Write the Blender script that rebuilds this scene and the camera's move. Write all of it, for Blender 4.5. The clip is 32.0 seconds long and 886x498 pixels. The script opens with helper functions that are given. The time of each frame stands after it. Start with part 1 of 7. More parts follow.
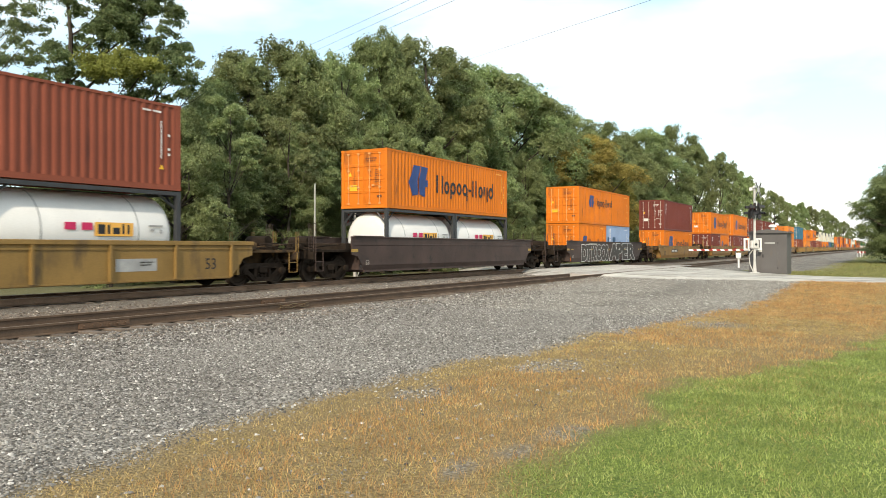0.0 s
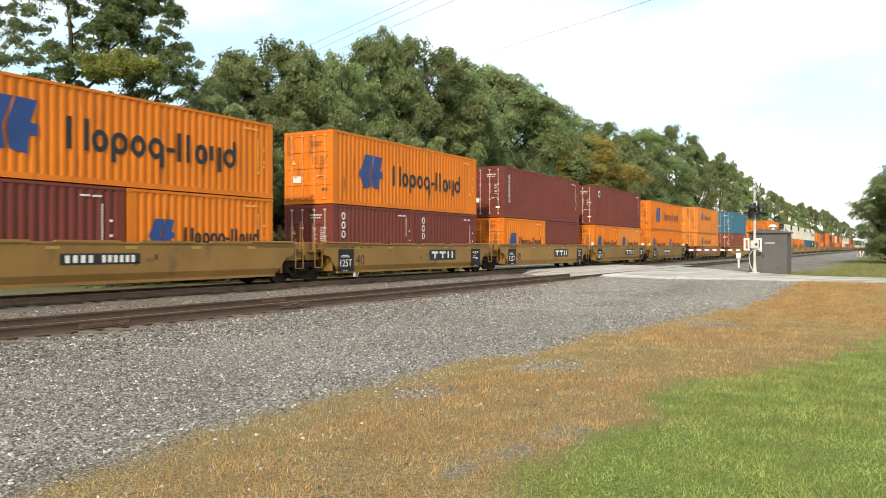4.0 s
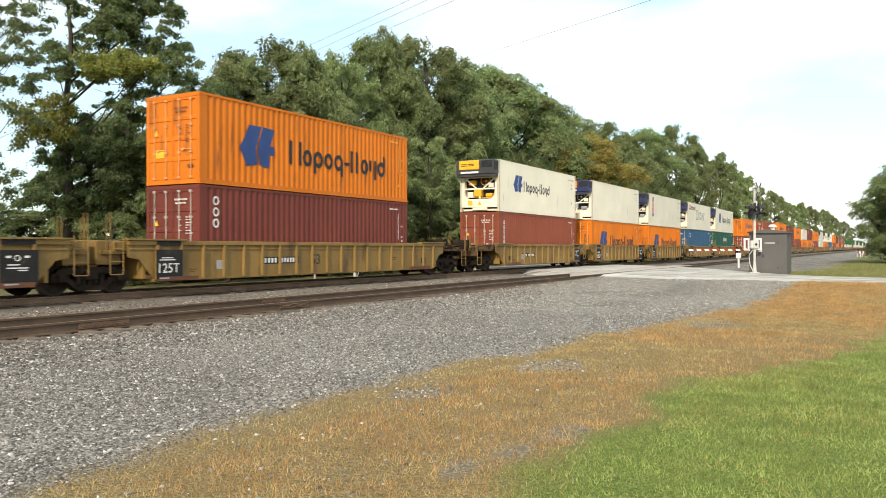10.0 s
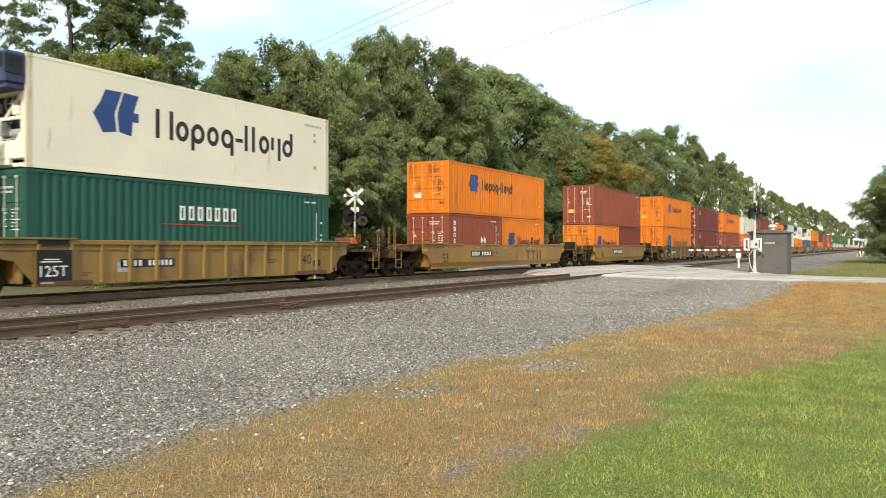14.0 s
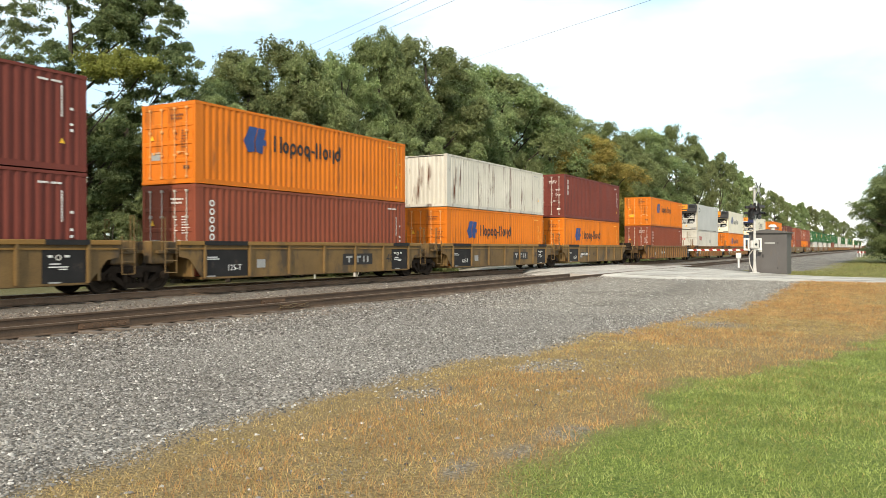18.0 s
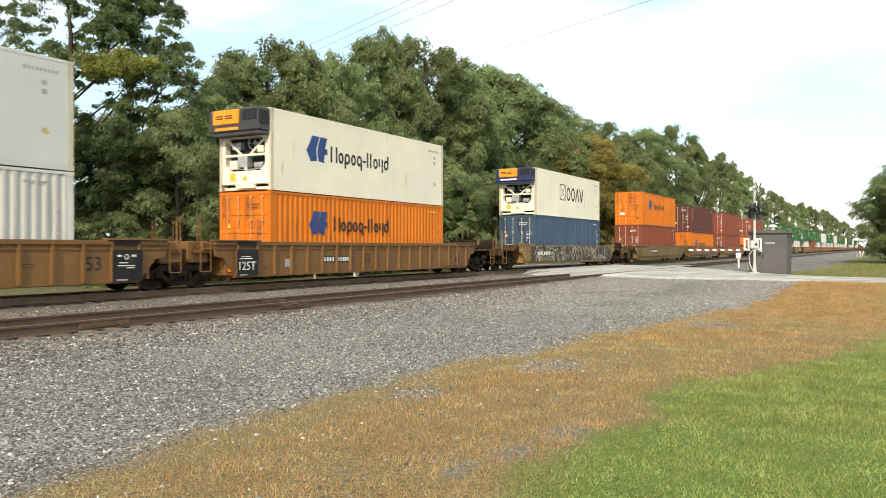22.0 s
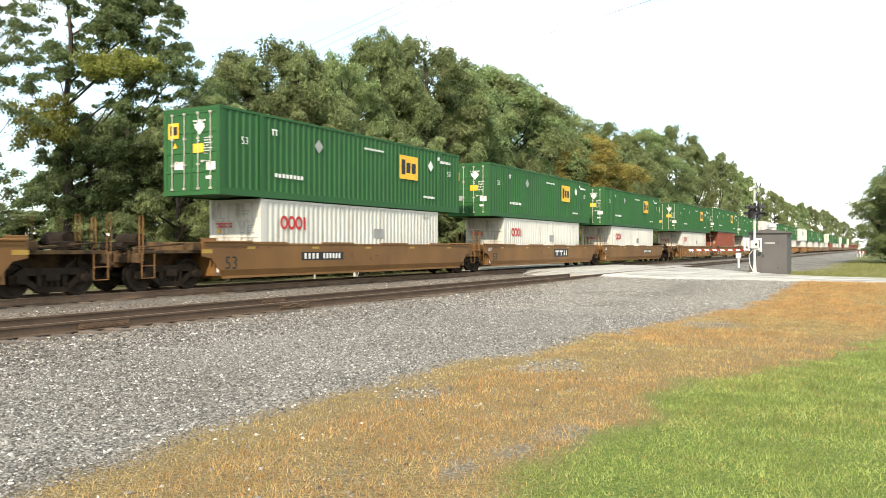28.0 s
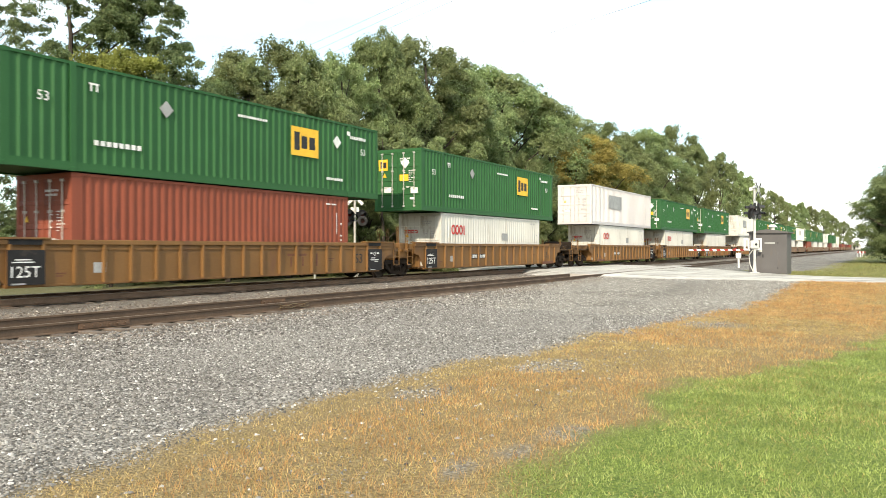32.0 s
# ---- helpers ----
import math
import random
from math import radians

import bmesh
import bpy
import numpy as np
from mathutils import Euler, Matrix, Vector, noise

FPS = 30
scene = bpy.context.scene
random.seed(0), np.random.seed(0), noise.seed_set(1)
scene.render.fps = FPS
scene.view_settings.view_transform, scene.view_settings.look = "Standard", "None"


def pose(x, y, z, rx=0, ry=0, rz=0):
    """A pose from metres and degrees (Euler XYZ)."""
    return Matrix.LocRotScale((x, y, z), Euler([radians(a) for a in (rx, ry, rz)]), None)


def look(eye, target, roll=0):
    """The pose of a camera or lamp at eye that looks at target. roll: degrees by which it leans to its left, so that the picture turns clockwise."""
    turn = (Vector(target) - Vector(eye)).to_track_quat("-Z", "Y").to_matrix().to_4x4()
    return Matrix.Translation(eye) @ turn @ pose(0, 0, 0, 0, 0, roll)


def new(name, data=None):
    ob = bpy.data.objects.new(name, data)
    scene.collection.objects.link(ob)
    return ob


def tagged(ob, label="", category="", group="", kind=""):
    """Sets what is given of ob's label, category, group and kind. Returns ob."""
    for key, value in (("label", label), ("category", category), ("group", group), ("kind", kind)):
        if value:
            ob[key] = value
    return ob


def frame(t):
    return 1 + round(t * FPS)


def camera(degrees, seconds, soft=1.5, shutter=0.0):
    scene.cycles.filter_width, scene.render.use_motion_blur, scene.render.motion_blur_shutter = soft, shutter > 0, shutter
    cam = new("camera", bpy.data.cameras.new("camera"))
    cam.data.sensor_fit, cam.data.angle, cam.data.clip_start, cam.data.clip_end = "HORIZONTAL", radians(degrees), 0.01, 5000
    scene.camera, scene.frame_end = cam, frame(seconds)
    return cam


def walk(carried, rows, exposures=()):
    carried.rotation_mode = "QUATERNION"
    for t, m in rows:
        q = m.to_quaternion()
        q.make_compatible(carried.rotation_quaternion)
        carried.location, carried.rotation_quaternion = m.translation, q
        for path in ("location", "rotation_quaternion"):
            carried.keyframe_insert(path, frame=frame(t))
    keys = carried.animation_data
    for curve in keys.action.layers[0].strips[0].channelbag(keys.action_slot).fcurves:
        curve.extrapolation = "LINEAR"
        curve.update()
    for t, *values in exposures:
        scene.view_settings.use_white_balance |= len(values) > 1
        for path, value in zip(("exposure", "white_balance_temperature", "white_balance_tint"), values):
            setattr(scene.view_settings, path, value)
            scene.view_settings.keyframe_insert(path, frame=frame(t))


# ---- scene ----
# The world: x runs along the tracks towards the distance, y across them towards the train, z up; rail tops at z = 0.
HEAD = radians(29.63)
EYE = (0.0, 0.0, 1.29)
cam = camera(58.82, 32.0, soft=0.5, shutter=0.1)
VIEW = look(EYE, (100 * math.cos(HEAD), 100 * math.sin(HEAD), 1.29 - 0.151))
walk(cam, [(0.0, VIEW), (32.0, VIEW)], exposures=[(0.0, 0.0, 6750, 10), (25.0, 0.0, 6750, 10), (28.0, 0.38, 6750, 10), (32.0, 0.40, 6750, 10)])

# ---- light: low afternoon sun behind the train's tail end of the view, thin bright cloud ----
SUN_FROM = Vector((-0.86, -0.235, 0.56)).normalized()
world = bpy.data.worlds.new("sky")
scene.world = world
world.use_nodes = True
wn, wl = world.node_tree.nodes, world.node_tree.links
wn.clear()
w_out, w_bg, w_sky = wn.new("ShaderNodeOutputWorld"), wn.new("ShaderNodeBackground"), wn.new("ShaderNodeTexSky")
w_sky.sky_type, w_sky.sun_disc = "NISHITA", False
w_sky.sun_elevation = math.asin(SUN_FROM.z)
w_sky.sun_rotation = math.atan2(SUN_FROM.x, SUN_FROM.y)
w_sky.air_density, w_sky.dust_density = 1.0, 1.0
w_co, w_map, w_noise, w_ramp, w_mix = (wn.new("ShaderNodeTexCoord"), wn.new("ShaderNodeMapping"), wn.new("ShaderNodeTexNoise"),
                                       wn.new("ShaderNodeValToRGB"), wn.new("ShaderNodeMixRGB"))
w_map.inputs["Scale"].default_value = (1.1, 1.6, 4.2)
w_map.inputs["Location"].default_value = (0.35, 0.1, 0.55)
w_noise.inputs["Scale"].default_value, w_noise.inputs["Detail"].default_value = 1.5, 6.0
w_noise.inputs["Roughness"].default_value = 0.5
w_ramp.color_ramp.elements[0].position, w_ramp.color_ramp.elements[1].position = 0.42, 0.63
w_ramp.color_ramp.elements[0].color = (0.05, 0.05, 0.05, 1)
w_mix.inputs["Color2"].default_value = (11.5, 11.6, 11.6, 1)
wl.new(w_co.outputs["Generated"], w_map.inputs["Vector"])
wl.new(w_map.outputs["Vector"], w_noise.inputs["Vector"])
wl.new(w_noise.outputs["Fac"], w_ramp.inputs["Fac"])
wl.new(w_ramp.outputs["Color"], w_mix.inputs["Fac"])
w_veil = wn.new("ShaderNodeMixRGB")  # thin bright haze over the blue
w_veil.blend_type = "ADD"
w_veil.inputs["Fac"].default_value = 1.0
w_veil.inputs["Color2"].default_value = (3.6, 5.2, 5.8, 1)
wl.new(w_sky.outputs["Color"], w_veil.inputs["Color1"])
wl.new(w_veil.outputs["Color"], w_mix.inputs["Color1"])
wl.new(w_mix.outputs["Color"], w_bg.inputs["Color"])
w_bg.inputs["Strength"].default_value = 0.115
wl.new(w_bg.outputs["Background"], w_out.inputs["Surface"])

sun = new("sun", bpy.data.lights.new("sun", "SUN"))
sun.data.energy, sun.data.angle, sun.data.color = 3.9, radians(1.2), (1.0, 0.89, 0.72)
sun.matrix_basis = look(SUN_FROM * 60, (0, 0, 0))


# ---- materials ----
def surface(name, base, rough=0.6, metal=0.0, vary=0.18, scale=1.2, grain=40.0, grain_amount=0.08, bump=0.15, stretch=(1, 1, 1),
            dirt=None, dirt_from=0.58, dirt_scale=2.0, dirt_stretch=(1, 1, 1), per_object=0.0, coords="Object", spec=0.4):
    """Paint, steel, wood or stone: a base colour that drifts at a large scale, a fine grain, patches of dirt and a light relief."""
    m = bpy.data.materials.new(name)
    m.use_nodes = True
    n, l = m.node_tree.nodes, m.node_tree.links
    b = n["Principled BSDF"]
    b.inputs["Roughness"].default_value, b.inputs["Metallic"].default_value = rough, metal
    b.inputs["Specular IOR Level"].default_value = spec
    co, mp = n.new("ShaderNodeTexCoord"), n.new("ShaderNodeMapping")
    mp.inputs["Scale"].default_value = stretch
    l.new(co.outputs[coords], mp.inputs["Vector"])
    big, fine = n.new("ShaderNodeTexNoise"), n.new("ShaderNodeTexNoise")
    big.inputs["Scale"].default_value, big.inputs["Detail"].default_value = scale, 4.0
    fine.inputs["Scale"].default_value, fine.inputs["Detail"].default_value = grain, 2.0
    l.new(mp.outputs["Vector"], big.inputs["Vector"])
    l.new(co.outputs[coords], fine.inputs["Vector"])
    hsv = n.new("ShaderNodeHueSaturation")
    hsv.inputs["Color"].default_value = (*base, 1)
    val = n.new("ShaderNodeMapRange")
    val.inputs["From Min"].default_value, val.inputs["From Max"].default_value = 0.3, 0.7
    val.inputs["To Min"].default_value, val.inputs["To Max"].default_value = 1 - vary, 1 + vary
    l.new(big.outputs["Fac"], val.inputs["Value"])
    val2 = n.new("ShaderNodeMapRange")
    val2.inputs["From Min"].default_value, val2.inputs["From Max"].default_value = 0.3, 0.7
    val2.inputs["To Min"].default_value, val2.inputs["To Max"].default_value = 1 - grain_amount, 1 + grain_amount
    l.new(fine.outputs["Fac"], val2.inputs["Value"])
    mul = n.new("ShaderNodeMath")
    mul.operation = "MULTIPLY"
    l.new(val.outputs["Result"], mul.inputs[0])
    l.new(val2.outputs["Result"], mul.inputs[1])
    last = mul.outputs["Value"]
    if per_object:
        info, r = n.new("ShaderNodeObjectInfo"), n.new("ShaderNodeMapRange")
        r.inputs["To Min"].default_value, r.inputs["To Max"].default_value = 1 - per_object, 1 + per_object
        l.new(info.outputs["Random"], r.inputs["Value"])
        mul2 = n.new("ShaderNodeMath")
        mul2.operation = "MULTIPLY"
        l.new(last, mul2.inputs[0])
        l.new(r.outputs["Result"], mul2.inputs[1])
        last = mul2.outputs["Value"]
    l.new(last, hsv.inputs["Value"])
    colour = hsv.outputs["Color"]
    if dirt:
        dm, dn, dr, mix = n.new("ShaderNodeMapping"), n.new("ShaderNodeTexNoise"), n.new("ShaderNodeValToRGB"), n.new("ShaderNodeMixRGB")
        dm.inputs["Scale"].default_value = dirt_stretch
        l.new(co.outputs[coords], dm.inputs["Vector"])
        l.new(dm.outputs["Vector"], dn.inputs["Vector"])
        dn.inputs["Scale"].default_value, dn.inputs["Detail"].default_value, dn.inputs["Roughness"].default_value = dirt_scale, 6.0, 0.65
        dr.color_ramp.elements[0].position, dr.color_ramp.elements[1].position = dirt_from, dirt_from + 0.14
        l.new(dn.outputs["Fac"], dr.inputs["Fac"])
        mix.inputs["Color2"].default_value = (*dirt, 1)
        l.new(dr.outputs["Color"], mix.inputs["Fac"])
        l.new(colour, mix.inputs["Color1"])
        colour = mix.outputs["Color"]
    l.new(colour, b.inputs["Base Color"])
    bp = n.new("ShaderNodeBump")
    bp.inputs["Strength"].default_value, bp.inputs["Distance"].default_value = bump, 0.02
    l.new(fine.outputs["Fac"], bp.inputs["Height"])
    l.new(bp.outputs["Normal"], b.inputs["Normal"])
    return m


RUST = (0.10, 0.042, 0.02)
GRIME = (0.09, 0.065, 0.04)


def box_paint(name, base, dirt=GRIME, dirt_from=0.62, vary=0.10, rough=0.58):
    """Container paint with streaks that run down the wall."""
    return surface(name, base, rough, 0, vary, 0.5, 25, 0.05, 0.08, dirt=dirt, dirt_from=dirt_from, dirt_scale=1.6,
                   dirt_stretch=(1.6, 1.0, 0.22), per_object=0.06, spec=0.22)


PAINT = {
    "orange": box_paint("orange_paint", (0.64, 0.172, 0.013), (0.30, 0.095, 0.02), 0.57, 0.10),
    "faded_orange": box_paint("faded_orange_paint", (0.66, 0.215, 0.034), (0.32, 0.14, 0.05), 0.56, 0.12),
    "maroon": box_paint("maroon_paint", (0.160, 0.039, 0.028), (0.105, 0.030, 0.023), 0.58),
    "redbrown": box_paint("red_brown_paint", (0.235, 0.062, 0.033), (0.12, 0.04, 0.025), 0.60),
    "darkbrown": box_paint("dark_brown_paint", (0.122, 0.041, 0.032), (0.085, 0.033, 0.027), 0.6),
    "rust": box_paint("rust_red_paint", (0.25, 0.068, 0.038), (0.14, 0.045, 0.03), 0.58),
    "blue": box_paint("sea_blue_paint", (0.042, 0.150, 0.235), (0.035, 0.095, 0.14), 0.60),
    "deepblue": box_paint("deep_blue_paint", (0.032, 0.092, 0.175), (0.03, 0.06, 0.1), 0.62),
    "slate": box_paint("slate_blue_paint", (0.052, 0.088, 0.135), (0.035, 0.05, 0.075), 0.55, 0.16),
    "paleblue": box_paint("pale_blue_paint", (0.25, 0.34, 0.50), (0.17, 0.24, 0.36), 0.6),
    "green": box_paint("bright_green_paint", (0.028, 0.106, 0.034), (0.018, 0.066, 0.025), 0.64, 0.08),
    "darkgreen": box_paint("dark_green_paint", (0.018, 0.085, 0.06), (0.015, 0.05, 0.035), 0.6),
    "white": box_paint("white_paint", (0.60, 0.585, 0.53), (0.30, 0.25, 0.18), 0.58, 0.10),
    "stained": box_paint("rust_stained_cream_paint", (0.60, 0.53, 0.40), (0.22, 0.12, 0.05), 0.52, 0.14),
    "cream": box_paint("cream_white_paint", (0.84, 0.77, 0.62), (0.52, 0.42, 0.27), 0.63, 0.06),
    "greywhite": box_paint("grey_white_paint", (0.575, 0.57, 0.535), (0.34, 0.33, 0.3), 0.66, 0.06),
    "rustywhite": box_paint("rust_streaked_white_paint", (0.56, 0.53, 0.46), RUST, 0.54, 0.12),
    "pinkwhite": box_paint("pinkish_white_paint", (0.58, 0.55, 0.54), (0.36, 0.32, 0.3), 0.64, 0.06),
}
OCHRE = surface("ochre_car_paint", (0.235, 0.140, 0.038), 0.6, 0, 0.20, 0.7, 30, 0.08, 0.1, dirt=(0.12, 0.075, 0.03), dirt_from=0.54,
                dirt_scale=1.3, dirt_stretch=(1, 1, 0.35), per_object=0.08)
TAN = surface("tan_car_paint", (0.255, 0.137, 0.032), 0.6, 0, 0.16, 0.6, 30, 0.07, 0.1, dirt=(0.16, 0.09, 0.035), dirt_from=0.58,
              dirt_scale=1.1, dirt_stretch=(1, 1, 0.35), per_object=0.08)
RUSTTAN = surface("rust_tan_car_paint", (0.190, 0.092, 0.026), 0.62, 0, 0.16, 0.6, 30, 0.07, 0.1, dirt=(0.15, 0.07, 0.03), dirt_from=0.57,
                  dirt_scale=1.1, dirt_stretch=(1, 1, 0.35), per_object=0.08)
OLIVE = surface("olive_car_paint", (0.190, 0.113, 0.035), 0.62, 0, 0.15, 0.6, 30, 0.07, 0.1, dirt=(0.09, 0.06, 0.03), dirt_from=0.58,
                dirt_scale=1.1, dirt_stretch=(1, 1, 0.35), per_object=0.08)
DULLOCHRE = surface("dirty_ochre_car_paint", (0.165, 0.098, 0.033), 0.65, 0, 0.22, 0.9, 30, 0.1, 0.12, dirt=(0.075, 0.052, 0.03), dirt_from=0.5,
                    dirt_scale=1.2, dirt_stretch=(1, 1, 0.5), per_object=0.08)
BROWN = surface("brown_car_paint", (0.058, 0.036, 0.029), 0.65, 0, 0.25, 0.8, 30, 0.08, 0.1, dirt=(0.03, 0.022, 0.02), dirt_from=0.55, per_object=0.08)
ENDGRIME = surface("grimy_end_paint", (0.100, 0.060, 0.029), 0.8, 0, 0.3, 1.5, 30, 0.12, 0.2, dirt=(0.032, 0.023, 0.017), dirt_from=0.47, dirt_scale=2.2, per_object=0.15, spec=0.15)
BLACKPAINT = surface("black_end_paint", (0.014, 0.013, 0.013), 0.8, 0, 0.3, 2, 40, 0.1, 0.1, dirt=(0.07, 0.05, 0.035), dirt_from=0.6)
UNDER = surface("grimy_cast_steel", (0.026, 0.019, 0.014), 0.9, 0.0, 0.35, 3, 60, 0.15, 0.3, dirt=(0.06, 0.042, 0.028), dirt_from=0.6, spec=0.08)
WHEELSTEEL = surface("wheel_steel", (0.036, 0.027, 0.020), 0.8, 0.0, 0.3, 3, 60, 0.15, 0.2, dirt=(0.09, 0.06, 0.04), dirt_from=0.58, spec=0.12)
RODORANGE = surface("dusty_orange_steel", (0.66, 0.33, 0.12), 0.55, 0.0, 0.2, 3, 60, 0.1, 0.1, dirt=(0.34, 0.20, 0.10), dirt_from=0.55)
RODSTEEL = surface("galvanised_steel", (0.50, 0.47, 0.42), 0.5, 0.15, 0.2, 3, 60, 0.1, 0.1)
INK = surface("black_marking", (0.018, 0.018, 0.020), 0.6, 0, 0.2, 4, 50, 0.1, 0.05)
WHITEINK = surface("white_marking", (0.74, 0.73, 0.70), 0.6, 0, 0.1, 4, 50, 0.08, 0.05)
BLUEINK = surface("dark_blue_marking", (0.018, 0.055, 0.20), 0.55, 0, 0.15, 2, 50, 0.08, 0.05)
REDINK = surface("red_marking", (0.50, 0.035, 0.03), 0.55, 0, 0.15, 2, 50, 0.08, 0.05)
MAGENTA = surface("magenta_marking", (0.55, 0.02, 0.10), 0.55, 0, 0.1, 2, 50, 0.05, 0.05)
YELLOW = surface("yellow_marking", (0.80, 0.46, 0.03), 0.55, 0, 0.12, 2, 50, 0.08, 0.05)
AMBER = surface("amber_panel", (0.80, 0.42, 0.08), 0.55, 0, 0.1, 2, 50, 0.05, 0.05)
GREYINK = surface("grey_marking", (0.34, 0.34, 0.33), 0.6, 0, 0.15, 2, 50, 0.1, 0.05)
BROWNINK = surface("brown_marking", (0.13, 0.05, 0.025), 0.65, 0, 0.2, 2, 50, 0.1, 0.05)
NAVY = surface("navy_generator_paint", (0.028, 0.036, 0.11), 0.45, 0, 0.2, 2, 40, 0.1, 0.1, dirt=(0.02, 0.02, 0.03), dirt_from=0.58)
CHARCOAL = surface("charcoal_generator_paint", (0.05, 0.05, 0.055), 0.5, 0, 0.2, 2, 40, 0.1, 0.1)
GENORANGE = surface("generator_orange", (0.85, 0.30, 0.02), 0.45, 0, 0.1, 2, 40, 0.05, 0.05)
GENYELLOW = surface("generator_yellow", (0.85, 0.43, 0.03), 0.45, 0, 0.1, 2, 40, 0.05, 0.05)
DARKHOLE = surface("dark_machinery", (0.02, 0.022, 0.025), 0.6, 0.3, 0.4, 4, 40, 0.2, 0.2)
MACHINE = surface("pale_machinery", (0.42, 0.43, 0.44), 0.5, 0.3, 0.3, 4, 40, 0.15, 0.15)
TANKSHELL = surface("white_tank_cladding", (0.74, 0.73, 0.70), 0.35, 0, 0.05, 1, 30, 0.03, 0.03, dirt=(0.5, 0.47, 0.4), dirt_from=0.66)
TANKFRAME = surface("dark_grey_tank_frame", (0.045, 0.047, 0.05), 0.55, 0.2, 0.2, 2, 40, 0.1, 0.1)
SAND = surface("sand_graffiti", (0.21, 0.155, 0.095), 0.6, 0, 0.2, 2, 40, 0.1, 0.05)
GRAFGREY = surface("dark_grey_graffiti", (0.048, 0.043, 0.037), 0.6, 0, 0.2, 1.5, 40, 0.1, 0.05)
GRAFBLACK = surface("black_graffiti", (0.02, 0.017, 0.016), 0.6, 0, 0.2, 2, 40, 0.1, 0.05)


# ---- mesh building ----
class Shape:
    """Gathers boxes, bars, prisms and sheets; becomes one mesh."""

    def __init__(self):
        self.v, self.f, self.smooth = [], [], False

    def add(self, verts, faces):
        k = len(self.v)
        self.v.extend(verts)
        self.f.extend([tuple(i + k for i in q) for q in faces])
        return self

    def box(self, x0, x1, y0, y1, z0, z1, c=0.0):
        """A box; c bevels its long edges all round (an octagon along z in plan and a chamfer above and below)."""
        if c <= 0:
            p = [(x, y, z) for z in (z0, z1) for y in (y0, y1) for x in (x0, x1)]
            return self.add(p, [(0, 2, 3, 1), (4, 5, 7, 6), (0, 1, 5, 4), (2, 6, 7, 3), (0, 4, 6, 2), (1, 3, 7, 5)])
        c = min(c, (x1 - x0) * 0.45, (y1 - y0) * 0.45, (z1 - z0) * 0.45)
        rings = []
        for z, e in ((z0, c), (z0 + c, 0), (z1 - c, 0), (z1, c)):
            rings.append([(x0 + e, y0 + e, z), (x1 - e, y0 + e, z), (x1 - e, y1 - e, z), (x0 + e, y1 - e, z)])
        p = [q for r in rings for q in r]
        f = [(3, 2, 1, 0), (12, 13, 14, 15)]
        for r in range(3):
            for i in range(4):
                j = (i + 1) % 4
                f.append((r * 4 + i, r * 4 + j, r * 4 + 4 + j, r * 4 + 4 + i))
        return self.add(p, f)

    def prism(self, outline, axis, a, b):
        """A closed outline, counter-clockwise, drawn out from a to b along 'x', 'y' or 'z'."""
        def at(u, w, t):
            return {"x": (t, u, w), "y": (u, t, w), "z": (u, w, t)}[axis]
        n = len(outline)
        p = [at(u, w, a) for u, w in outline] + [at(u, w, b) for u, w in outline]
        f = [tuple(range(n))[::-1], tuple(range(n, 2 * n))]
        f += [(i, (i + 1) % n, n + (i + 1) % n, n + i) for i in range(n)]
        return self.add(p, f)

    def rod(self, p0, p1, r, n=8, r1=None):
        """A round bar from p0 to p1, tapering to r1."""
        a, b = Vector(p0), Vector(p1)
        d = (b - a).normalized()
        u = d.orthogonal().normalized()
        w = d.cross(u)
        r1 = r if r1 is None else r1
        p = []
        for c, rr in ((a, r), (b, r1)):
            for i in range(n):
                t = 2 * math.pi * i / n
                p.append(tuple(c + u * rr * math.cos(t) + w * rr * math.sin(t)))
        f = [tuple(range(n))[::-1], tuple(range(n, 2 * n))]
        f += [(i, (i + 1) % n, n + (i + 1) % n, n + i) for i in range(n)]
        return self.add(p, f)

    def bend(self, points, r, n=6):
        """A bent round bar through the points, in one piece; a closed loop where the last point is the first."""
        p = [Vector(q) for q in points]
        loop = (p[0] - p[-1]).length < 1e-4
        if loop:
            p.pop()
        m, verts, side = len(p), [], None
        for k in range(m):
            back = p[k] - p[k - 1] if k or loop else p[1] - p[0]
            on = p[(k + 1) % m] - p[k] if k < m - 1 or loop else p[k] - p[k - 1]
            d = (back.normalized() + on.normalized()).normalized()
            side = d.orthogonal().normalized() if side is None else (side - d * side.dot(d)).normalized()
            up = d.cross(side)
            verts += [tuple(p[k] + (side * math.cos(2 * math.pi * i / n) + up * math.sin(2 * math.pi * i / n)) * r) for i in range(n)]
        f = []
        for k in range(m if loop else m - 1):
            a, b = k * n, (k + 1) % m * n
            f += [(a + i, a + (i + 1) % n, b + (i + 1) % n, b + i) for i in range(n)]
        if not loop:
            f += [tuple(range(n))[::-1], tuple(range(m * n - n, m * n))]
        return self.add(verts, f)

    def lathe(self, profile, axis, n=24):
        """Turns a profile of (along, radius) round 'x', 'y' or 'z'."""
        p, f = [], []
        for t, r in profile:
            for i in range(n):
                a = 2 * math.pi * i / n
                u, w = r * math.cos(a), r * math.sin(a)
                p.append({"x": (t, u, w), "y": (u, t, w), "z": (u, w, t)}[axis])
        for k in range(len(profile) - 1):
            for i in range(n):
                j = (i + 1) % n
                f.append((k * n + i, k * n + j, k * n + n + j, k * n + n + i))
        f.append(tuple(range(n)))
        f.append(tuple(range(len(profile) * n - n, len(profile) * n))[::-1])
        return self.add(p, f)

    def shifted(self, dx, dy, dz):
        self.v = [(x + dx, y + dy, z + dz) for x, y, z in self.v]
        return self

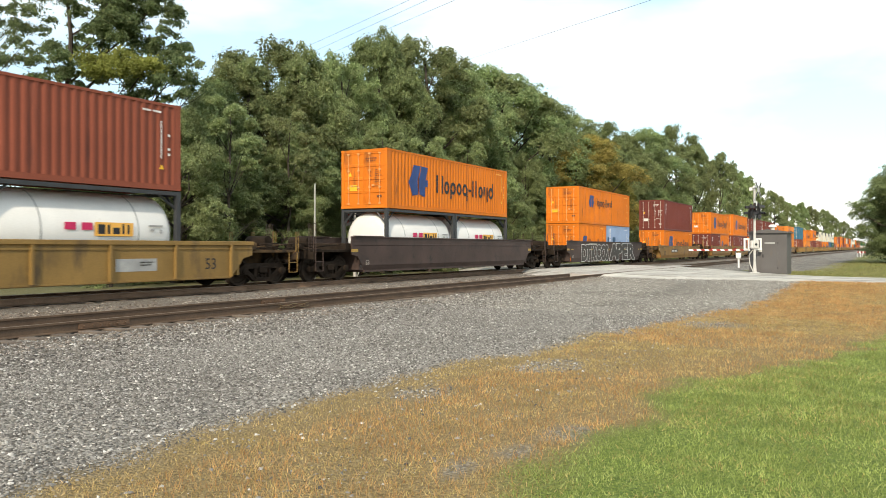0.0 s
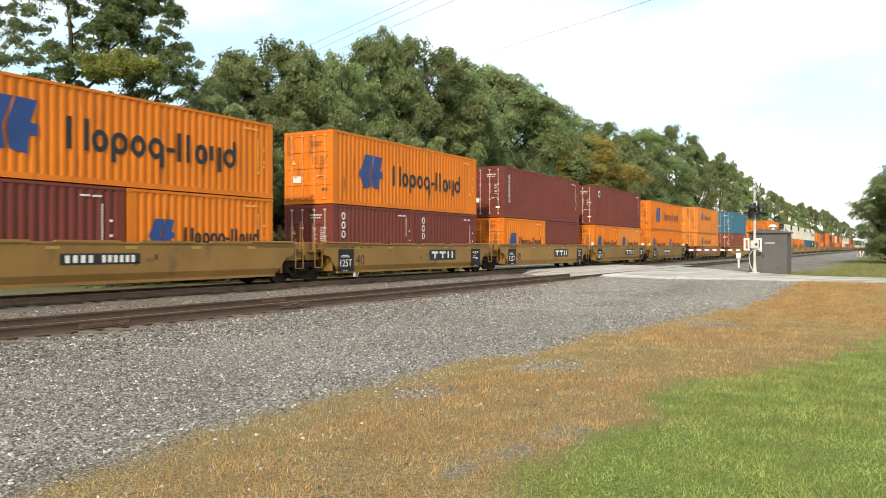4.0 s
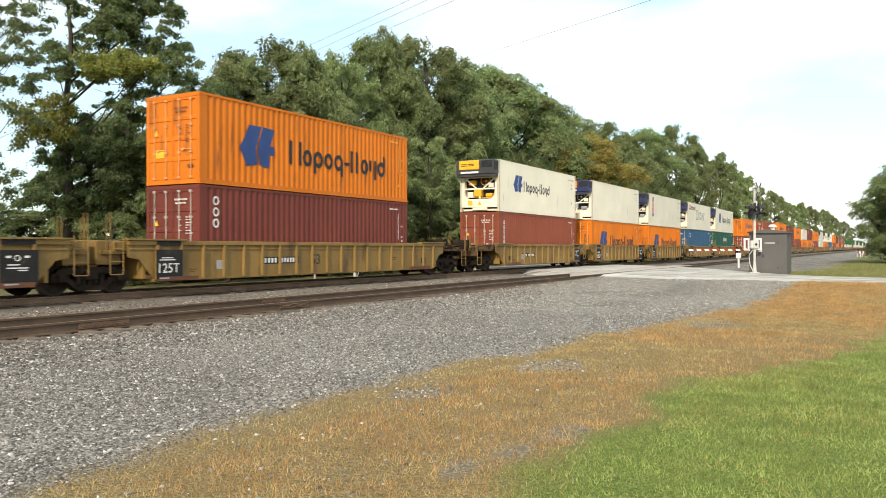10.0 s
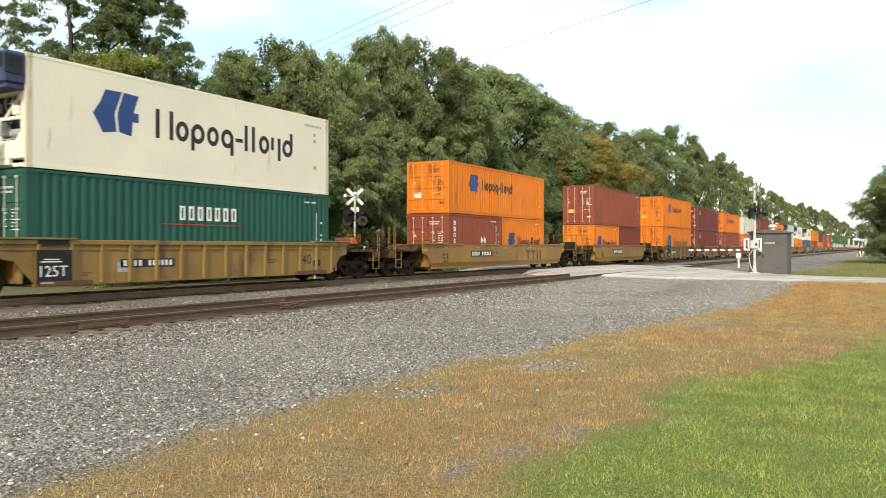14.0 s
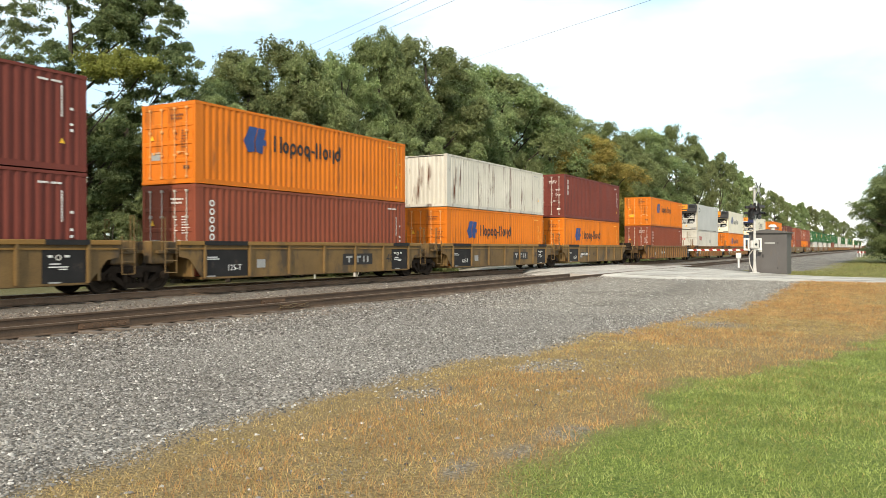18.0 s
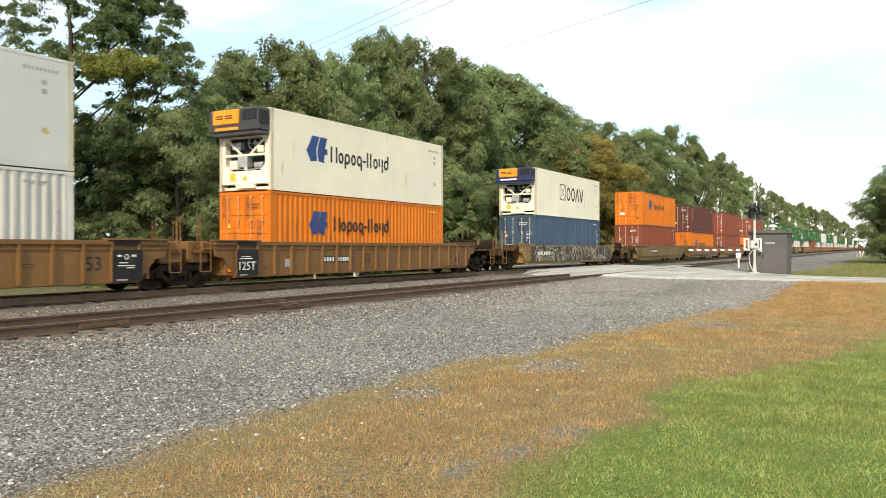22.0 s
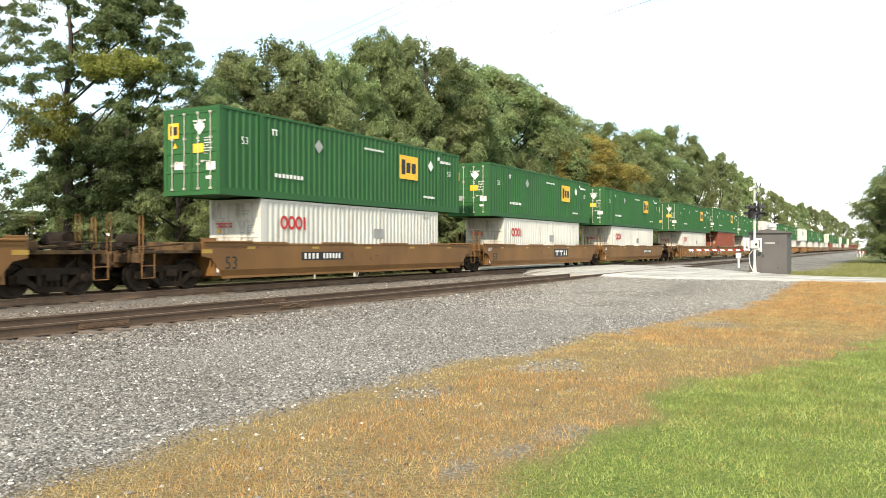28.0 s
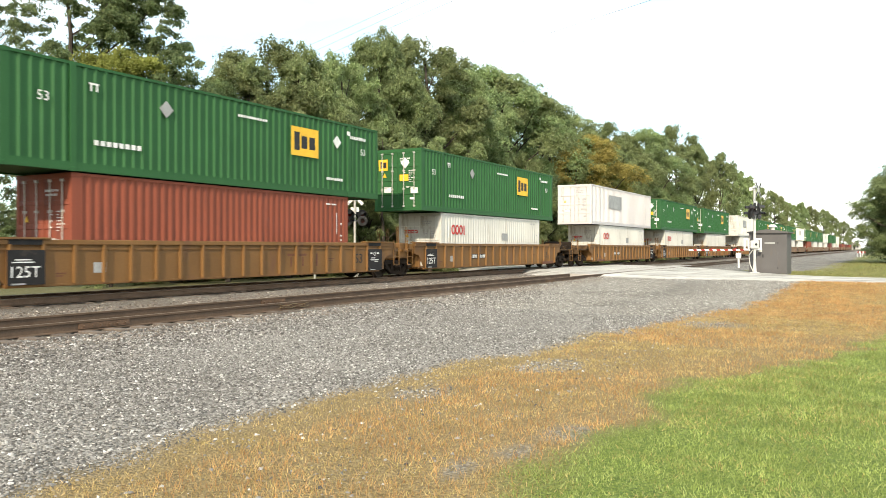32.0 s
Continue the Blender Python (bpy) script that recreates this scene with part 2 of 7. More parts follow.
    def mesh(self, name):
        m = bpy.data.meshes.new(name)
        m.from_pydata(self.v, [], self.f)
        m.validate()
        bm = bmesh.new()
        bm.from_mesh(m)
        bmesh.ops.recalc_face_normals(bm, faces=bm.faces)
        bm.to_mesh(m)
        bm.free()
        if self.smooth:
            m.polygons.foreach_set("use_smooth", [True] * len(m.polygons))
        m.materials.append(None)
        return m


MESHES = {}


def shared(key, make):
    """The mesh of that key, made once."""
    if key not in MESHES:
        MESHES[key] = make().mesh(key[0])
    return MESHES[key]


def part(name, shape, material, parent=None, label="", at=(0, 0, 0), turn=(0, 0, 0)):
    """One mesh object, of a Shape or of a shared mesh, under a thing or a part."""
    me = shape.mesh(name) if isinstance(shape, Shape) else shape
    ob = new(name, me)
    ob.material_slots[0].link = "OBJECT"
    ob.material_slots[0].material = material
    ob.matrix_basis = pose(*at, *turn)
    if parent:
        ob.parent = parent
    if label:
        tagged(ob, label)
    return ob


def thing(name, label, category, at=(0, 0, 0), turn=0, group="", kind=""):
    """An empty base to which the parts of a thing belong."""
    ob = new(name)
    ob.empty_display_size = 0.2
    ob.matrix_basis = pose(*at, 0, 0, turn)
    return tagged(ob, label, category, group, kind)


def lettering(text, size, name="lettering", swell=0.0):
    """A mesh of plain characters, lying in the xz plane and read from the -y side, its lower left corner at the origin."""
    key = (name, text, size, swell)
    if key not in MESHES:
        cu = bpy.data.curves.new("characters", "FONT")
        cu.body, cu.size, cu.extrude, cu.resolution_u, cu.offset = text, size, 0.002, 4 if swell else 2, swell
        ob = new("characters", cu)
        ob.rotation_euler = (radians(90), 0, 0)
        bpy.context.view_layer.update()
        me = bpy.data.meshes.new_from_object(ob.evaluated_get(bpy.context.evaluated_depsgraph_get()))
        me.transform(ob.matrix_basis.to_3x3().to_4x4())
        me.name = name
        me.materials.clear()
        me.materials.append(None)
        bpy.data.objects.remove(ob)
        bpy.data.curves.remove(cu)
        MESHES[key] = me
    return MESHES[key]


# ---- ground ----
def polyline(x, points):
    return np.interp(x, [p[0] for p in points], [p[1] for p in points])


GRAVEL_EDGE = [(-60, 4.9), (3, 5.0), (5.6, 5.3), (8.3, 5.4), (13.3, 5.0), (17.5, 4.3), (22.5, 3.6), (26, 3.3), (34.7, 3.3), (60, 3.3)]
LAWN_EDGE = [(-60, 2.3), (4.6, 2.2), (6.6, 2.2), (8.8, 2.05), (11, 1.56), (15.7, 0.0), (25, -3.2), (38, -8), (60, -12)]
ROAD_NEAR = [(-200, 38.0), (0, 38.0), (6.2, 38.3), (8.5, 37.8), (10.5, 36.6), (12.5, 36.6), (19.3, 42.6), (26, 47), (60, 74)]
ROAD_FAR = [(-200, 44.4), (0, 44.4), (3, 45.4), (5.0, 46.9), (7.5, 50.2), (9.5, 53), (12.5, 57), (19.3, 63), (26, 67), (60, 94)]


def ground_height(x, y):
    """The lie of the land: a flat shoulder, the track bed and a shallow ditch before the wood."""
    z = polyline(y, [(-300, -0.36), (3, -0.36), (9.5, -0.33), (11.2, -0.27), (11.9, -0.205), (15.0, -0.205), (15.6, -0.25), (17.7, -0.25),
                     (18.3, -0.205), (22.2, -0.205), (23.6, -0.30), (27, -0.27), (60, -0.1), (300, 0.0)])
    lift = np.clip((x - 26) / 10, 0, 1) * np.clip((14 - y) / 3, 0, 1) * 0.15
    return z + lift


def value_noise(x, y, scale, seed):
    """Smooth random values in 0..1 on a grid of that cell size."""
    rng = np.random.default_rng(seed)
    tab = rng.random((128, 128))
    u, w = x / scale, y / scale
    i, j = np.floor(u).astype(int), np.floor(w).astype(int)
    a, b = u - i, w - j
    a, b = a * a * (3 - 2 * a), b * b * (3 - 2 * b)
    t = lambda p, q: tab[p % 128, q % 128]
    return (t(i, j) * (1 - a) + t(i + 1, j) * a) * (1 - b) + (t(i, j + 1) * (1 - a) + t(i + 1, j + 1) * a) * b


def rough_noise(x, y, scale, seed):
    return 0.55 * value_noise(x, y, scale, seed) + 0.3 * value_noise(x, y, scale / 2.3, seed + 1) + 0.15 * value_noise(x, y, scale / 5, seed + 2)


def zones(x, y):
    """How far the ground is dry grass, and how far lawn, at each place."""
    n1, n2 = rough_noise(x, y, 1.6, 11) - 0.5, rough_noise(x, y, 1.1, 21) - 0.5
    edge = polyline(x, GRAVEL_EDGE) + n1 * 0.8
    dry = np.clip((edge - y) / 0.45 + 0.5, 0, 1)
    # bare gravel patches in the dry grass
    for px_, py_, r in ((6.65, 2.5, 0.22), (5.75, 2.66, 0.20), (9.5, 1.85, 0.24), (5.1, 2.75, 0.15)):
        d = np.hypot((x - px_) * 0.7, (y - py_) * 1.5) / r + n2 * 1.4
        dry = dry * np.clip((d - 0.6) / 0.6, 0.3, 1)
    for px_, py_, r in ((10.2, 4.05, 0.5), (14.9, 4.4, 0.7), (7.6, 4.6, 0.5), (17.5, 3.3, 0.7)):  # thin, stony spots
        d = np.hypot((x - px_) * 0.7, (y - py_) * 1.4) / r + n2 * 2.0
        dry = dry * np.clip((d - 0.4) / 0.8, 0.55, 1)
    lawn = np.clip((polyline(x, LAWN_EDGE) + n2 * 1.3 - y) / 0.5 + 0.5, 0, 1)
    past = x > polyline(y, ROAD_FAR) - 1.0
    verge = np.clip((np.where(x < 55, 8.6, 4.6) + n1 * 2.5 - y) / 1.2, 0, 1)
    dry = np.where(past, verge, dry)
    lawn = np.where(past, np.clip(verge * (0.62 + n2 * 0.9), 0, 1), lawn)
    wood = np.clip((y - 24.5 + n1) / 1.5, 0, 1)
    dry = np.maximum(dry, wood * 0.25)
    lawn = np.maximum(lawn, wood * 0.35)
    return dry, lawn


def line_steps(*runs):
    out = []
    for a, b, step in runs:
        out.append(np.arange(a, b, step))
    return np.concatenate(out)


gx = line_steps((-2600, -600, 400), (-600, -60, 60), (-60, 0, 6), (0, 40, 0.22), (40, 70, 0.6), (70, 160, 3), (160, 600, 40), (600, 2601, 400))
gy = line_steps((-2600, -600, 400), (-600, -60, 60), (-60, -8, 4), (-8, 12, 0.2), (12, 30, 0.4), (30, 90, 5), (90, 600, 60), (600, 2601, 400))
GX, GY = np.meshgrid(gx, gy, indexing="ij")


def uneven_height(x, y):
    """The land with its small humps, as trodden near the path."""
    near_fade = np.exp(-((x - 10) / 45) ** 2)
    return ground_height(x, y) + near_fade * ((rough_noise(x, y, 2.4, 5) - 0.5) * 0.05 + (rough_noise(x, y, 0.6, 9) - 0.5) * 0.03)


GZ = uneven_height(GX, GY)
on_road = (GX > polyline(GY, ROAD_NEAR)) & (GX < polyline(GY, ROAD_FAR))
GZ = np.where(on_road, GZ - 0.08, GZ)


def grid_mesh(name, X, Y, Z):
    nx, ny = X.shape
    me = bpy.data.meshes.new(name)
    idx = np.arange(nx * ny).reshape(nx, ny)
    q = np.stack([idx[:-1, :-1], idx[1:, :-1], idx[1:, 1:], idx[:-1, 1:]], -1).reshape(-1, 4)
    me.vertices.add(nx * ny)
    me.vertices.foreach_set("co", np.stack([X, Y, Z], -1).astype(np.float32).ravel())
    me.loops.add(q.size)
    me.loops.foreach_set("vertex_index", q.ravel().astype(np.int32))
    me.polygons.add(len(q))
    me.polygons.foreach_set("loop_start", (np.arange(len(q)) * 4).astype(np.int32))
    me.polygons.foreach_set("use_smooth", np.ones(len(q), bool))
    me.update(calc_edges=True)
    return me


def face_mesh(name, verts, faces, material):
    """A large mesh of equal-sided faces, from arrays."""
    me = bpy.data.meshes.new(name)
    k = faces.shape[1]
    me.vertices.add(len(verts))
    me.vertices.foreach_set("co", verts.astype(np.float32).ravel())
    me.loops.add(faces.size)
    me.loops.foreach_set("vertex_index", faces.ravel().astype(np.int32))
    me.polygons.add(len(faces))
    me.polygons.foreach_set("loop_start", (np.arange(len(faces)) * k).astype(np.int32))
    me.update(calc_edges=True)
    me.materials.append(material)
    return me


def ground_material():
    m = bpy.data.materials.new("ground_cover")
    m.use_nodes = True
    n, l = m.node_tree.nodes, m.node_tree.links
    b = n["Principled BSDF"]
    b.inputs["Roughness"].default_value, b.inputs["Specular IOR Level"].default_value = 0.9, 0.2
    co = n.new("ShaderNodeTexCoord")

    def noise_at(scale, detail=4.0):
        t = n.new("ShaderNodeTexNoise")
        t.inputs["Scale"].default_value, t.inputs["Detail"].default_value = scale, detail
        l.new(co.outputs["Object"], t.inputs["Vector"])
        return t.outputs["Fac"]

    def ramp(src, *stops):
        r = n.new("ShaderNodeValToRGB")
        while len(r.color_ramp.elements) < len(stops):
            r.color_ramp.elements.new(0.5)
        for e, (p, c) in zip(r.color_ramp.elements, stops):
            e.position, e.color = p, (*c, 1)
        l.new(src, r.inputs["Fac"])
        return r.outputs["Color"]

    def mix(kind, fac, a, c):
        x = n.new("ShaderNodeMixRGB")
        x.blend_type = kind
        for sock, v in (("Fac", fac), ("Color1", a), ("Color2", c)):
            if isinstance(v, float):
                x.inputs[sock].default_value = v
            else:
                l.new(v, x.inputs[sock])
        return x.outputs["Color"]

    def attribute(name):
        a = n.new("ShaderNodeAttribute")
        a.attribute_name = name
        return a.outputs["Fac"]

    vor = n.new("ShaderNodeTexVoronoi")
    vor.inputs["Scale"].default_value = 38
    l.new(co.outputs["Object"], vor.inputs["Vector"])
    sep = n.new("ShaderNodeSeparateColor")
    l.new(vor.outputs["Color"], sep.inputs["Color"])
    stone = ramp(sep.outputs[0], (0.0, (0.085, 0.078, 0.070)), (0.45, (0.215, 0.200, 0.178)), (0.8, (0.315, 0.295, 0.265)), (1.0, (0.50, 0.475, 0.43)))
    patch = ramp(noise_at(0.35), (0.35, (0.72, 0.70, 0.68)), (0.65, (1.05, 1.04, 1.02)))
    gravel = mix("MULTIPLY", 1.0, stone, patch)
    straw = ramp(noise_at(40.0, 6.0), (0.3, (0.14, 0.10, 0.048)), (0.55, (0.28, 0.205, 0.098)), (0.75, (0.42, 0.32, 0.17)))
    turf = ramp(noise_at(30.0, 6.0), (0.3, (0.075, 0.11, 0.022)), (0.55, (0.16, 0.215, 0.045)), (0.75, (0.28, 0.29, 0.09)))
    brown = ramp(noise_at(6.0, 6.0), (0.3, (0.085, 0.062, 0.042)), (0.7, (0.19, 0.145, 0.105)))
    gravel = mix("MIX", attribute("dirt_shade"), gravel, brown)
    c = mix("MIX", attribute("dry"), gravel, straw)
    c = mix("MIX", attribute("lawn"), c, turf)
    l.new(c, b.inputs["Base Color"])
    bp = n.new("ShaderNodeBump")
    bp.inputs["Strength"].default_value, bp.inputs["Distance"].default_value = 0.9, 0.03
    l.new(vor.outputs["Distance"], bp.inputs["Height"])
    bp.invert = True
    l.new(bp.outputs["Normal"], b.inputs["Normal"])
    return m


ground_me = grid_mesh("ground", GX, GY, GZ)
dry_at, lawn_at = zones(GX, GY)
# Dirt along the tracks; past y = 22, shadow painted into the wood floor.
dirt_shade_at = np.clip((GY - 22.0) / 2, 0, 0.8) + np.clip(1.25 - np.abs(GY - 20.03) / 1.9, 0, 1) * 0.85 + np.clip(1.6 - np.abs(GY - 13.5) / 1.3, 0, 1) * 0.75 + np.clip(1.2 - np.abs(GY - 16.2) / 1.8, 0, 1) * 0.4 + np.clip(0.9 - np.abs(GY - 11.2) / 0.8, 0, 0.25)
for attr, values in (("dry", dry_at), ("lawn", lawn_at), ("dirt_shade", np.clip(dirt_shade_at, 0, 1))):
    ground_me.attributes.new(attr, "FLOAT", "POINT").data.foreach_set("value", values.astype(np.float32).ravel())
ground_me.materials.append(ground_material())
ground = tagged(new("ground", ground_me), "grey gravel shoulder, dry golden grass and mown lawn", "ground", kind="structure")


# ---- road and grade crossing ----
def road_material():
    return surface("sunlit_pale_asphalt", (0.49, 0.465, 0.415), 0.85, 0, 0.32, 0.5, 30, 0.22, 0.5, stretch=(1.6, 0.5, 1), dirt=(0.20, 0.18, 0.155), dirt_from=0.50,
                   dirt_scale=0.8, dirt_stretch=(1.8, 0.4, 1), coords="Object", spec=0.2)


ROADMAT = road_material()
ry = line_steps((-200, -20, 20), (-20, 12, 0.6), (12, 26, 0.5), (26, 80, 6))
across = np.concatenate([[0.0], np.linspace(0.004, 0.996, 15), [1.0]])
RY = np.repeat(ry[:, None], len(across), 1)
RX = polyline(RY, ROAD_NEAR) * (1 - across) + polyline(RY, ROAD_FAR) * across
RX = RX + (rough_noise(RX, RY, 1.5, 31) - 0.5) * 0.5 * (np.abs(across - 0.5) > 0.49)
RZ = polyline(RY, [(-200, -0.19), (3, -0.16), (8, -0.08), (11.6, -0.012), (22.5, -0.012), (26, -0.1), (80, -0.3)]) - 0.02 * np.abs(across - 0.5) * 2
RZ = RZ - 0.3 * (np.abs(across - 0.5) > 0.49)
RZ = RZ + (rough_noise(RX, RY, 1.2, 41) - 0.5) * 0.012
road_me = grid_mesh("road", RX, RY, RZ)
road_me.materials.append(ROADMAT)
road = tagged(new("road", road_me), "pale worn asphalt road over the grade crossing", "road", kind="structure")

# ---- tracks ----
RAILRUST = surface("rusty_rail_steel", (0.108, 0.070, 0.045), 0.7, 0.1, 0.25, 1.2, 30, 0.12, 0.2, dirt=(0.12, 0.085, 0.06), dirt_from=0.58)
RAILHEAD = surface("tan_rusted_rail_head", (0.20, 0.145, 0.10), 0.6, 0.2, 0.2, 0.8, 30, 0.12, 0.1, dirt=(0.12, 0.085, 0.06), dirt_from=0.58)
MAINRAIL = surface("sunlit_brown_rail_steel", (0.205, 0.130, 0.082), 0.7, 0.1, 0.25, 1.2, 30, 0.12, 0.2, dirt=(0.11, 0.075, 0.05), dirt_from=0.58)
RAILTOP = surface("worn_rail_head", (0.36, 0.32, 0.29), 0.35, 0.9, 0.12, 0.7, 30, 0.08, 0.05, dirt=(0.22, 0.15, 0.10), dirt_from=0.6)
TIEWOOD = surface("weathered_tie_wood", (0.135, 0.105, 0.082), 0.9, 0, 0.25, 2.5, 30, 0.2, 0.5, stretch=(3, 1, 3), dirt=(0.24, 0.20, 0.16),
                  dirt_from=0.55, per_object=0.2)


def rail_shape(x0, x1):
    """A rail from foot to head, its running top left for the head strip."""
    o = [(-0.07, -0.185), (0.07, -0.185), (0.07, -0.172), (0.012, -0.155), (0.012, -0.05), (0.037, -0.038), (0.037, -0.004), (-0.037, -0.004),
         (-0.037, -0.038), (-0.012, -0.05), (-0.012, -0.155), (-0.07, -0.172)]
    return Shape().prism(o, "x", x0, x1)


def make_track(name, label, centre, ties_to, head, steel):
    base = thing(name, label, "track", (0, centre, 0), kind="structure")
    for side in (-0.7535, 0.7535):
        r = part("rail", shared(("rail",), lambda: rail_shape(-80, 900)), steel, base, at=(0, side, 0))
        part("rail_head", shared(("rail_head",), lambda: Shape().box(-80, 900, -0.03, 0.03, -0.005, 0.0)), head, r)
    tie = shared(("tie",), lambda: Shape().box(-0.115, 0.115, -1.3, 1.3, -0.36, -0.178, 0.015))
    x, rng = 1.0, random.Random(int(centre * 10))
    while x < ties_to:
        part("tie", tie, TIEWOOD, base, at=(x + rng.uniform(-0.03, 0.03), rng.uniform(-0.06, 0.06), rng.uniform(-0.012, 0.008)),
                 turn=(0, 0, rng.uniform(-1.2, 1.2)))
        x += 0.53
    far = Shape()
    while x < 320:
        far.box(x - 0.115, x + 0.115, -1.3, 1.3, -0.36, -0.178)
        x += 0.53
    tagged(part("far_ties", far, TIEWOOD, base), kind="stuff")
    return base


NEAR_TRACK, TRAIN_TRACK = 13.22, 20.03
track_1 = make_track("track_1", "rusty side track on weathered wooden ties", NEAR_TRACK, 70, RAILHEAD, RAILRUST)
track_2 = make_track("track_2", "main track with polished rail heads under the train", TRAIN_TRACK, 60, RAILTOP, MAINRAIL)
JOINTRUST = surface("orange_rusted_joint_bar", (0.118, 0.070, 0.042), 0.8, 0.1, 0.3, 4, 40, 0.2, 0.3)
for jx, jy, ln, bolts in ((9.4, -0.7535, 1.05, 6), (14.6, -0.7535, 0.9, 6), (15.6, 0.7535, 0.9, 6), (31.0, -0.7535, 0.9, 4), (4.5, 0.7535, 0.9, 4)):
    bar = part("joint_bar", Shape().prism([(-0.045, -0.15), (-0.012, -0.145), (-0.012, -0.055), (-0.034, -0.048)], "x", jx - ln / 2, jx + ln / 2),
               JOINTRUST, track_1, "rusted bolted joint bar", at=(0, jy, 0))
    for k in range(bolts):
        bx = jx - ln / 2 + ln * (k + 0.5) / bolts
        part("bolt", shared(("bolt",), lambda: Shape().rod((0, 0, 0), (0, -0.05, 0), 0.018, 6)), RAILRUST, bar, at=(bx, -0.035, -0.1))
BONDMAT = surface("tarnished_copper_wire", (0.20, 0.15, 0.08), 0.6, 0.3, 0.2, 3, 40, 0.1, 0.1)
bond = Shape()
for jx, off in ((14.6, 0.0), (14.6, 0.06)):
    pts = [(jx - 0.55 + 1.1 * k / 12, -0.055, -0.125 + 0.02 * math.sin(k * 1.1 + off * 20) + off) for k in range(13)]
    bond.bend(pts, 0.008, 5)
part("bond_wire", bond, BONDMAT, track_1, "bare bonding wires across a rail joint", at=(0, -0.7535, 0))
# crossing panels between the rails
PANEL = surface("crossing_panel", (0.40, 0.37, 0.33), 0.85, 0, 0.15, 1.0, 30, 0.12, 0.3, dirt=(0.2, 0.18, 0.15), dirt_from=0.6)
for centre, x0, x1 in ((NEAR_TRACK, 37.2, 57.6), (TRAIN_TRACK, 43.2, 63.6)):
    cp = thing("crossing_panels", "pale timber and asphalt crossing panels between the rails", "crossing", (0, centre, 0), kind="structure")
    k = x0
    while k < x1:
        part("panel", shared(("panel",), lambda: Shape().box(0, 2.36, -0.66, 0.66, -0.17, -0.004, 0.01)), PANEL, cp, at=(k, 0, 0.006))
        k += 2.4

# ---- loose stones ----
def stone_material(name, *tones):
    m = bpy.data.materials.new(name)
    m.use_nodes = True
    n, l = m.node_tree.nodes, m.node_tree.links
    g, r = n.new("ShaderNodeNewGeometry"), n.new("ShaderNodeValToRGB")
    for p in (0.3, 0.62, 0.88):
        r.color_ramp.elements.new(p)
    for e, c in zip(r.color_ramp.elements, tones):
        e.color = (*c, 1)
    l.new(g.outputs["Random Per Island"], r.inputs["Fac"])
    l.new(r.outputs["Color"], n["Principled BSDF"].inputs["Base Color"])
    n["Principled BSDF"].inputs["Roughness"].default_value = 0.9
    return m


STONE = stone_material("crushed_stone", (0.060, 0.053, 0.046), (0.140, 0.129, 0.115), (0.265, 0.247, 0.222), (0.36, 0.34, 0.305), (0.66, 0.63, 0.58))
PALESTONE = stone_material("dusty_pale_stone", (0.110, 0.098, 0.082), (0.205, 0.188, 0.160), (0.330, 0.305, 0.265), (0.43, 0.405, 0.355), (0.66, 0.63, 0.57))
DARKSTONE = stone_material("dark_ballast", (0.045, 0.038, 0.032), (0.095, 0.083, 0.072), (0.175, 0.158, 0.138), (0.29, 0.265, 0.235), (0.62, 0.59, 0.54))
BROWNSTONE = stone_material("brown_ballast", (0.060, 0.046, 0.034), (0.135, 0.105, 0.080), (0.215, 0.172, 0.135), (0.30, 0.25, 0.20), (0.56, 0.50, 0.43))


def scatter(count, x0, x1, y0, y1, seed, power=1.6):
    """Places that thin out with the distance, as area seen from the path side does."""
    rng = np.random.default_rng(seed)
    u = rng.random(count)
    x = x0 + (x1 - x0) * u ** power
    return x, y0 + (y1 - y0) * rng.random(count), rng


def stones(name, count, x0, x1, y0, y1, seed, low, high, keep, material=STONE, power=1.6):
    """Crushed stones: a four-sided foot under a short crooked ridge."""
    x, y, rng = scatter(count, x0, x1, y0, y1, seed, power)
    k = keep(x, y) > rng.random(count)
    x, y = x[k], y[k]
    m = len(x)
    base = np.array([(1, -0.8, -0.5), (1, 0.8, -0.5), (-1, 0.8, -0.5), (-1, -0.8, -0.5), (0.55, 0, 0.62), (-0.55, 0, 0.62)], float)
    tri = np.array([(0, 1, 4), (1, 2, 5), (1, 5, 4), (2, 3, 5), (3, 0, 4), (3, 4, 5)])
    v = base[None] * rng.uniform(0.6, 1.1, (m, 6, 1)) + rng.normal(0, 0.24, (m, 6, 3))
    size = low + (high - low) * rng.random(m) ** 2.2
    v *= size[:, None, None] * np.array([1, 1, 0.75])
    a = rng.random(m) * 6.283
    ca, sa = np.cos(a)[:, None], np.sin(a)[:, None]
    vx, vy = v[..., 0] * ca - v[..., 1] * sa, v[..., 0] * sa + v[..., 1] * ca
    v = np.stack([vx + x[:, None], vy + y[:, None], v[..., 2] + (uneven_height(x, y) + size * 0.4)[:, None]], -1)
    f = (tri[None] + (np.arange(m) * 6)[:, None, None]).reshape(-1, 3)
    return new(name, face_mesh(name, v.reshape(-1, 3), f, material))


def off_road(x, y):
    return ((x < polyline(y, ROAD_NEAR) + 0.3) | (x > polyline(y, ROAD_FAR) - 0.3)).astype(float)


def gravel_keep(x, y):
    worn = np.clip(1.2 - np.abs(y - 6.3 - 0.02 * x) / 0.9, 0, 1) * np.clip((x - 9) / 6, 0, 1)  # pressed flat by wheels
    return (1 - zones(x, y)[0] * 0.95) * (1 - 0.6 * worn) * off_road(x, y)


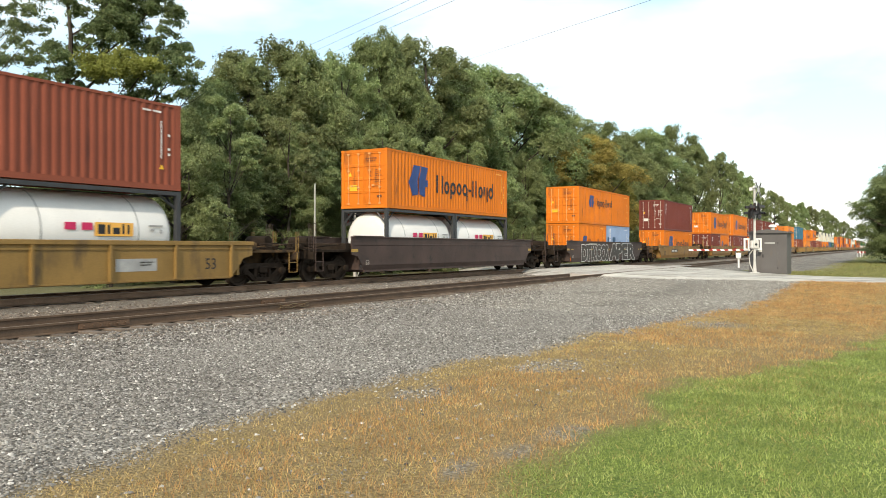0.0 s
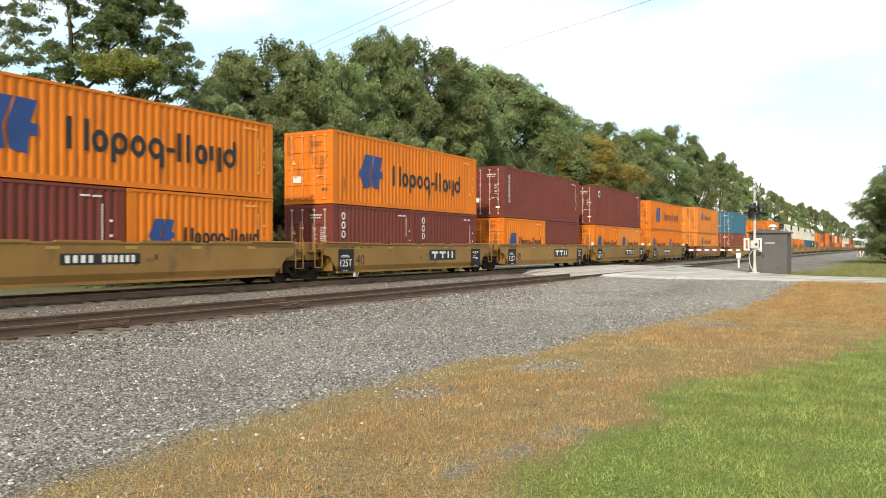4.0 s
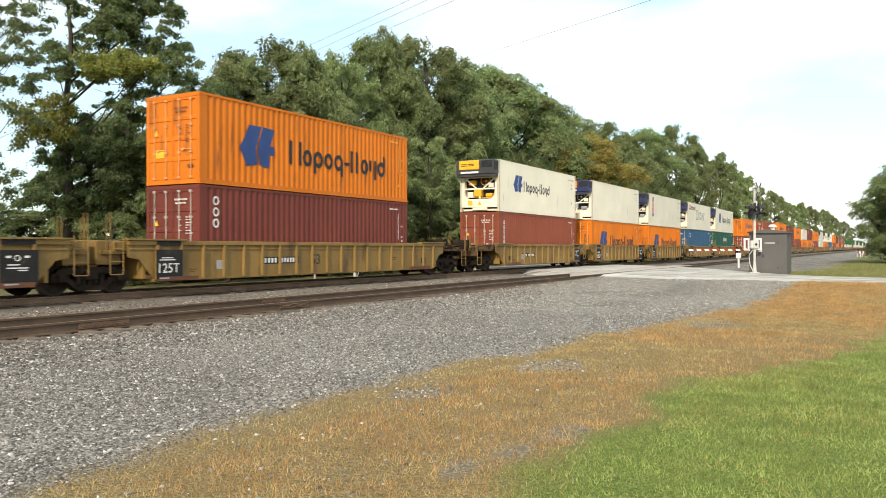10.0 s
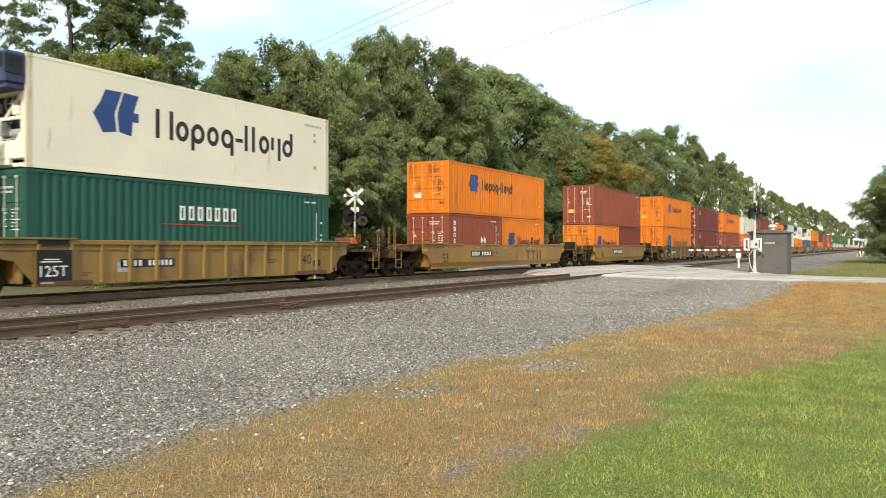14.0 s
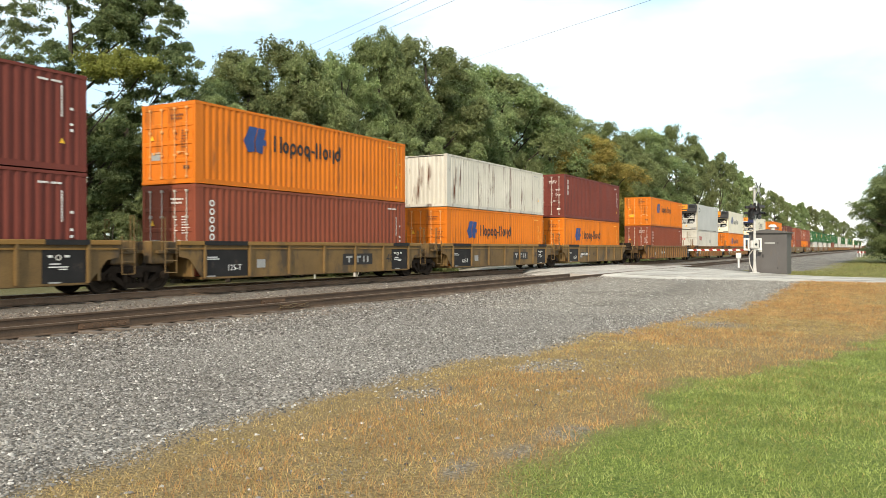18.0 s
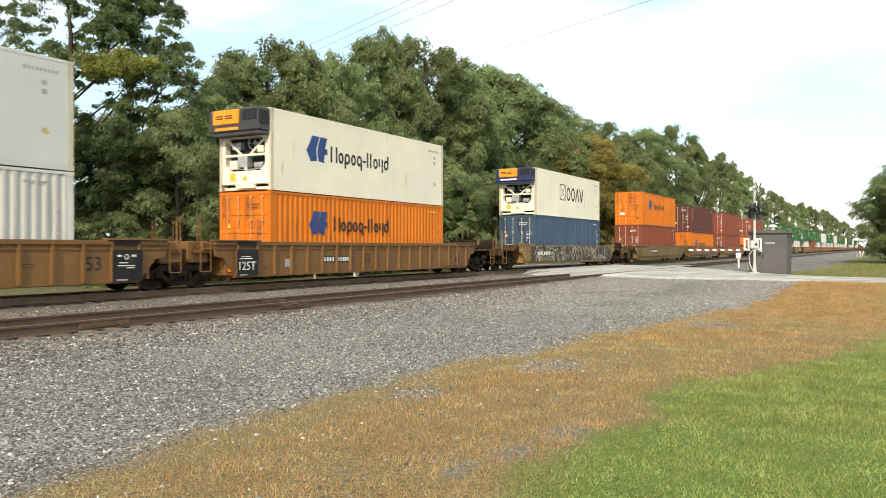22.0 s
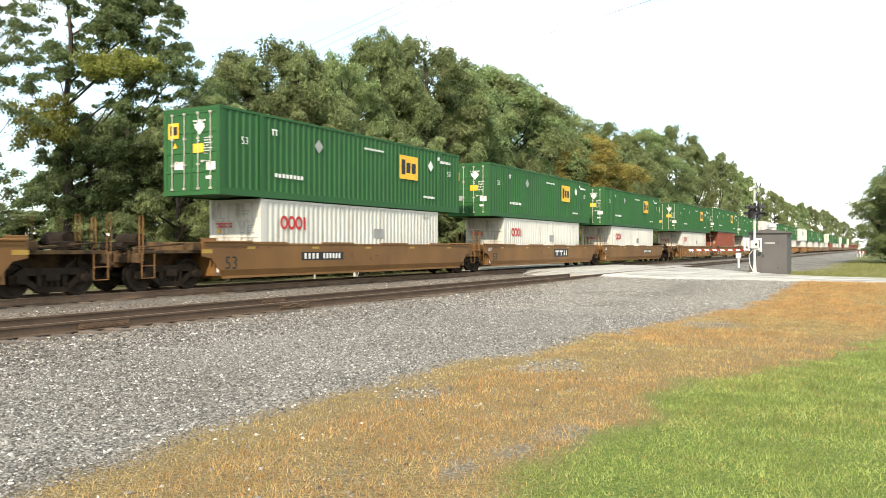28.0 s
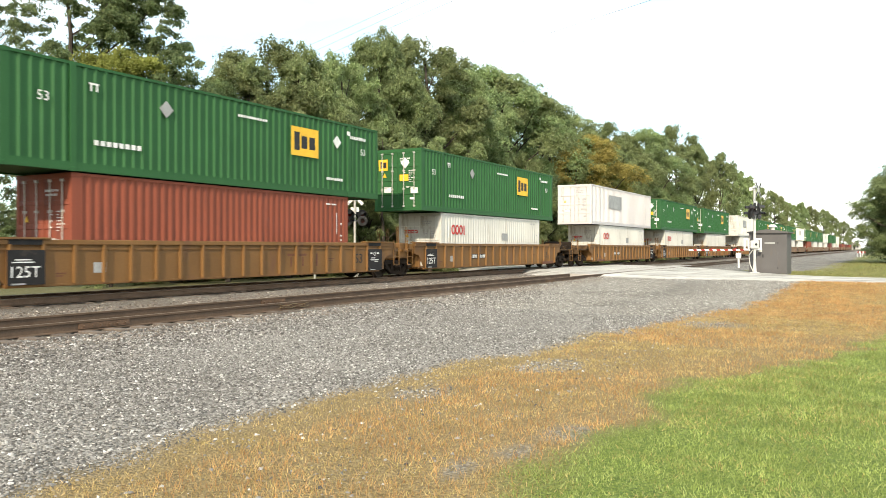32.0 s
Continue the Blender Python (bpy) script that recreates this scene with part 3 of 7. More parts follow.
tagged(stones("gravel", 150000, 2.5, 19, 3.0, 12.0, 3, 0.006, 0.021, gravel_keep, STONE, 1.15), "loose crushed grey stone", "gravel", kind="stuff")
tagged(stones("gravel", 45000, 19, 42, 3.0, 12.0, 5, 0.012, 0.028, gravel_keep, PALESTONE, 1.1), "loose crushed grey stone", "gravel", kind="stuff")
tagged(stones("coarse_ballast", 15000, 1.0, 26, 9.4, 12.1, 6, 0.014, 0.036, lambda x, y: off_road(x, y) * np.clip((y - 9.4) / 1.2, 0, 1), DARKSTONE, 1.3), "coarse dark ballast spilled beside the side track", "ballast", kind="stuff")
tagged(stones("ballast", 52000, 1.0, 44, 11.2, 18.4, 4, 0.012, 0.036, lambda x, y: off_road(x, y) * np.clip((18.6 - y) / 1.2, 0.15, 1) * np.where(y < 14.6, np.where(y < 11.9, 0.9, 0.35), 0.75), BROWNSTONE),
       "brown-grey ballast stone round the ties", "ballast", kind="stuff")


# ---- grass ----
def blade_material(name, low, mid, high):
    m = bpy.data.materials.new(name)
    m.use_nodes = True
    n, l = m.node_tree.nodes, m.node_tree.links
    g, r = n.new("ShaderNodeNewGeometry"), n.new("ShaderNodeValToRGB")
    r.color_ramp.elements.new(0.5)
    for e, c in zip(r.color_ramp.elements, (low, mid, high)):
        e.color = (*c, 1)
    l.new(g.outputs["Random Per Island"], r.inputs["Fac"])
    b = n["Principled BSDF"]
    b.inputs["Roughness"].default_value, b.inputs["Specular IOR Level"].default_value = 0.7, 0.2
    co, no, mr, mul = n.new("ShaderNodeTexCoord"), n.new("ShaderNodeTexNoise"), n.new("ShaderNodeMapRange"), n.new("ShaderNodeMixRGB")
    no.inputs["Scale"].default_value, no.inputs["Detail"].default_value = 2.2, 5.0
    mr.inputs["From Min"].default_value, mr.inputs["From Max"].default_value = 0.3, 0.7
    mr.inputs["To Min"].default_value, mr.inputs["To Max"].default_value = 0.78, 1.42
    mul.blend_type = "MULTIPLY"
    mul.inputs["Fac"].default_value = 1.0
    l.new(co.outputs["Object"], no.inputs["Vector"])
    l.new(no.outputs["Fac"], mr.inputs["Value"])
    l.new(r.outputs["Color"], mul.inputs["Color1"])
    l.new(mr.outputs["Result"], mul.inputs["Color2"])
    r = mul
    l.new(r.outputs["Color"], b.inputs["Base Color"])
    tr, mx = n.new("ShaderNodeBsdfTranslucent"), n.new("ShaderNodeMixShader")
    l.new(r.outputs["Color"], tr.inputs["Color"])
    mx.inputs["Fac"].default_value = 0.3
    l.new(b.outputs["BSDF"], mx.inputs[1])
    l.new(tr.outputs["BSDF"], mx.inputs[2])
    l.new(mx.outputs["Shader"], n["Material Output"].inputs["Surface"])
    return m


def blades(name, count, x0, x1, y0, y1, seed, low, high, width, lean, material, keep):
    """Thin bent blades, one tapering triangle each."""
    x, y, rng = scatter(count, x0, x1, y0, y1, seed, 1.9)
    soft = np.clip((x - x0) / 1.2, 0, 1) * np.clip((y - y0) / 1.6, 0, 1)  # thins out at the borders
    k = keep(x, y) * soft > rng.random(count)
    x, y = x[k], y[k]
    m = len(x)
    h = (low + (high - low) * rng.random(m) ** 1.5) * (0.6 + 0.8 * rough_noise(x, y, 0.8, seed + 50))
    w = width * (0.7 + 0.6 * rng.random(m)) * (1 + x / 10)
    a, b = rng.random(m) * 6.283, rng.random(m) * 6.283
    ux, uy = np.cos(a) * w / 2, np.sin(a) * w / 2
    reach = h * lean * (0.2 + rng.random(m))
    lx, ly = np.cos(b) * reach, np.sin(b) * reach
    z = uneven_height(x, y) - 0.006
    v = np.stack([np.stack([x - ux, y - uy, z], -1), np.stack([x + ux, y + uy, z], -1), np.stack([x + lx, y + ly, z + h], -1)], 1).reshape(-1, 3)
    return new(name, face_mesh(name, v, np.arange(3 * m).reshape(-1, 3), material))


STRAWMAT = blade_material("dry_grass_blade", (0.244, 0.162, 0.065), (0.432, 0.303, 0.125), (0.572, 0.439, 0.206))
OLIVEMAT = blade_material("faded_grass_blade", (0.239, 0.182, 0.067), (0.400, 0.308, 0.116), (0.562, 0.444, 0.194))
RUSSET = blade_material("russet_grass_blade", (0.291, 0.151, 0.065), (0.447, 0.253, 0.101), (0.562, 0.364, 0.155))
VERGEMAT = blade_material("verge_grass_blade", (0.13, 0.135, 0.042), (0.22, 0.21, 0.07), (0.33, 0.29, 0.12))
LAWNMAT = blade_material("lawn_blade", (0.154, 0.198, 0.049), (0.266, 0.322, 0.087), (0.386, 0.415, 0.147))


def dry_keep(x, y):
    d, g = zones(x, y)
    return d * np.clip(1 - g * 1.6, 0, 1) * off_road(x, y) * np.clip(1.5 * rough_noise(x, y, 0.9, 61) + 0.1, 0, 1)


def tall_share(x, y):
    return np.clip((rough_noise(x, y, 3.0, 71) - 0.42) * 4 + (x - 12) * 0.05, 0, 1)


tagged(blades("dry_grass", 330000, 1.6, 38, -3.6, 6.0, 7, 0.010, 0.045, 0.0048, 1.0, STRAWMAT, dry_keep), "dry straw-coloured grass", "grass", kind="stuff")
tagged(blades("faded_grass", 190000, 1.6, 34, -3.6, 6.0, 17, 0.012, 0.045, 0.0055, 1.1, OLIVEMAT,
              lambda x, y: dry_keep(x, y) * np.clip(1.1 - tall_share(x, y), 0.15, 1)), "faded olive grass", "grass", kind="stuff")
tagged(blades("russet_grass", 200000, 3.2, 39, -3.6, 4.6, 8, 0.020, 0.095, 0.0045, 0.7, RUSSET, lambda x, y: dry_keep(x, y) * tall_share(x, y)),
       "tall russet weed stalks", "grass", kind="stuff")
tagged(blades("lawn_grass", 330000, 1.6, 30, -3.6, 3.0, 9, 0.014, 0.055, 0.0055, 1.0, LAWNMAT, lambda x, y: zones(x, y)[1] ** 1.5), "short green lawn grass", "grass", kind="stuff")
tagged(blades("lawn_straw", 140000, 1.6, 26, -3.6, 3.0, 19, 0.012, 0.05, 0.0055, 1.3, OLIVEMAT,
              lambda x, y: zones(x, y)[1] * np.clip((rough_noise(x, y, 1.3, 81) - 0.42) * 5, 0.08, 1)), "dry thatch in the lawn", "grass", kind="stuff")
tagged(blades("verge_grass", 16000, 46, 95, -3, 9, 10, 0.03, 0.10, 0.006, 0.8, VERGEMAT, lambda x, y: zones(x, y)[0] * off_road(x, y)),
       "rough grass beyond the road", "grass", kind="stuff")


# ---- containers: local x from the near end, y across, z from the floor ----
DARKRED = surface("dark_red_marking", (0.34, 0.03, 0.03), 0.55, 0, 0.15, 2, 50, 0.08, 0.05)


def corrugated(length, z0, z1, depth, pitch, flat=0.0, back=0.02, folds=(0.26, 0.50, 0.76)):
    """A folded steel sheet in the xz plane, its outer ridges at y = 0, its back at y = depth + back."""
    s = Shape()
    xs, n = [(0.0, 0.0), (flat, 0.0)], max(1, round((length - 2 * flat) / pitch))
    p = (length - 2 * flat) / n
    for i in range(n):
        a = flat + i * p
        xs += [(a + p * folds[0], 0.0), (a + p * folds[1], depth), (a + p * folds[2], depth), (a + p, 0.0)]
    xs.append((length, 0.0))
    m = len(xs)
    v = [(x, y, z0) for x, y in xs] + [(x, y, z1) for x, y in xs]
    s.add(v, [(i, i + 1, m + i + 1, m + i) for i in range(m - 1)])
    s.add([(0, depth + back, z0), (length, depth + back, z0), (length, depth + back, z1), (0, depth + back, z1)], [(3, 2, 1, 0)])
    return s


def door_shape(w, h):
    """A door leaf, its outside facing -x, with pressed horizontal fields between a raised rim."""
    s = Shape().box(0.012, 0.05, 0, w, 0, h)
    s.box(-0.012, 0.012, 0, 0.05, 0, h).box(-0.012, 0.012, w - 0.05, w, 0, h).box(-0.012, 0.012, 0.05, w - 0.05, 0, 0.07).box(-0.012, 0.012, 0.05, w - 0.05, h - 0.07, h)
    n = 4
    for k in range(1, n):
        z = h * k / n
        s.prism([(-0.014, z - 0.05), (0.012, z - 0.075), (0.012, z + 0.075), (-0.014, z + 0.05)][::-1], "y", 0.05, w - 0.05)
    return s


def lock_rod(h):
    s = Shape().rod((0, 0, 0.03), (0, 0, h - 0.03), 0.017, 6)
    for z in (0.06, h * 0.33, h * 0.66, h - 0.06):
        s.box(-0.025, 0.035, -0.05, 0.05, z - 0.035, z + 0.035)
    return s


def handle_bar():
    return Shape().rod((0, 0, 0), (0, 0.42, 0.02), 0.013, 5).box(-0.02, 0.03, 0.30, 0.40, -0.03, 0.05)


def post_shape(h):
    """A corner post with its two castings."""
    s = Shape().box(0.005, 0.155, 0.005, 0.10, 0.11, h - 0.11)
    for z in (0, h - 0.118):
        s.box(-0.004, 0.174, -0.004, 0.158, z, z + 0.118, 0.006)
        s.box(0.045, 0.13, -0.006, 0.0, z + 0.035, z + 0.085)
    return s


def mirrored(shape):
    shape.v = [(x, -y, z) for x, y, z in shape.v]
    return shape


def flipped(shape, length):
    shape.v = [(length - x, y, z) for x, y, z in shape.v]
    return shape


def bars(parent, name, rects, material, y, label="", proud=0.003):
    """Flat painted bars or plates on a side wall: rectangles (x0, x1, z0, z1)."""
    s = Shape()
    for x0, x1, z0, z1 in rects:
        s.box(x0, x1, y - proud, y, z0, z1)
    ob = part(name, s, material, parent, label)
    return tagged(ob, kind="stuff") if len(rects) > 1 else ob


def ring(x0, x1, z0, z1, t):
    return [(x0, x0 + t, z0, z1), (x1 - t, x1, z0, z1), (x0 + t, x1 - t, z0, z0 + t), (x0 + t, x1 - t, z1 - t, z1)]


def hoop(s, cx, cz, rx, rz, t, y, proud=0.003, n=18):
    """Adds one flat oval hoop on a side wall to a Shape."""
    v = []
    for yy in (y - proud, y):
        for a, b in ((rx, rz), (rx - t, rz - t)):
            v += [(cx + a * math.cos(2 * math.pi * i / n), yy, cz + b * math.sin(2 * math.pi * i / n)) for i in range(n)]
    f = []
    for i in range(n):
        j = (i + 1) % n
        f += [(i, j, n + j, n + i), (i, 2 * n + i, 2 * n + j, j), (n + i, n + j, 3 * n + j, 3 * n + i)]
    return s.add(v, f)


def painted_name(parent, x0, z0, cap, total, material, y, label="black painted name as plain hoops and bars"):
    """A painted name as plain flat shapes: upright bars, oval hoops and a dash, of its height and stroke."""
    marks = "|| o o| o o| - | | o v o|".split()
    wide = {"||": 0.74, "o": 0.60, "o|": 0.64, "-": 0.42, "|": 0.34, "v": 0.58}
    u = total / sum(wide[k] for k in marks)
    s, x, t, low = Shape(), x0, cap * 0.17, cap * 0.36
    for i, k in enumerate(marks):
        w = wide[k] * u
        e = x + w - 0.09 * u
        if k == "||":
            s.box(x, x + t, y - 0.003, y, z0, z0 + cap).box(e - t, e, y - 0.003, y, z0, z0 + cap)
        elif k == "-":
            s.box(x, e, y - 0.003, y, z0 + cap * 0.30, z0 + cap * 0.44)
        elif k == "|":
            s.box(x, x + t, y - 0.003, y, z0, z0 + cap)
        elif k == "v":
            s.box(x, x + t, y - 0.003, y, z0 + cap * 0.2, z0 + cap * 0.72).box(e - t, e, y - 0.003, y, z0 - cap * 0.2, z0 + cap * 0.72)
        else:
            hoop(s, (x + e) / 2, z0 + low, (e - x) / 2, low, t, y)
            if k == "o|":
                z = (z0 - cap * 0.26, z0 + cap * 0.5) if i < 6 else (z0 + cap * 0.3, z0 + cap)
                right = i in (4, 10)
                s.box(e - t if right else x, e if right else x + t, y - 0.0035, y, *z)
        x += w
    return tagged(part("painted_name", s, material, parent, label), kind="stuff")


def hoop_row(parent, centres, rx, rz, t, material, y, label):
    """A row of oval hoops, as one painted name."""
    s = Shape()
    for cx, cz in centres:
        hoop(s, cx, cz, rx, rz, t, y)
    return tagged(part("painted_name", s, material, parent, label), kind="stuff")


def pennant_logo(parent, x0, z0, w, h, y, material):
    """A slanted two-bladed emblem as a plain flat shape."""
    for dx, sh in ((0.0, [(0.0, 0.42), (0.16, 0.10), (0.20, 0.0), (0.50, 0.06), (0.46, 0.48), (0.62, 1.0), (0.26, 1.0), (0.16, 0.72)]),
                   (0.0, [(0.56, 0.06), (0.84, 0.0), (0.86, 0.34), (1.0, 0.34), (1.0, 0.56), (0.88, 0.56), (1.0, 0.98), (0.66, 1.0), (0.54, 0.58), (0.52, 0.40)])):
        s = Shape().prism([(x0 + (u + dx) * w, z0 + v * h) for u, v in sh], "y", y - 0.003, y)
        part("emblem", s, material, parent, "dark blue emblem")


def square_cross(parent, x0, z0, w, y, material):
    s = Shape()
    t = w * 0.06
    for a, b, c, d in ring(x0, x0 + w, z0, z0 + w, t):
        s.box(a, b, y - 0.003, y, c, d)
    for q in (((0, 0), (1, 1)), ((0, 1), (1, 0))):
        (ax, az), (bx, bz) = q
        n = t * 0.5
        s.prism([(x0 + ax * w - n, z0 + az * w), (x0 + ax * w + n, z0 + az * w), (x0 + bx * w + n, z0 + bz * w), (x0 + bx * w - n, z0 + bz * w)], "y", y - 0.003, y)
    part("emblem", s, material, parent, "crossed square emblem")


def small_marks(box, length, h, y, material, seed):
    """Number plates and data panels as plain bars near the far end of the wall, and caution signs."""
    rng = random.Random(seed)
    x = length - 0.75
    top = h * rng.uniform(0.74, 0.84)
    col = [(x, x + 0.04, top - k * 0.075, top - k * 0.075 + 0.064) for k in range(rng.choice((11, 13, 15)))]
    bars(box, "number_stencil", col, material, y)
    bars(box, "data_stencil", [(x + 0.26, x + 0.35, h * z, h * z + 0.07) for z in (0.40, 0.46, 0.62)], material, y)
    bars(box, "number_stencil", [(length - 1.4 + k * 0.075, length - 1.34 + k * 0.075, h * 0.88, h * 0.88 + 0.055) for k in range(9) if k != 4], material, y)
    z = h * rng.uniform(0.22, 0.34)
    part("caution_sign", Shape().prism([(x - 0.05, z), (x + 0.11, z), (x + 0.03, z + 0.15)], "y", y - 0.003, y), YELLOW, box, "yellow caution triangle")


def door_marks(box, w, h, material, seed):
    """White data panels, plates and bars on the doors."""
    rng = random.Random(seed)
    x, s, k = -0.016, Shape(), 0
    for y0, n, z0 in ((0.18, 6, h * 0.83), (0.22, 5, h * 0.79)):
        for i in range(n):
            s.box(x - 0.003, x, -(y0 + i * 0.10), -(y0 + i * 0.10) + 0.055, z0, z0 + 0.06)
    for r in range(7):
        z = h * 0.64 - r * 0.085
        y = -0.62
        for _ in range(rng.choice((1, 2, 2, 3))):
            word = rng.uniform(0.05, 0.13)
            s.box(x - 0.003, x, y - word, y, z, z + 0.028)
            y -= word + 0.03
        if r % 2:
            s.box(x - 0.003, x, -0.42, -0.42 + rng.uniform(0.06, 0.14), z, z + 0.028)
    s.box(x - 0.003, x, -0.95, -0.70, h * 0.18, h * 0.18 + 0.10)
    tagged(part("door_stencil", s, material, box), kind="stuff")
    p = Shape().box(x - 0.003, x, 0.35, 0.75, h * 0.30, h * 0.30 + 0.26)
    part("door_plate", p, rng.choice((WHITEINK, YELLOW, GREYINK)), box)
    part("door_sign", Shape().prism([(0.62, h * 0.55), (0.82, h * 0.55), (0.72, h * 0.55 + 0.19)], "x", x - 0.003, x), YELLOW, box, "yellow caution triangle")


def end_doors(box, w, h, paint, rods):
    z0, dh, dw = 0.16, h - 0.30, w / 2 - 0.11
    part("door_sill", shared(("door_sill", w), lambda: Shape().box(0.0, 0.14, -w / 2 + 0.1, w / 2 - 0.1, 0.01, 0.155, 0.006)), paint, box)
    part("door_header", shared(("door_header", w, h), lambda: Shape().box(0.0, 0.12, -w / 2 + 0.1, w / 2 - 0.1, h - 0.135, h - 0.005, 0.006)), paint, box)
    for side in (-1, 1):
        d = part("door", shared(("door", w, h), lambda: door_shape(dw, dh)), paint, box, at=(0.01, 0.008 if side > 0 else -dw - 0.008, z0))
        for y in (0.24, 0.72):
            part("lock_rod", shared(("lock_rod", h), lambda: lock_rod(dh)), rods, d, at=(-0.03, dw * y, 0))
        part("door_handle", shared(("door_handle",), handle_bar), rods, d, at=(-0.04, dw * 0.24, dh * 0.36))


BOX_NO = [0]
PLAIN = {"orange": "orange", "faded_orange": "faded orange", "maroon": "maroon", "redbrown": "red-brown", "darkbrown": "dark brown", "rust": "rust-red",
         "blue": "sea-blue", "deepblue": "deep blue", "slate": "slate-blue", "paleblue": "pale blue", "green": "bright green", "darkgreen": "dark green",
         "white": "white", "cream": "cream-white", "greywhite": "grey-white", "rustywhite": "rust-streaked white", "pinkwhite": "pale pinkish white"}


def dry_box(length, h, colour, deco="", doors=True, on="on a well car"):
    """A corrugated steel freight container."""
    BOX_NO[0] += 1
    seed = BOX_NO[0]
    feet = {6.058: "twenty-foot", 12.192: "forty-foot", 16.154: "fifty-three-foot"}[length]
    w = 2.591 if length > 13 else 2.438
    box = thing("shipping_container", f"{PLAIN[colour]} corrugated steel {feet} shipping container {on}", "shipping container", group="containers on the train")
    p = PAINT[colour]
    inset = 0.155 if length < 13 else 0.10
    wall = shared(("side_wall", length, h), lambda: corrugated(length - 2 * inset, 0.15, h - 0.07, 0.036 if length < 13 else 0.045, 0.278 if length < 13 else 0.31, 0.10, folds=(0.26, 0.50, 0.76) if length < 13 else (0.15, 0.20, 0.86)))
    part("side_wall", wall, p, box, at=(inset, -w / 2 + 0.012, 0))
    part("side_wall", wall, p, box, at=(length - inset, w / 2 - 0.012, 0), turn=(0, 0, 180))
    for sy, name in ((-1, "near"), (1, "far")):
        y0 = -w / 2 + 0.004 if sy < 0 else w / 2 - 0.064
        part("bottom_rail", shared(("bottom_rail", length), lambda: Shape().box(0.16, length - 0.16, 0, 0.06, 0.008, 0.165)), p, box, at=(0, y0, 0))
        part("top_rail", shared(("top_rail", length), lambda: Shape().box(0.16, length - 0.16, 0, 0.06, -0.085, -0.006)), p, box, at=(0, y0, h))
    for x, flip in ((0, False), (length, True)):
        for sy in (-1, 1):
            key = ("corner_post", h, flip, sy)
            def make(flip=flip, sy=sy):
                s = post_shape(h)
                s = flipped(s, 0) if flip else s
                return mirrored(s) if sy > 0 else s
            part("corner_post", shared(key, make), p, box, at=(x, sy * w / 2, 0))
    part("roof", shared(("roof", length, w), lambda: Shape().box(0.1, length - 0.1, -w / 2 + 0.06, w / 2 - 0.06, -0.045, -0.015)), p, box, at=(0, 0, h))
    part("floor", shared(("box_floor", length, w), lambda: Shape().box(0.14, length - 0.05, -w / 2 + 0.06, w / 2 - 0.06, 0.05, 0.15)), p, box)
    part("end_wall", shared(("end_wall", w, h), lambda: corrugated(w - 0.24, 0.15, h - 0.1, 0.04, 0.25)), p, box, at=(length - 0.03, -w / 2 + 0.12, 0), turn=(0, 0, 90))
    part("end_beam", shared(("end_beam", w), lambda: Shape().box(-0.12, -0.01, -w / 2 + 0.1, w / 2 - 0.1, 0.01, 0.155)), p, box, at=(length, 0, 0))
    if doors:
        end_doors(box, w, h, p, RODORANGE if "orange" in colour else RODSTEEL)
    else:
        part("end_wall", shared(("end_wall", w, h), lambda: corrugated(w - 0.24, 0.15, h - 0.1, 0.04, 0.25)), p, box, at=(0.03, w / 2 - 0.12, 0), turn=(0, 0, -90))
        part("end_beam", shared(("end_beam_near", w), lambda: Shape().box(0.01, 0.12, -w / 2 + 0.1, w / 2 - 0.1, 0.01, 0.155)), p, box)
    y = -w / 2 + 0.009
    if length > 13:
        for x in (1.98, length - 1.98):
            part("lift_post", shared(("lift_post", h), lambda: Shape().box(-0.09, 0.09, 0, 0.05, 0.0, h - 0.02, 0.008)), p, box, at=(x, -w / 2 - 0.006, 0))
            part("casting", shared(("casting",), lambda: Shape().box(-0.09, 0.09, 0, 0.1, 0, 0.12, 0.006)), p, box, at=(x, -w / 2 - 0.012, -0.002))
        part("skirt", shared(("skirt", length), lambda: Shape().box(0.15, length - 0.15, 0, 0.05, 0.02, 0.24)), p, box, at=(0, -w / 2 - 0.003, 0))
        y = -w / 2 - 0.007
    light = WHITEINK
    if colour in ("white", "cream", "greywhite", "rustywhite", "pinkwhite", "orange", "faded_orange"):
        light = GREYINK if colour not in ("orange", "faded_orange") else AMBER
    if length > 7 and length < 13 or deco:
        if length < 13:
            small_marks(box, length, h, y, light, seed)
    if doors:
        door_marks(box, w, h, BROWNINK if light is AMBER else light, seed)
    q = h - 2.591
    if deco == "name_big":
        pennant_logo(box, 1.75, 0.64 + q * 0.3, 1.7, 1.40, y, BLUEINK)
        painted_name(box, 4.25, 0.90 + q * 0.3, 0.86, 6.25, INK, y)
    elif deco == "name_small":
        pennant_logo(box, 2.1, 1.2 + q * 0.6, 1.1, 0.88, y, BLUEINK)
        painted_name(box, 3.6, 1.34 + q * 0.6, 0.58, 3.9, INK, y)
    elif deco == "name_low":
        pennant_logo(box, 2.1, 0.92, 1.1, 0.88, y, BLUEINK)
        painted_name(box, 3.6, 1.02, 0.58, 3.9, INK, y)
    elif deco == "name_20":
        pennant_logo(box, 0.75, 0.9 + q, 0.95, 0.85, y, BLUEINK)
        painted_name(box, 2.1, 1.0 + q, 0.52, 3.3, INK, y)
    elif deco == "column":
        hoop_row(box, [(0.70, h * 0.80 - k * 0.27) for k in range(6)], 0.11, 0.11, 0.05, WHITEINK, y, "white hoops in a column")
    elif deco == "column_short":
        hoop_row(box, [(0.70, h * 0.83 - k * 0.36) for k in range(3)], 0.13, 0.15, 0.055, WHITEINK, y, "white hoops in a column")
    elif deco == "column_yellow":
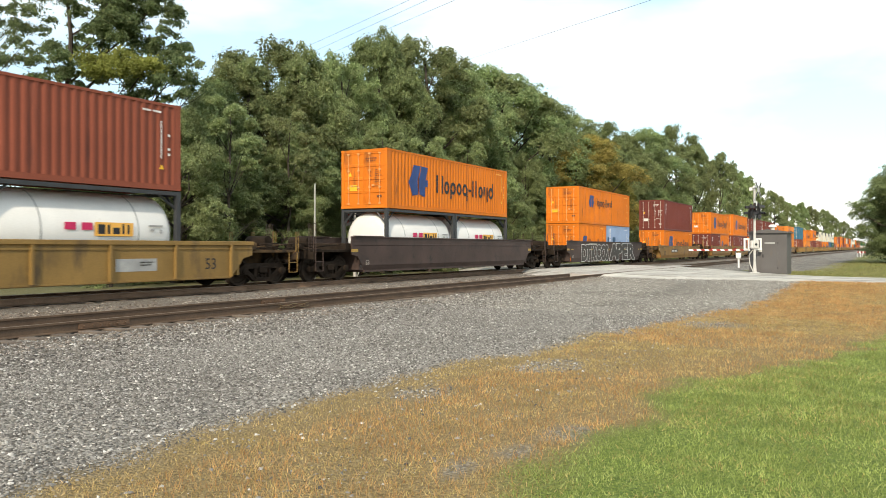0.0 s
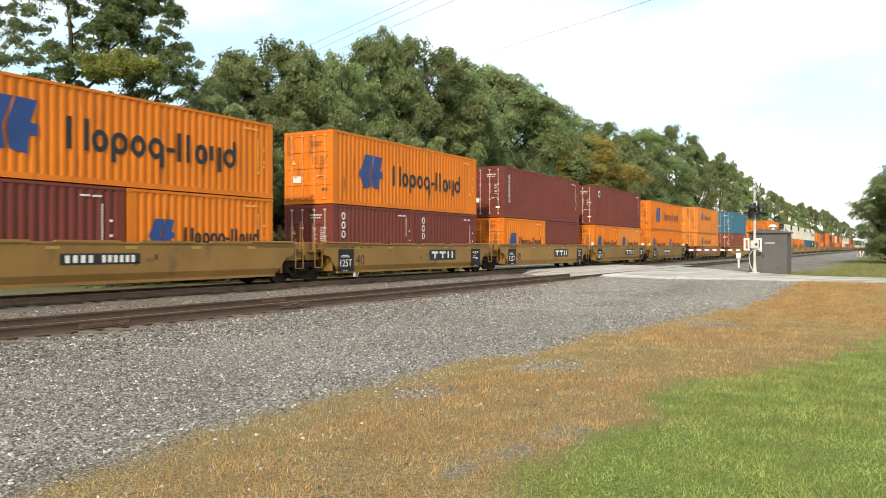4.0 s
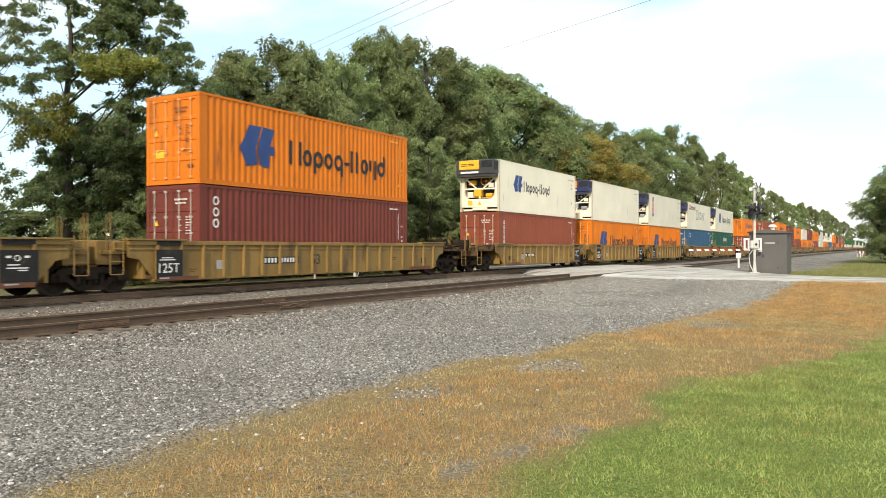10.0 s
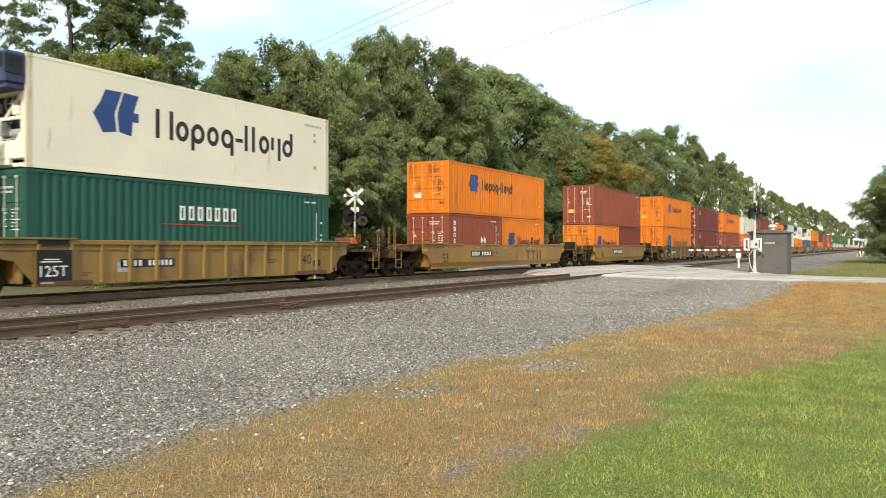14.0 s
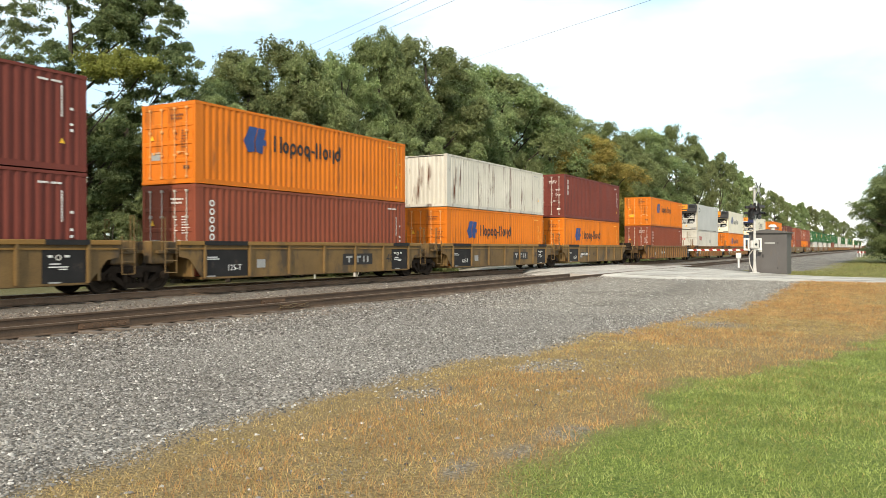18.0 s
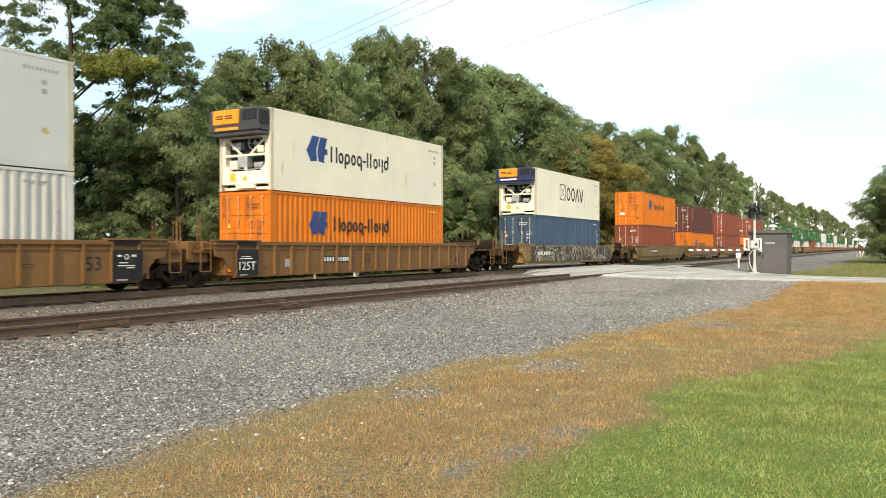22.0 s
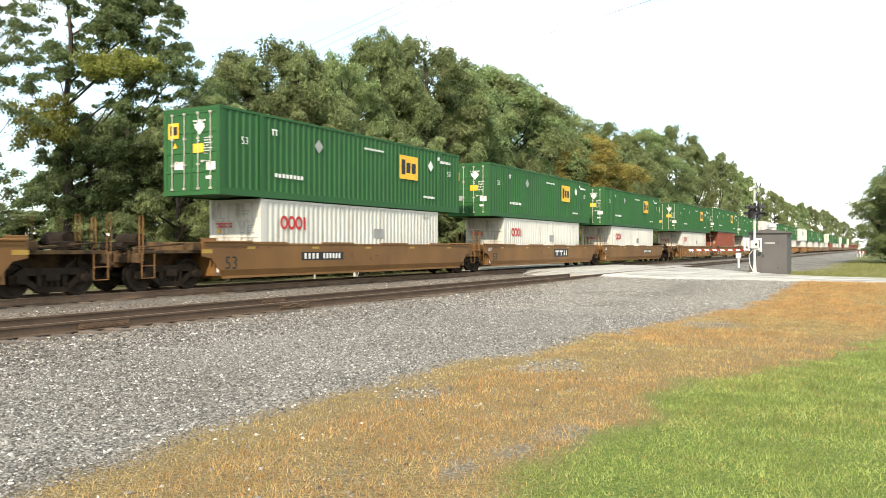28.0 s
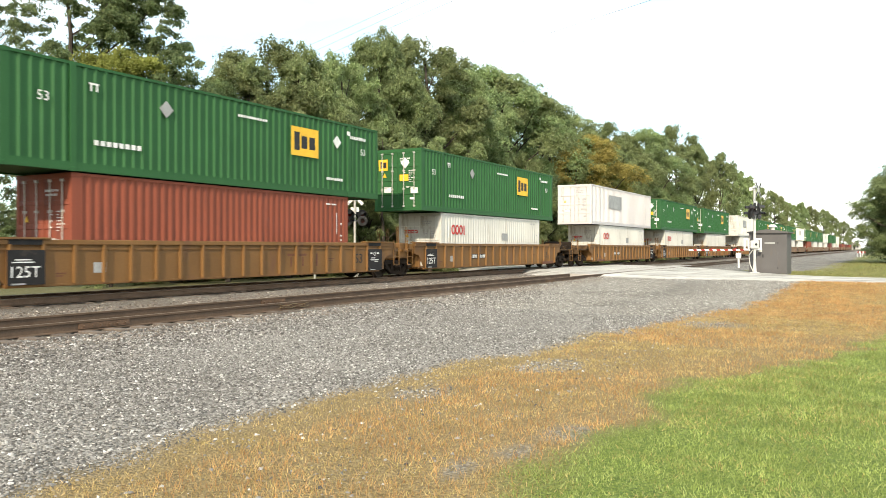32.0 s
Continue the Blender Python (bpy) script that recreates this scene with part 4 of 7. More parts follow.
        hoop_row(box, [(0.80, h * 0.86 - k * 0.33) for k in range(4)], 0.17, 0.14, 0.06, YELLOW, y, "yellow hoops in a column")
    elif deco == "dark_patches":
        bars(box, "painted_name", [r for k in range(4) for r in ring(0.78, 1.06, h * 0.80 - k * 0.40, h * 0.80 - k * 0.40 + 0.29, 0.07)], WHITEINK, y, "white name blocks in a column")
        bars(box, "overpainted_patch", [(0.28, 0.6, h * 0.5, h * 0.66), (1.55, 2.25, h * 0.45, h * 0.66), (3.35, 3.6, h * 0.46, h * 0.56)], PAINT["deepblue"], y, "darker blue overpainted patches")
    elif deco == "stamp":
        bars(box, "stamp", [(0.9, 1.3, h - 0.85, h - 0.4)], WHITEINK, y, "white square stamp")
        bars(box, "stamp_bar", [(0.97, 1.23, h - 0.76, h - 0.50)], INK, y - 0.003)
    elif deco == "red_rings":
        hoop_row(box, [(1.22 + k * 0.4, h * 0.60 + 0.24) for k in range(3)], 0.205, 0.25, 0.10, REDINK, y, "red hoops of a painted name")
        bars(box, "painted_bar", [(2.28, 2.40, h * 0.60, h * 0.60 + 0.46)], REDINK, y)
        x = -0.016
        s = Shape()
        for k in range(4):
            for a, b, c, d in ring(0.15 + k * 0.2, 0.31 + k * 0.2, h * 0.62, h * 0.62 + 0.17, 0.045):
                s.box(x - 0.003, x, 1.02 - b, 1.02 - a, c, d)
        part("painted_name", s, REDINK, box, "red ring-shaped name blocks")
        bars(box, "grey_panel", [(length * 0.56, length * 0.56 + 0.75, h * 0.5, h * 0.5 + 0.4)] if seed % 2 else [(length * 0.7, length * 0.7 + 0.2, h * 0.5, h * 0.5 + 0.2)], GREYINK, y)
    elif deco == "cap":
        bars(box, "painted_name", [r for k in range(7) for r in ring(4.9 + k * 0.36, 5.12 + k * 0.36, h * 0.60, h * 0.60 + 0.44, 0.075)], WHITEINK, y, "white name blocks")
        bars(box, "underline", [(4.2, 7.5, h * 0.55, h * 0.55 + 0.03)], REDINK, y)
    elif deco == "square":
        zc = h * 0.46
        bars(box, "name_panel", [(10.65, 12.2, zc, zc + 1.05)], YELLOW, y, "yellow square name panel")
        bars(box, "name_block", [(10.82, 11.12, zc + 0.2, zc + 0.86)], INK, y - 0.003)
        bars(box, "name_block", [(11.22, 11.54, zc + 0.28, zc + 0.74)], BLUEINK if seed % 2 else INK, y - 0.003)
        bars(box, "name_block", [(11.66, 12.0, zc + 0.28, zc + 0.74)], BLUEINK if seed % 2 else INK, y - 0.003)
        for dx in ((5.05, 13.35) if seed % 3 else (5.05,)):
            part("diamond", Shape().prism([(dx, zc + 0.50), (dx + 0.26, zc + 0.76), (dx, zc + 1.02), (dx - 0.26, zc + 0.76)], "y", y - 0.003, y), WHITEINK if dx > 6 else GREYINK, box)
        for dx in (0.95, 14.9):
            part("length_mark", lettering("53", 0.36), WHITEINK, box, "white number 53", at=(dx, y - 0.002, h * 0.60))
        bars(box, "number_stencil", [(8.0 + k * 0.13, 8.1 + k * 0.13, h * 0.80, h * 0.80 + 0.08) for k in range(11)] + [(14.2 + k * 0.12, 14.29 + k * 0.12, h * 0.80, h * 0.80 + 0.12) for k in range(9)], WHITEINK, y)
        bars(box, "notice_stencil", [(2.6 + k * 0.2, 2.74 + k * 0.2, h * 0.26, h * 0.26 + 0.14) for k in range(8)] + [(12.7 + k * 0.13, 12.8 + k * 0.13, h * 0.2, h * 0.2 + 0.1) for k in range(8)], WHITEINK, y)
        bars(box, "lift_stencil", [(2.45, 2.75, h * 0.82, h * 0.82 + 0.05), (2.48, 2.54, h * 0.76, h * 0.82), (2.66, 2.72, h * 0.76, h * 0.82), (14.0, 14.2, h * 0.84, h * 0.84 + 0.16)], WHITEINK, y)
        x = -0.016
        part("door_panel", Shape().box(x - 0.004, x - 0.001, 0.55, 1.05, h * 0.66, h * 0.66 + 0.52), YELLOW, box, "yellow square name panel")
        part("name_block", Shape().box(x - 0.007, x - 0.004, 0.86, 0.96, h * 0.70, h * 0.70 + 0.32).box(x - 0.007, x - 0.004, 0.62, 0.80, h * 0.70, h * 0.70 + 0.28), INK, box)
        part("door_diamond", Shape().prism([(-0.42, h * 0.68), (-0.18, h * 0.77), (-0.42, h * 0.86), (-0.66, h * 0.77)], "x", x - 0.004, x - 0.001), WHITEINK, box)
        part("door_plate", Shape().box(x - 0.004, x - 0.001, -0.60, -0.12, h * 0.48, h * 0.48 + 0.30), YELLOW, box)
        part("door_plate", Shape().box(x - 0.004, x - 0.001, -1.12, -0.72, h * 0.28, h * 0.28 + 0.26), WHITEINK, box)
    elif deco == "pale_patch":
        bars(box, "grey_panel", [(length * 0.25, length * 0.45, h * 0.45, h * 0.8)], GREYINK, y)
    if deco == "hazard":
        for k in (0, 1):
            part("hazard_diamond", Shape().prism([(3.6 + k * 0.34, 1.1), (3.76 + k * 0.34, 1.3), (3.6 + k * 0.34, 1.5), (3.44 + k * 0.34, 1.3)], "y", y - 0.003, y), WHITEINK, box)
            part("hazard_diamond", Shape().prism([(0.35 + k * 0.4, 0.42), (0.52 + k * 0.4, 0.6), (0.35 + k * 0.4, 0.78), (0.18 + k * 0.4, 0.6)], "x", -0.024, -0.018), WHITEINK, box)
        bars(box, "painted_name", [r for k in range(6) for r in ring(0.50, 0.70, h * 0.78 - k * 0.30, h * 0.78 - k * 0.30 + 0.22, 0.06)], WHITEINK, y, "white name blocks in a column")
    return box


def reefer(colour, deco, gen, h=2.896):
    """A smooth-sided refrigerated container with a generator hung on its near end."""
    BOX_NO[0] += 1
    length, w = 12.192, 2.438
    box = thing("refrigerated_container", f"{PLAIN[colour]} smooth-sided refrigerated container with a clip-on generator at one end", "shipping container", group="containers on the train")
    p = PAINT[colour]
    for sy in (-1, 1):
        def side():
            face = []
            for k in range(1, 10):
                x = k * length / 10
                face += [(x - 0.006, 0.0), (x - 0.005, -0.002), (x + 0.005, -0.002), (x + 0.006, 0.0)]
            s = Shape().prism([(0.15, 0.06), (0.15, 0.0)] + face + [(length - 0.15, 0.0), (length - 0.15, 0.06)], "z", 0.16, h - 0.08)
            return s
        part("side_wall", shared(("smooth_wall", h), side), p, box, at=(0, -w / 2 + 0.012, 0) if sy < 0 else (length, w / 2 - 0.012, 0), turn=(0, 0, 0 if sy < 0 else 180))
        y0 = -w / 2 + 0.004 if sy < 0 else w / 2 - 0.064
        part("bottom_rail", shared(("bottom_rail", length), lambda: Shape()), p, box, at=(0, y0, 0))
        part("top_rail", shared(("top_rail", length), lambda: Shape()), p, box, at=(0, y0, h))
    for x, flip in ((0, False), (length, True)):
        for sy in (-1, 1):
            key = ("corner_post", h, flip, sy)
            part("corner_post", MESHES[key], PAINT["stained"], box, at=(x, sy * w / 2, 0))
    part("roof", shared(("roof", length, w), lambda: Shape()), p, box, at=(0, 0, h))
    part("floor", shared(("box_floor", length, w), lambda: Shape()), p, box)
    part("far_doors", Shape().box(length - 0.06, length - 0.02, -w / 2 + 0.12, w / 2 - 0.12, 0.1, h - 0.1), p, box)
    y = -w / 2 + 0.011
    # machinery end
    part("machinery_back", shared(("machinery_back", h), lambda: Shape().box(0.30, 0.42, -w / 2 + 0.1, w / 2 - 0.1, 0.15, h - 0.1)), DARKHOLE, box)
    part("lower_panel", shared(("lower_panel",), lambda: Shape().box(0.02, 0.3, -w / 2 + 0.12, w / 2 - 0.12, 0.24, 0.72, 0.02).box(0.02, 0.12, -0.45, 0.45, 0.1, 0.24)), p, box)
    part("cross_panel", shared(("cross_panel",), lambda: Shape().box(0.04, 0.3, -w / 2 + 0.14, w / 2 - 0.14, 1.90, 2.02, 0.02)), p, box)
    for sy in (-1, 1):
        part("end_post", shared(("end_post", sy), lambda: Shape().box(0.02, 0.28, min(sy * 0.95, sy * 1.1), max(sy * 0.95, sy * 1.1), 0.7, 1.95, 0.02).prism([(sy * 0.96, 0.70), (sy * 0.70, 0.70), (sy * 0.96, 0.96)], "x", 0.03, 0.2).prism([(sy * 0.96, 1.95), (sy * 0.70, 1.95), (sy * 0.96, 1.70)], "x", 0.03, 0.2)), p, box)
    part("control_box", Shape().box(0.03, 0.3, -0.1, 0.35, 0.86, 1.25, 0.02), MACHINE if gen != "yellow" else GENYELLOW, box)
    part("compressor", Shape().rod((0.2, -0.35, 0.92), (0.2, -0.75, 0.92), 0.11, 12).bend([(0.16, -0.9, 1.2), (0.16, -0.8, 0.8), (0.16, -0.2, 0.78), (0.16, 0.6, 0.82), (0.16, 0.85, 1.2)], 0.02, 5), MACHINE if gen != "yellow" else GENYELLOW, box)
    part("fan_housing", shared(("fan_housing",), lambda: Shape().bend([(0.2, -0.3 + 0.30 * math.cos(k * 0.393), 1.72 + 0.24 * math.sin(k * 0.393)) for k in range(17)], 0.022, 5).rod((0.2, -0.3, 1.72), (0.3, -0.3, 1.72), 0.07, 10).bend([(0.22, -0.6, 1.72), (0.22, 0.0, 1.72)], 0.012, 4).bend([(0.22, -0.3, 1.48), (0.22, -0.3, 1.96)], 0.012, 4)), MACHINE if gen != "yellow" else GENYELLOW, box)
    part("machine_frame", shared(("machine_frame",), lambda: Shape().box(0.04, 0.12, -0.95, 0.95, 1.24, 1.33, 0.01).box(0.04, 0.12, -0.04, 0.05, 0.74, 1.24, 0.01).rod((0.08, -0.9, 1.86), (0.08, -0.2, 1.3), 0.045, 6).rod((0.08, 0.9, 1.86), (0.08, 0.2, 1.3), 0.045, 6)
         .box(0.06, 0.2, 0.42, 0.78, 0.8, 1.12, 0.02).box(0.05, 0.16, -0.85, -0.55, 1.36, 1.6, 0.02)), p, box, "pale frame and boxes of the cooling machinery")
    part("motor", shared(("motor",), lambda: Shape().box(0.12, 0.3, 0.3, 0.72, 1.5, 1.78, 0.03)), MACHINE if gen != "yellow" else GENYELLOW, box)
    part("caution_sign", Shape().prism([(-0.12, 0.38), (0.12, 0.38), (0.0, 0.60)], "x", 0.012, 0.018), YELLOW, box, "yellow caution triangle")
    part("data_plate", Shape().box(0.012, 0.018, 0.45, 0.72, 0.36, 0.64), YELLOW, box)
    body, cover = {"orange": (NAVY, GENORANGE), "yellow": (CHARCOAL, GENYELLOW), "grey": (CHARCOAL, GENORANGE)}[gen]
    g = part("generator", Shape().box(-0.52, 0.06, -w / 2 + 0.03, w / 2 - 0.03, h - 0.86, h - 0.03, 0.06).box(-0.46, 0.0, -w / 2 + 0.06, w / 2 - 0.06, h - 0.95, h - 0.86), body, box, "clip-on generator in a dark housing")
    part("generator_cover", Shape().box(-0.56, -0.50, -0.25, 0.98, h - 0.58, h - 0.06, 0.03), cover, g, "bright generator cover")
    part("cover_grille", shared(("cover_grille", h), lambda: Shape().box(-0.567, -0.56, 0.05, 0.4, h - 0.30, h - 0.26).box(-0.567, -0.56, 0.05, 0.4, h - 0.38, h - 0.34).box(-0.567, -0.56, 0.5, 0.85, h - 0.30, h - 0.26).box(-0.567, -0.56, 0.5, 0.85, h - 0.38, h - 0.34)), DARKHOLE, g)
    part("radiator", Shape().box(-0.55, -0.51, -1.05, -0.42, h - 0.46, h - 0.1), DARKHOLE, g)
    part("exhaust_box", Shape().box(-0.54, -0.1, -w / 2 + 0.0, -w / 2 + 0.05, h - 0.6, h - 0.15), DARKHOLE, g)
    part("name_bar", Shape().box(-0.535, -0.52, -0.2, 0.9, h - 0.78, h - 0.68), cover if gen == "grey" else WHITEINK, g)
    x = length - 0.9
    bars(box, "number_stencil", [(x - 0.5 + k * 0.11, x - 0.43 + k * 0.11, h - 0.42, h - 0.33) for k in range(9)] + [(x, x + 0.14, z, z + 0.12) for z in (h * 0.66, h * 0.74, h * 0.32)], GREYINK, y)
    part("caution_sign", Shape().prism([(x, 0.9), (x + 0.22, 0.9), (x + 0.11, 1.1)], "y", y - 0.003, y), YELLOW, box)
    if deco == "name_big":
        pennant_logo(box, 1.95, 1.2, 1.25, 0.98, y, BLUEINK)
        painted_name(box, 3.4, 1.28, 0.62, 4.1, INK, y)
    elif deco == "name_large":
        pennant_logo(box, 1.9, 1.15, 1.5, 1.2, y, BLUEINK)
        painted_name(box, 4.0, 1.22, 0.86, 6.2, INK, y)
    elif deco in ("crossed", "crossed_grey"):
        square_cross(box, 4.1, 1.12, 1.05, y, BROWNINK)
        ink = INK if deco == "crossed" else GREYINK
        hoop_row(box, [(5.70 + k * 0.86, 1.58) for k in range(2)], 0.36, 0.46, 0.15, ink, y, "dark hoops of a painted name")
        for k, up in enumerate((1, -1)):
            q = lambda v: 1.58 + up * v
            line = [(7.0 + k * 0.82, q(-0.46)), (7.16 + k * 0.82, q(-0.46)), (7.41 + k * 0.82, q(0.22)), (7.66 + k * 0.82, q(-0.46)), (7.82 + k * 0.82, q(-0.46)), (7.49 + k * 0.82, q(0.46)), (7.33 + k * 0.82, q(0.46))]
            part("painted_wedge", Shape().prism(line, "y", y - 0.003, y), ink, box, "dark wedge of a painted name")
        if deco == "crossed_grey":
            hoop_row(box, [(0.80 + k * 0.46, 2.36) for k in range(2)], 0.20, 0.25, 0.10, DARKRED, y, "dark red hoops of a painted name")
            hoop_row(box, [(1.72 + k * 0.46, 2.31) for k in range(5)], 0.20, 0.20, 0.10, INK, y, "black hoops of a painted name")
    elif deco == "column":
        bars(box, "name_panel", [(1.15, 1.6, 0.85, 2.62)], REDINK, y, "red upright name panel")
        bars(box, "name_panel_end", [(1.15, 1.6, 2.38, 2.62), (1.15, 1.6, 0.85, 1.05)], BLUEINK, y - 0.003)
        bars(box, "name_block", [r for k in range(3) for r in ring(1.25, 1.5, 1.2 + k * 0.38, 1.48 + k * 0.38, 0.07)], WHITEINK, y - 0.003)
    elif deco == "stamp":
        bars(box, "stamp", [(1.0, 1.5, 2.0, 2.5)], INK, y, "small black and white stamp")
        bars(box, "stamp_bar", [(1.12, 1.38, 2.12, 2.38)], WHITEINK, y - 0.003)
    return box


def tank_box(h=2.591):
    """A white tank in an open dark frame, twenty feet long."""
    BOX_NO[0] += 1
    length, w = 6.058, 2.438
    box = thing("tank_container", "white cylindrical tank container in a dark grey steel frame", "tank container", group="containers on the train")
    r = 1.16
    prof = [(0.19, 0.55), (0.20, 0.86), (0.25, 1.03), (0.36, 1.12), (0.52, r), (length - 0.52, r), (length - 0.36, 1.12), (length - 0.25, 1.03), (length - 0.20, 0.86), (length - 0.19, 0.55)]
    def shell():
        s = Shape().lathe(prof, "x", 36)
        s.smooth = True
        return s.shifted(0, 0, h / 2 + 0.02)
    part("tank_shell", shared(("tank_shell",), shell), TANKSHELL, box)
    for x in (1.55, length - 1.5):
        part("cladding_band", shared(("cladding_band",), lambda: Shape().lathe([(-0.02, r + 0.006), (0.02, r + 0.006)], "x", 36).shifted(0, 0, h / 2 + 0.02)), GREYINK, box, at=(x, 0, 0))
    for x in (0, length):
        for sy in (-1, 1):
            part("frame_post", shared(("frame_post", h, x > 0), lambda: Shape().box(-0.15 if x else 0, 0 if x else 0.15, -0.07, 0.07, 0, h, 0.01)), TANKFRAME, box, at=(x, sy * (w / 2 - 0.075), 0))
        for z in (0.02, h - 0.13):
            part("end_beam", shared(("tank_beam", x > 0), lambda: Shape().box(-0.11 if x else 0, 0 if x else 0.11, -w / 2 + 0.14, w / 2 - 0.14, 0, 0.11)), TANKFRAME, box, at=(x, 0, z))
        d = -1 if x else 1
        for sy in (-1, 1):
            part("corner_brace", Shape().rod((x + d * 0.06, sy * 1.08, h - 0.6), (x + d * 0.06, sy * 0.62, h - 0.1), 0.04, 6).rod((x + d * 0.08, sy * 1.12, h - 0.55), (x + d * 0.75, sy * 1.08, h - 0.1), 0.035, 6), TANKFRAME, box)
    for sy in (-1, 1):
        part("top_beam", shared(("tank_top",), lambda: Shape().box(0.15, length - 0.15, -0.05, 0.05, -0.12, -0.01)), TANKFRAME, box, at=(0, sy * (w / 2 - 0.06), h))
        part("bottom_beam", shared(("tank_bottom",), lambda: Shape().box(0.15, length - 0.15, -0.05, 0.05, 0.02, 0.16)), TANKFRAME, box, at=(0, sy * (w / 2 - 0.06), 0))
    zc = h / 2 + 0.06
    part("name_panel", Shape().box(3.1, 4.35, -r - 0.028, -r - 0.02, zc - 0.14, zc + 0.24), AMBER, box, "amber name panel")
    tagged(part("name_block", Shape().box(3.2, 3.42, -r - 0.032, -r - 0.028, zc - 0.08, zc + 0.18).box(3.5, 3.58, -r - 0.032, -r - 0.028, zc - 0.08, zc + 0.18).box(3.68, 3.9, -r - 0.032, -r - 0.028, zc - 0.08, zc + 0.1)
         .box(3.98, 4.05, -r - 0.032, -r - 0.028, zc - 0.08, zc + 0.2).box(4.15, 4.22, -r - 0.032, -r - 0.028, zc - 0.08, zc + 0.18), INK, box), kind="stuff")
    for ex in (2.2, 2.7):
        part("emblem", shared(("tank_emblem",), lambda: Shape().box(0, 0.33, -r - 0.028, -r - 0.02, zc + 0.02, zc + 0.22)), MAGENTA, box, "magenta emblem", at=(ex, 0, 0))
    bars(box, "data_stencil", [(4.9, 5.4, h / 2 + 0.2, h / 2 + 0.26), (4.95, 5.1, h / 2 + 0.08, h / 2 + 0.14), (5.3, 5.38, h / 2 + 0.02, h / 2 + 0.14)], GREYINK, -r - 0.02, proud=0.008)
    return box


# ---- well cars: local x from the middle of the unit, z from the rail tops ----
WHEEL_R = 0.4826
WHEELSETS = []
MOVING = []


def side_frame():
    """The cast side of a truck, with its arched top, open windows and journal ends."""
    s = Shape()
    s.prism([(-1.18, 0.38), (-0.70, 0.38), (-0.70, 0.60), (-1.18, 0.60)], "y", -0.09, 0.09)
    s.prism([(0.70, 0.38), (1.18, 0.38), (1.18, 0.60), (0.70, 0.60)], "y", -0.09, 0.09)
    s.prism([(-1.10, 0.58), (1.10, 0.58), (0.85, 0.76), (-0.85, 0.76)], "y", -0.08, 0.08)
    s.prism([(-0.78, 0.42), (-0.40, 0.14), (-0.32, 0.26), (-0.70, 0.52)], "y", -0.08, 0.08)
    s.prism([(0.32, 0.26), (0.40, 0.14), (0.78, 0.42), (0.70, 0.52)], "y", -0.08, 0.08)
    s.prism([(-0.42, 0.13), (0.42, 0.13), (0.36, 0.27), (-0.36, 0.27)], "y", -0.10, 0.10)
    s.box(-0.42, -0.30, -0.08, 0.08, 0.25, 0.6).box(0.30, 0.42, -0.08, 0.08, 0.25, 0.6)
    return s


def spring_pack():
    s = Shape()
    for x in (-0.18, 0.0, 0.18):
        for k in range(4):
            s.rod((x, 0, 0.28 + k * 0.065), (x, 0, 0.32 + k * 0.065), 0.075, 10)
        s.rod((x, 0, 0.27), (x, 0, 0.56), 0.055, 8)
    return s


def wheelset_shape():
    r = WHEEL_R
    s = Shape().rod((0, -1.08, 0), (0, 1.08, 0), 0.08, 10)
    for sy in (-1, 1):
        prof = [(0.66, 0.10), (0.66, r - 0.09), (0.672, r + 0.025), (0.70, r + 0.02), (0.712, r), (0.815, r - 0.004), (0.818, r - 0.085), (0.775, r - 0.11), (0.765, 0.20), (0.83, 0.15), (0.83, 0.09)]
        s.lathe([(sy * t, q) for t, q in prof], "y", 28)
    return s


def add_truck(car, x):
    t = part("truck", shared(("truck",), lambda: Shape().box(-0.2, 0.2, -1.12, 1.12, 0.42, 0.66, 0.02).rod((0, 0, 0.6), (0, 0, 0.9), 0.3, 14)
                             .box(-0.75, 0.75, -0.06, 0.06, 0.4, 0.46)), UNDER, car, at=(x, 0, 0))
    for sy in (-1, 1):
        part("side_frame", shared(("side_frame",), side_frame), UNDER, t, at=(0, sy * 1.0, 0))
        tagged(part("spring_pack", shared(("spring_pack",), spring_pack), UNDER, t, at=(0, sy * 1.0, 0)), kind="stuff")
    for dx in (-0.915, 0.915):
        w = part("wheelset", shared(("wheelset",), wheelset_shape), WHEELSTEEL, t)
        w.matrix_parent_inverse = Matrix.Translation((dx, 0, WHEEL_R))
        WHEELSETS.append(w)
        for sy in (-1,):
            part("bearing_cap", shared(("bearing_cap", sy), lambda: Shape().rod((0, sy * 1.08, 0), (0, sy * 1.17, 0), 0.11, 12).rod((0, sy * 1.17, 0), (0, sy * 1.19, 0), 0.06, 8)), UNDER, t, at=(dx, 0, WHEEL_R))
    return t


def side_plate(hw):
    o = [(-hw + 0.62, 0.34), (hw - 0.62, 0.34), (hw - 0.30, 0.66), (hw - 0.05, 0.95), (hw + 0.35, 1.03), (hw + 0.35, 1.39), (-hw - 0.35, 1.39), (-hw - 0.35, 1.03),
         (-hw + 0.05, 0.95), (-hw + 0.30, 0.66)]
    return Shape().prism(o, "y", -0.02, 0.02).box(-hw + 0.65, hw - 0.65, -0.05, 0.05, 0.32, 0.37)


def creased_plate(hw):
    """The side of a smooth car: flat above, folded inwards along a crease above its lower edge."""
    zc, inset = 0.58, 0.085
    upper = [(-hw + 0.38, zc), (hw - 0.38, zc), (hw - 0.30, 0.66), (hw - 0.05, 0.95), (hw + 0.35, 1.03), (hw + 0.35, 1.39), (-hw - 0.35, 1.39), (-hw - 0.35, 1.03), (-hw + 0.05, 0.95), (-hw + 0.30, 0.66)]
    s = Shape().prism(upper, "y", -0.02, 0.02)
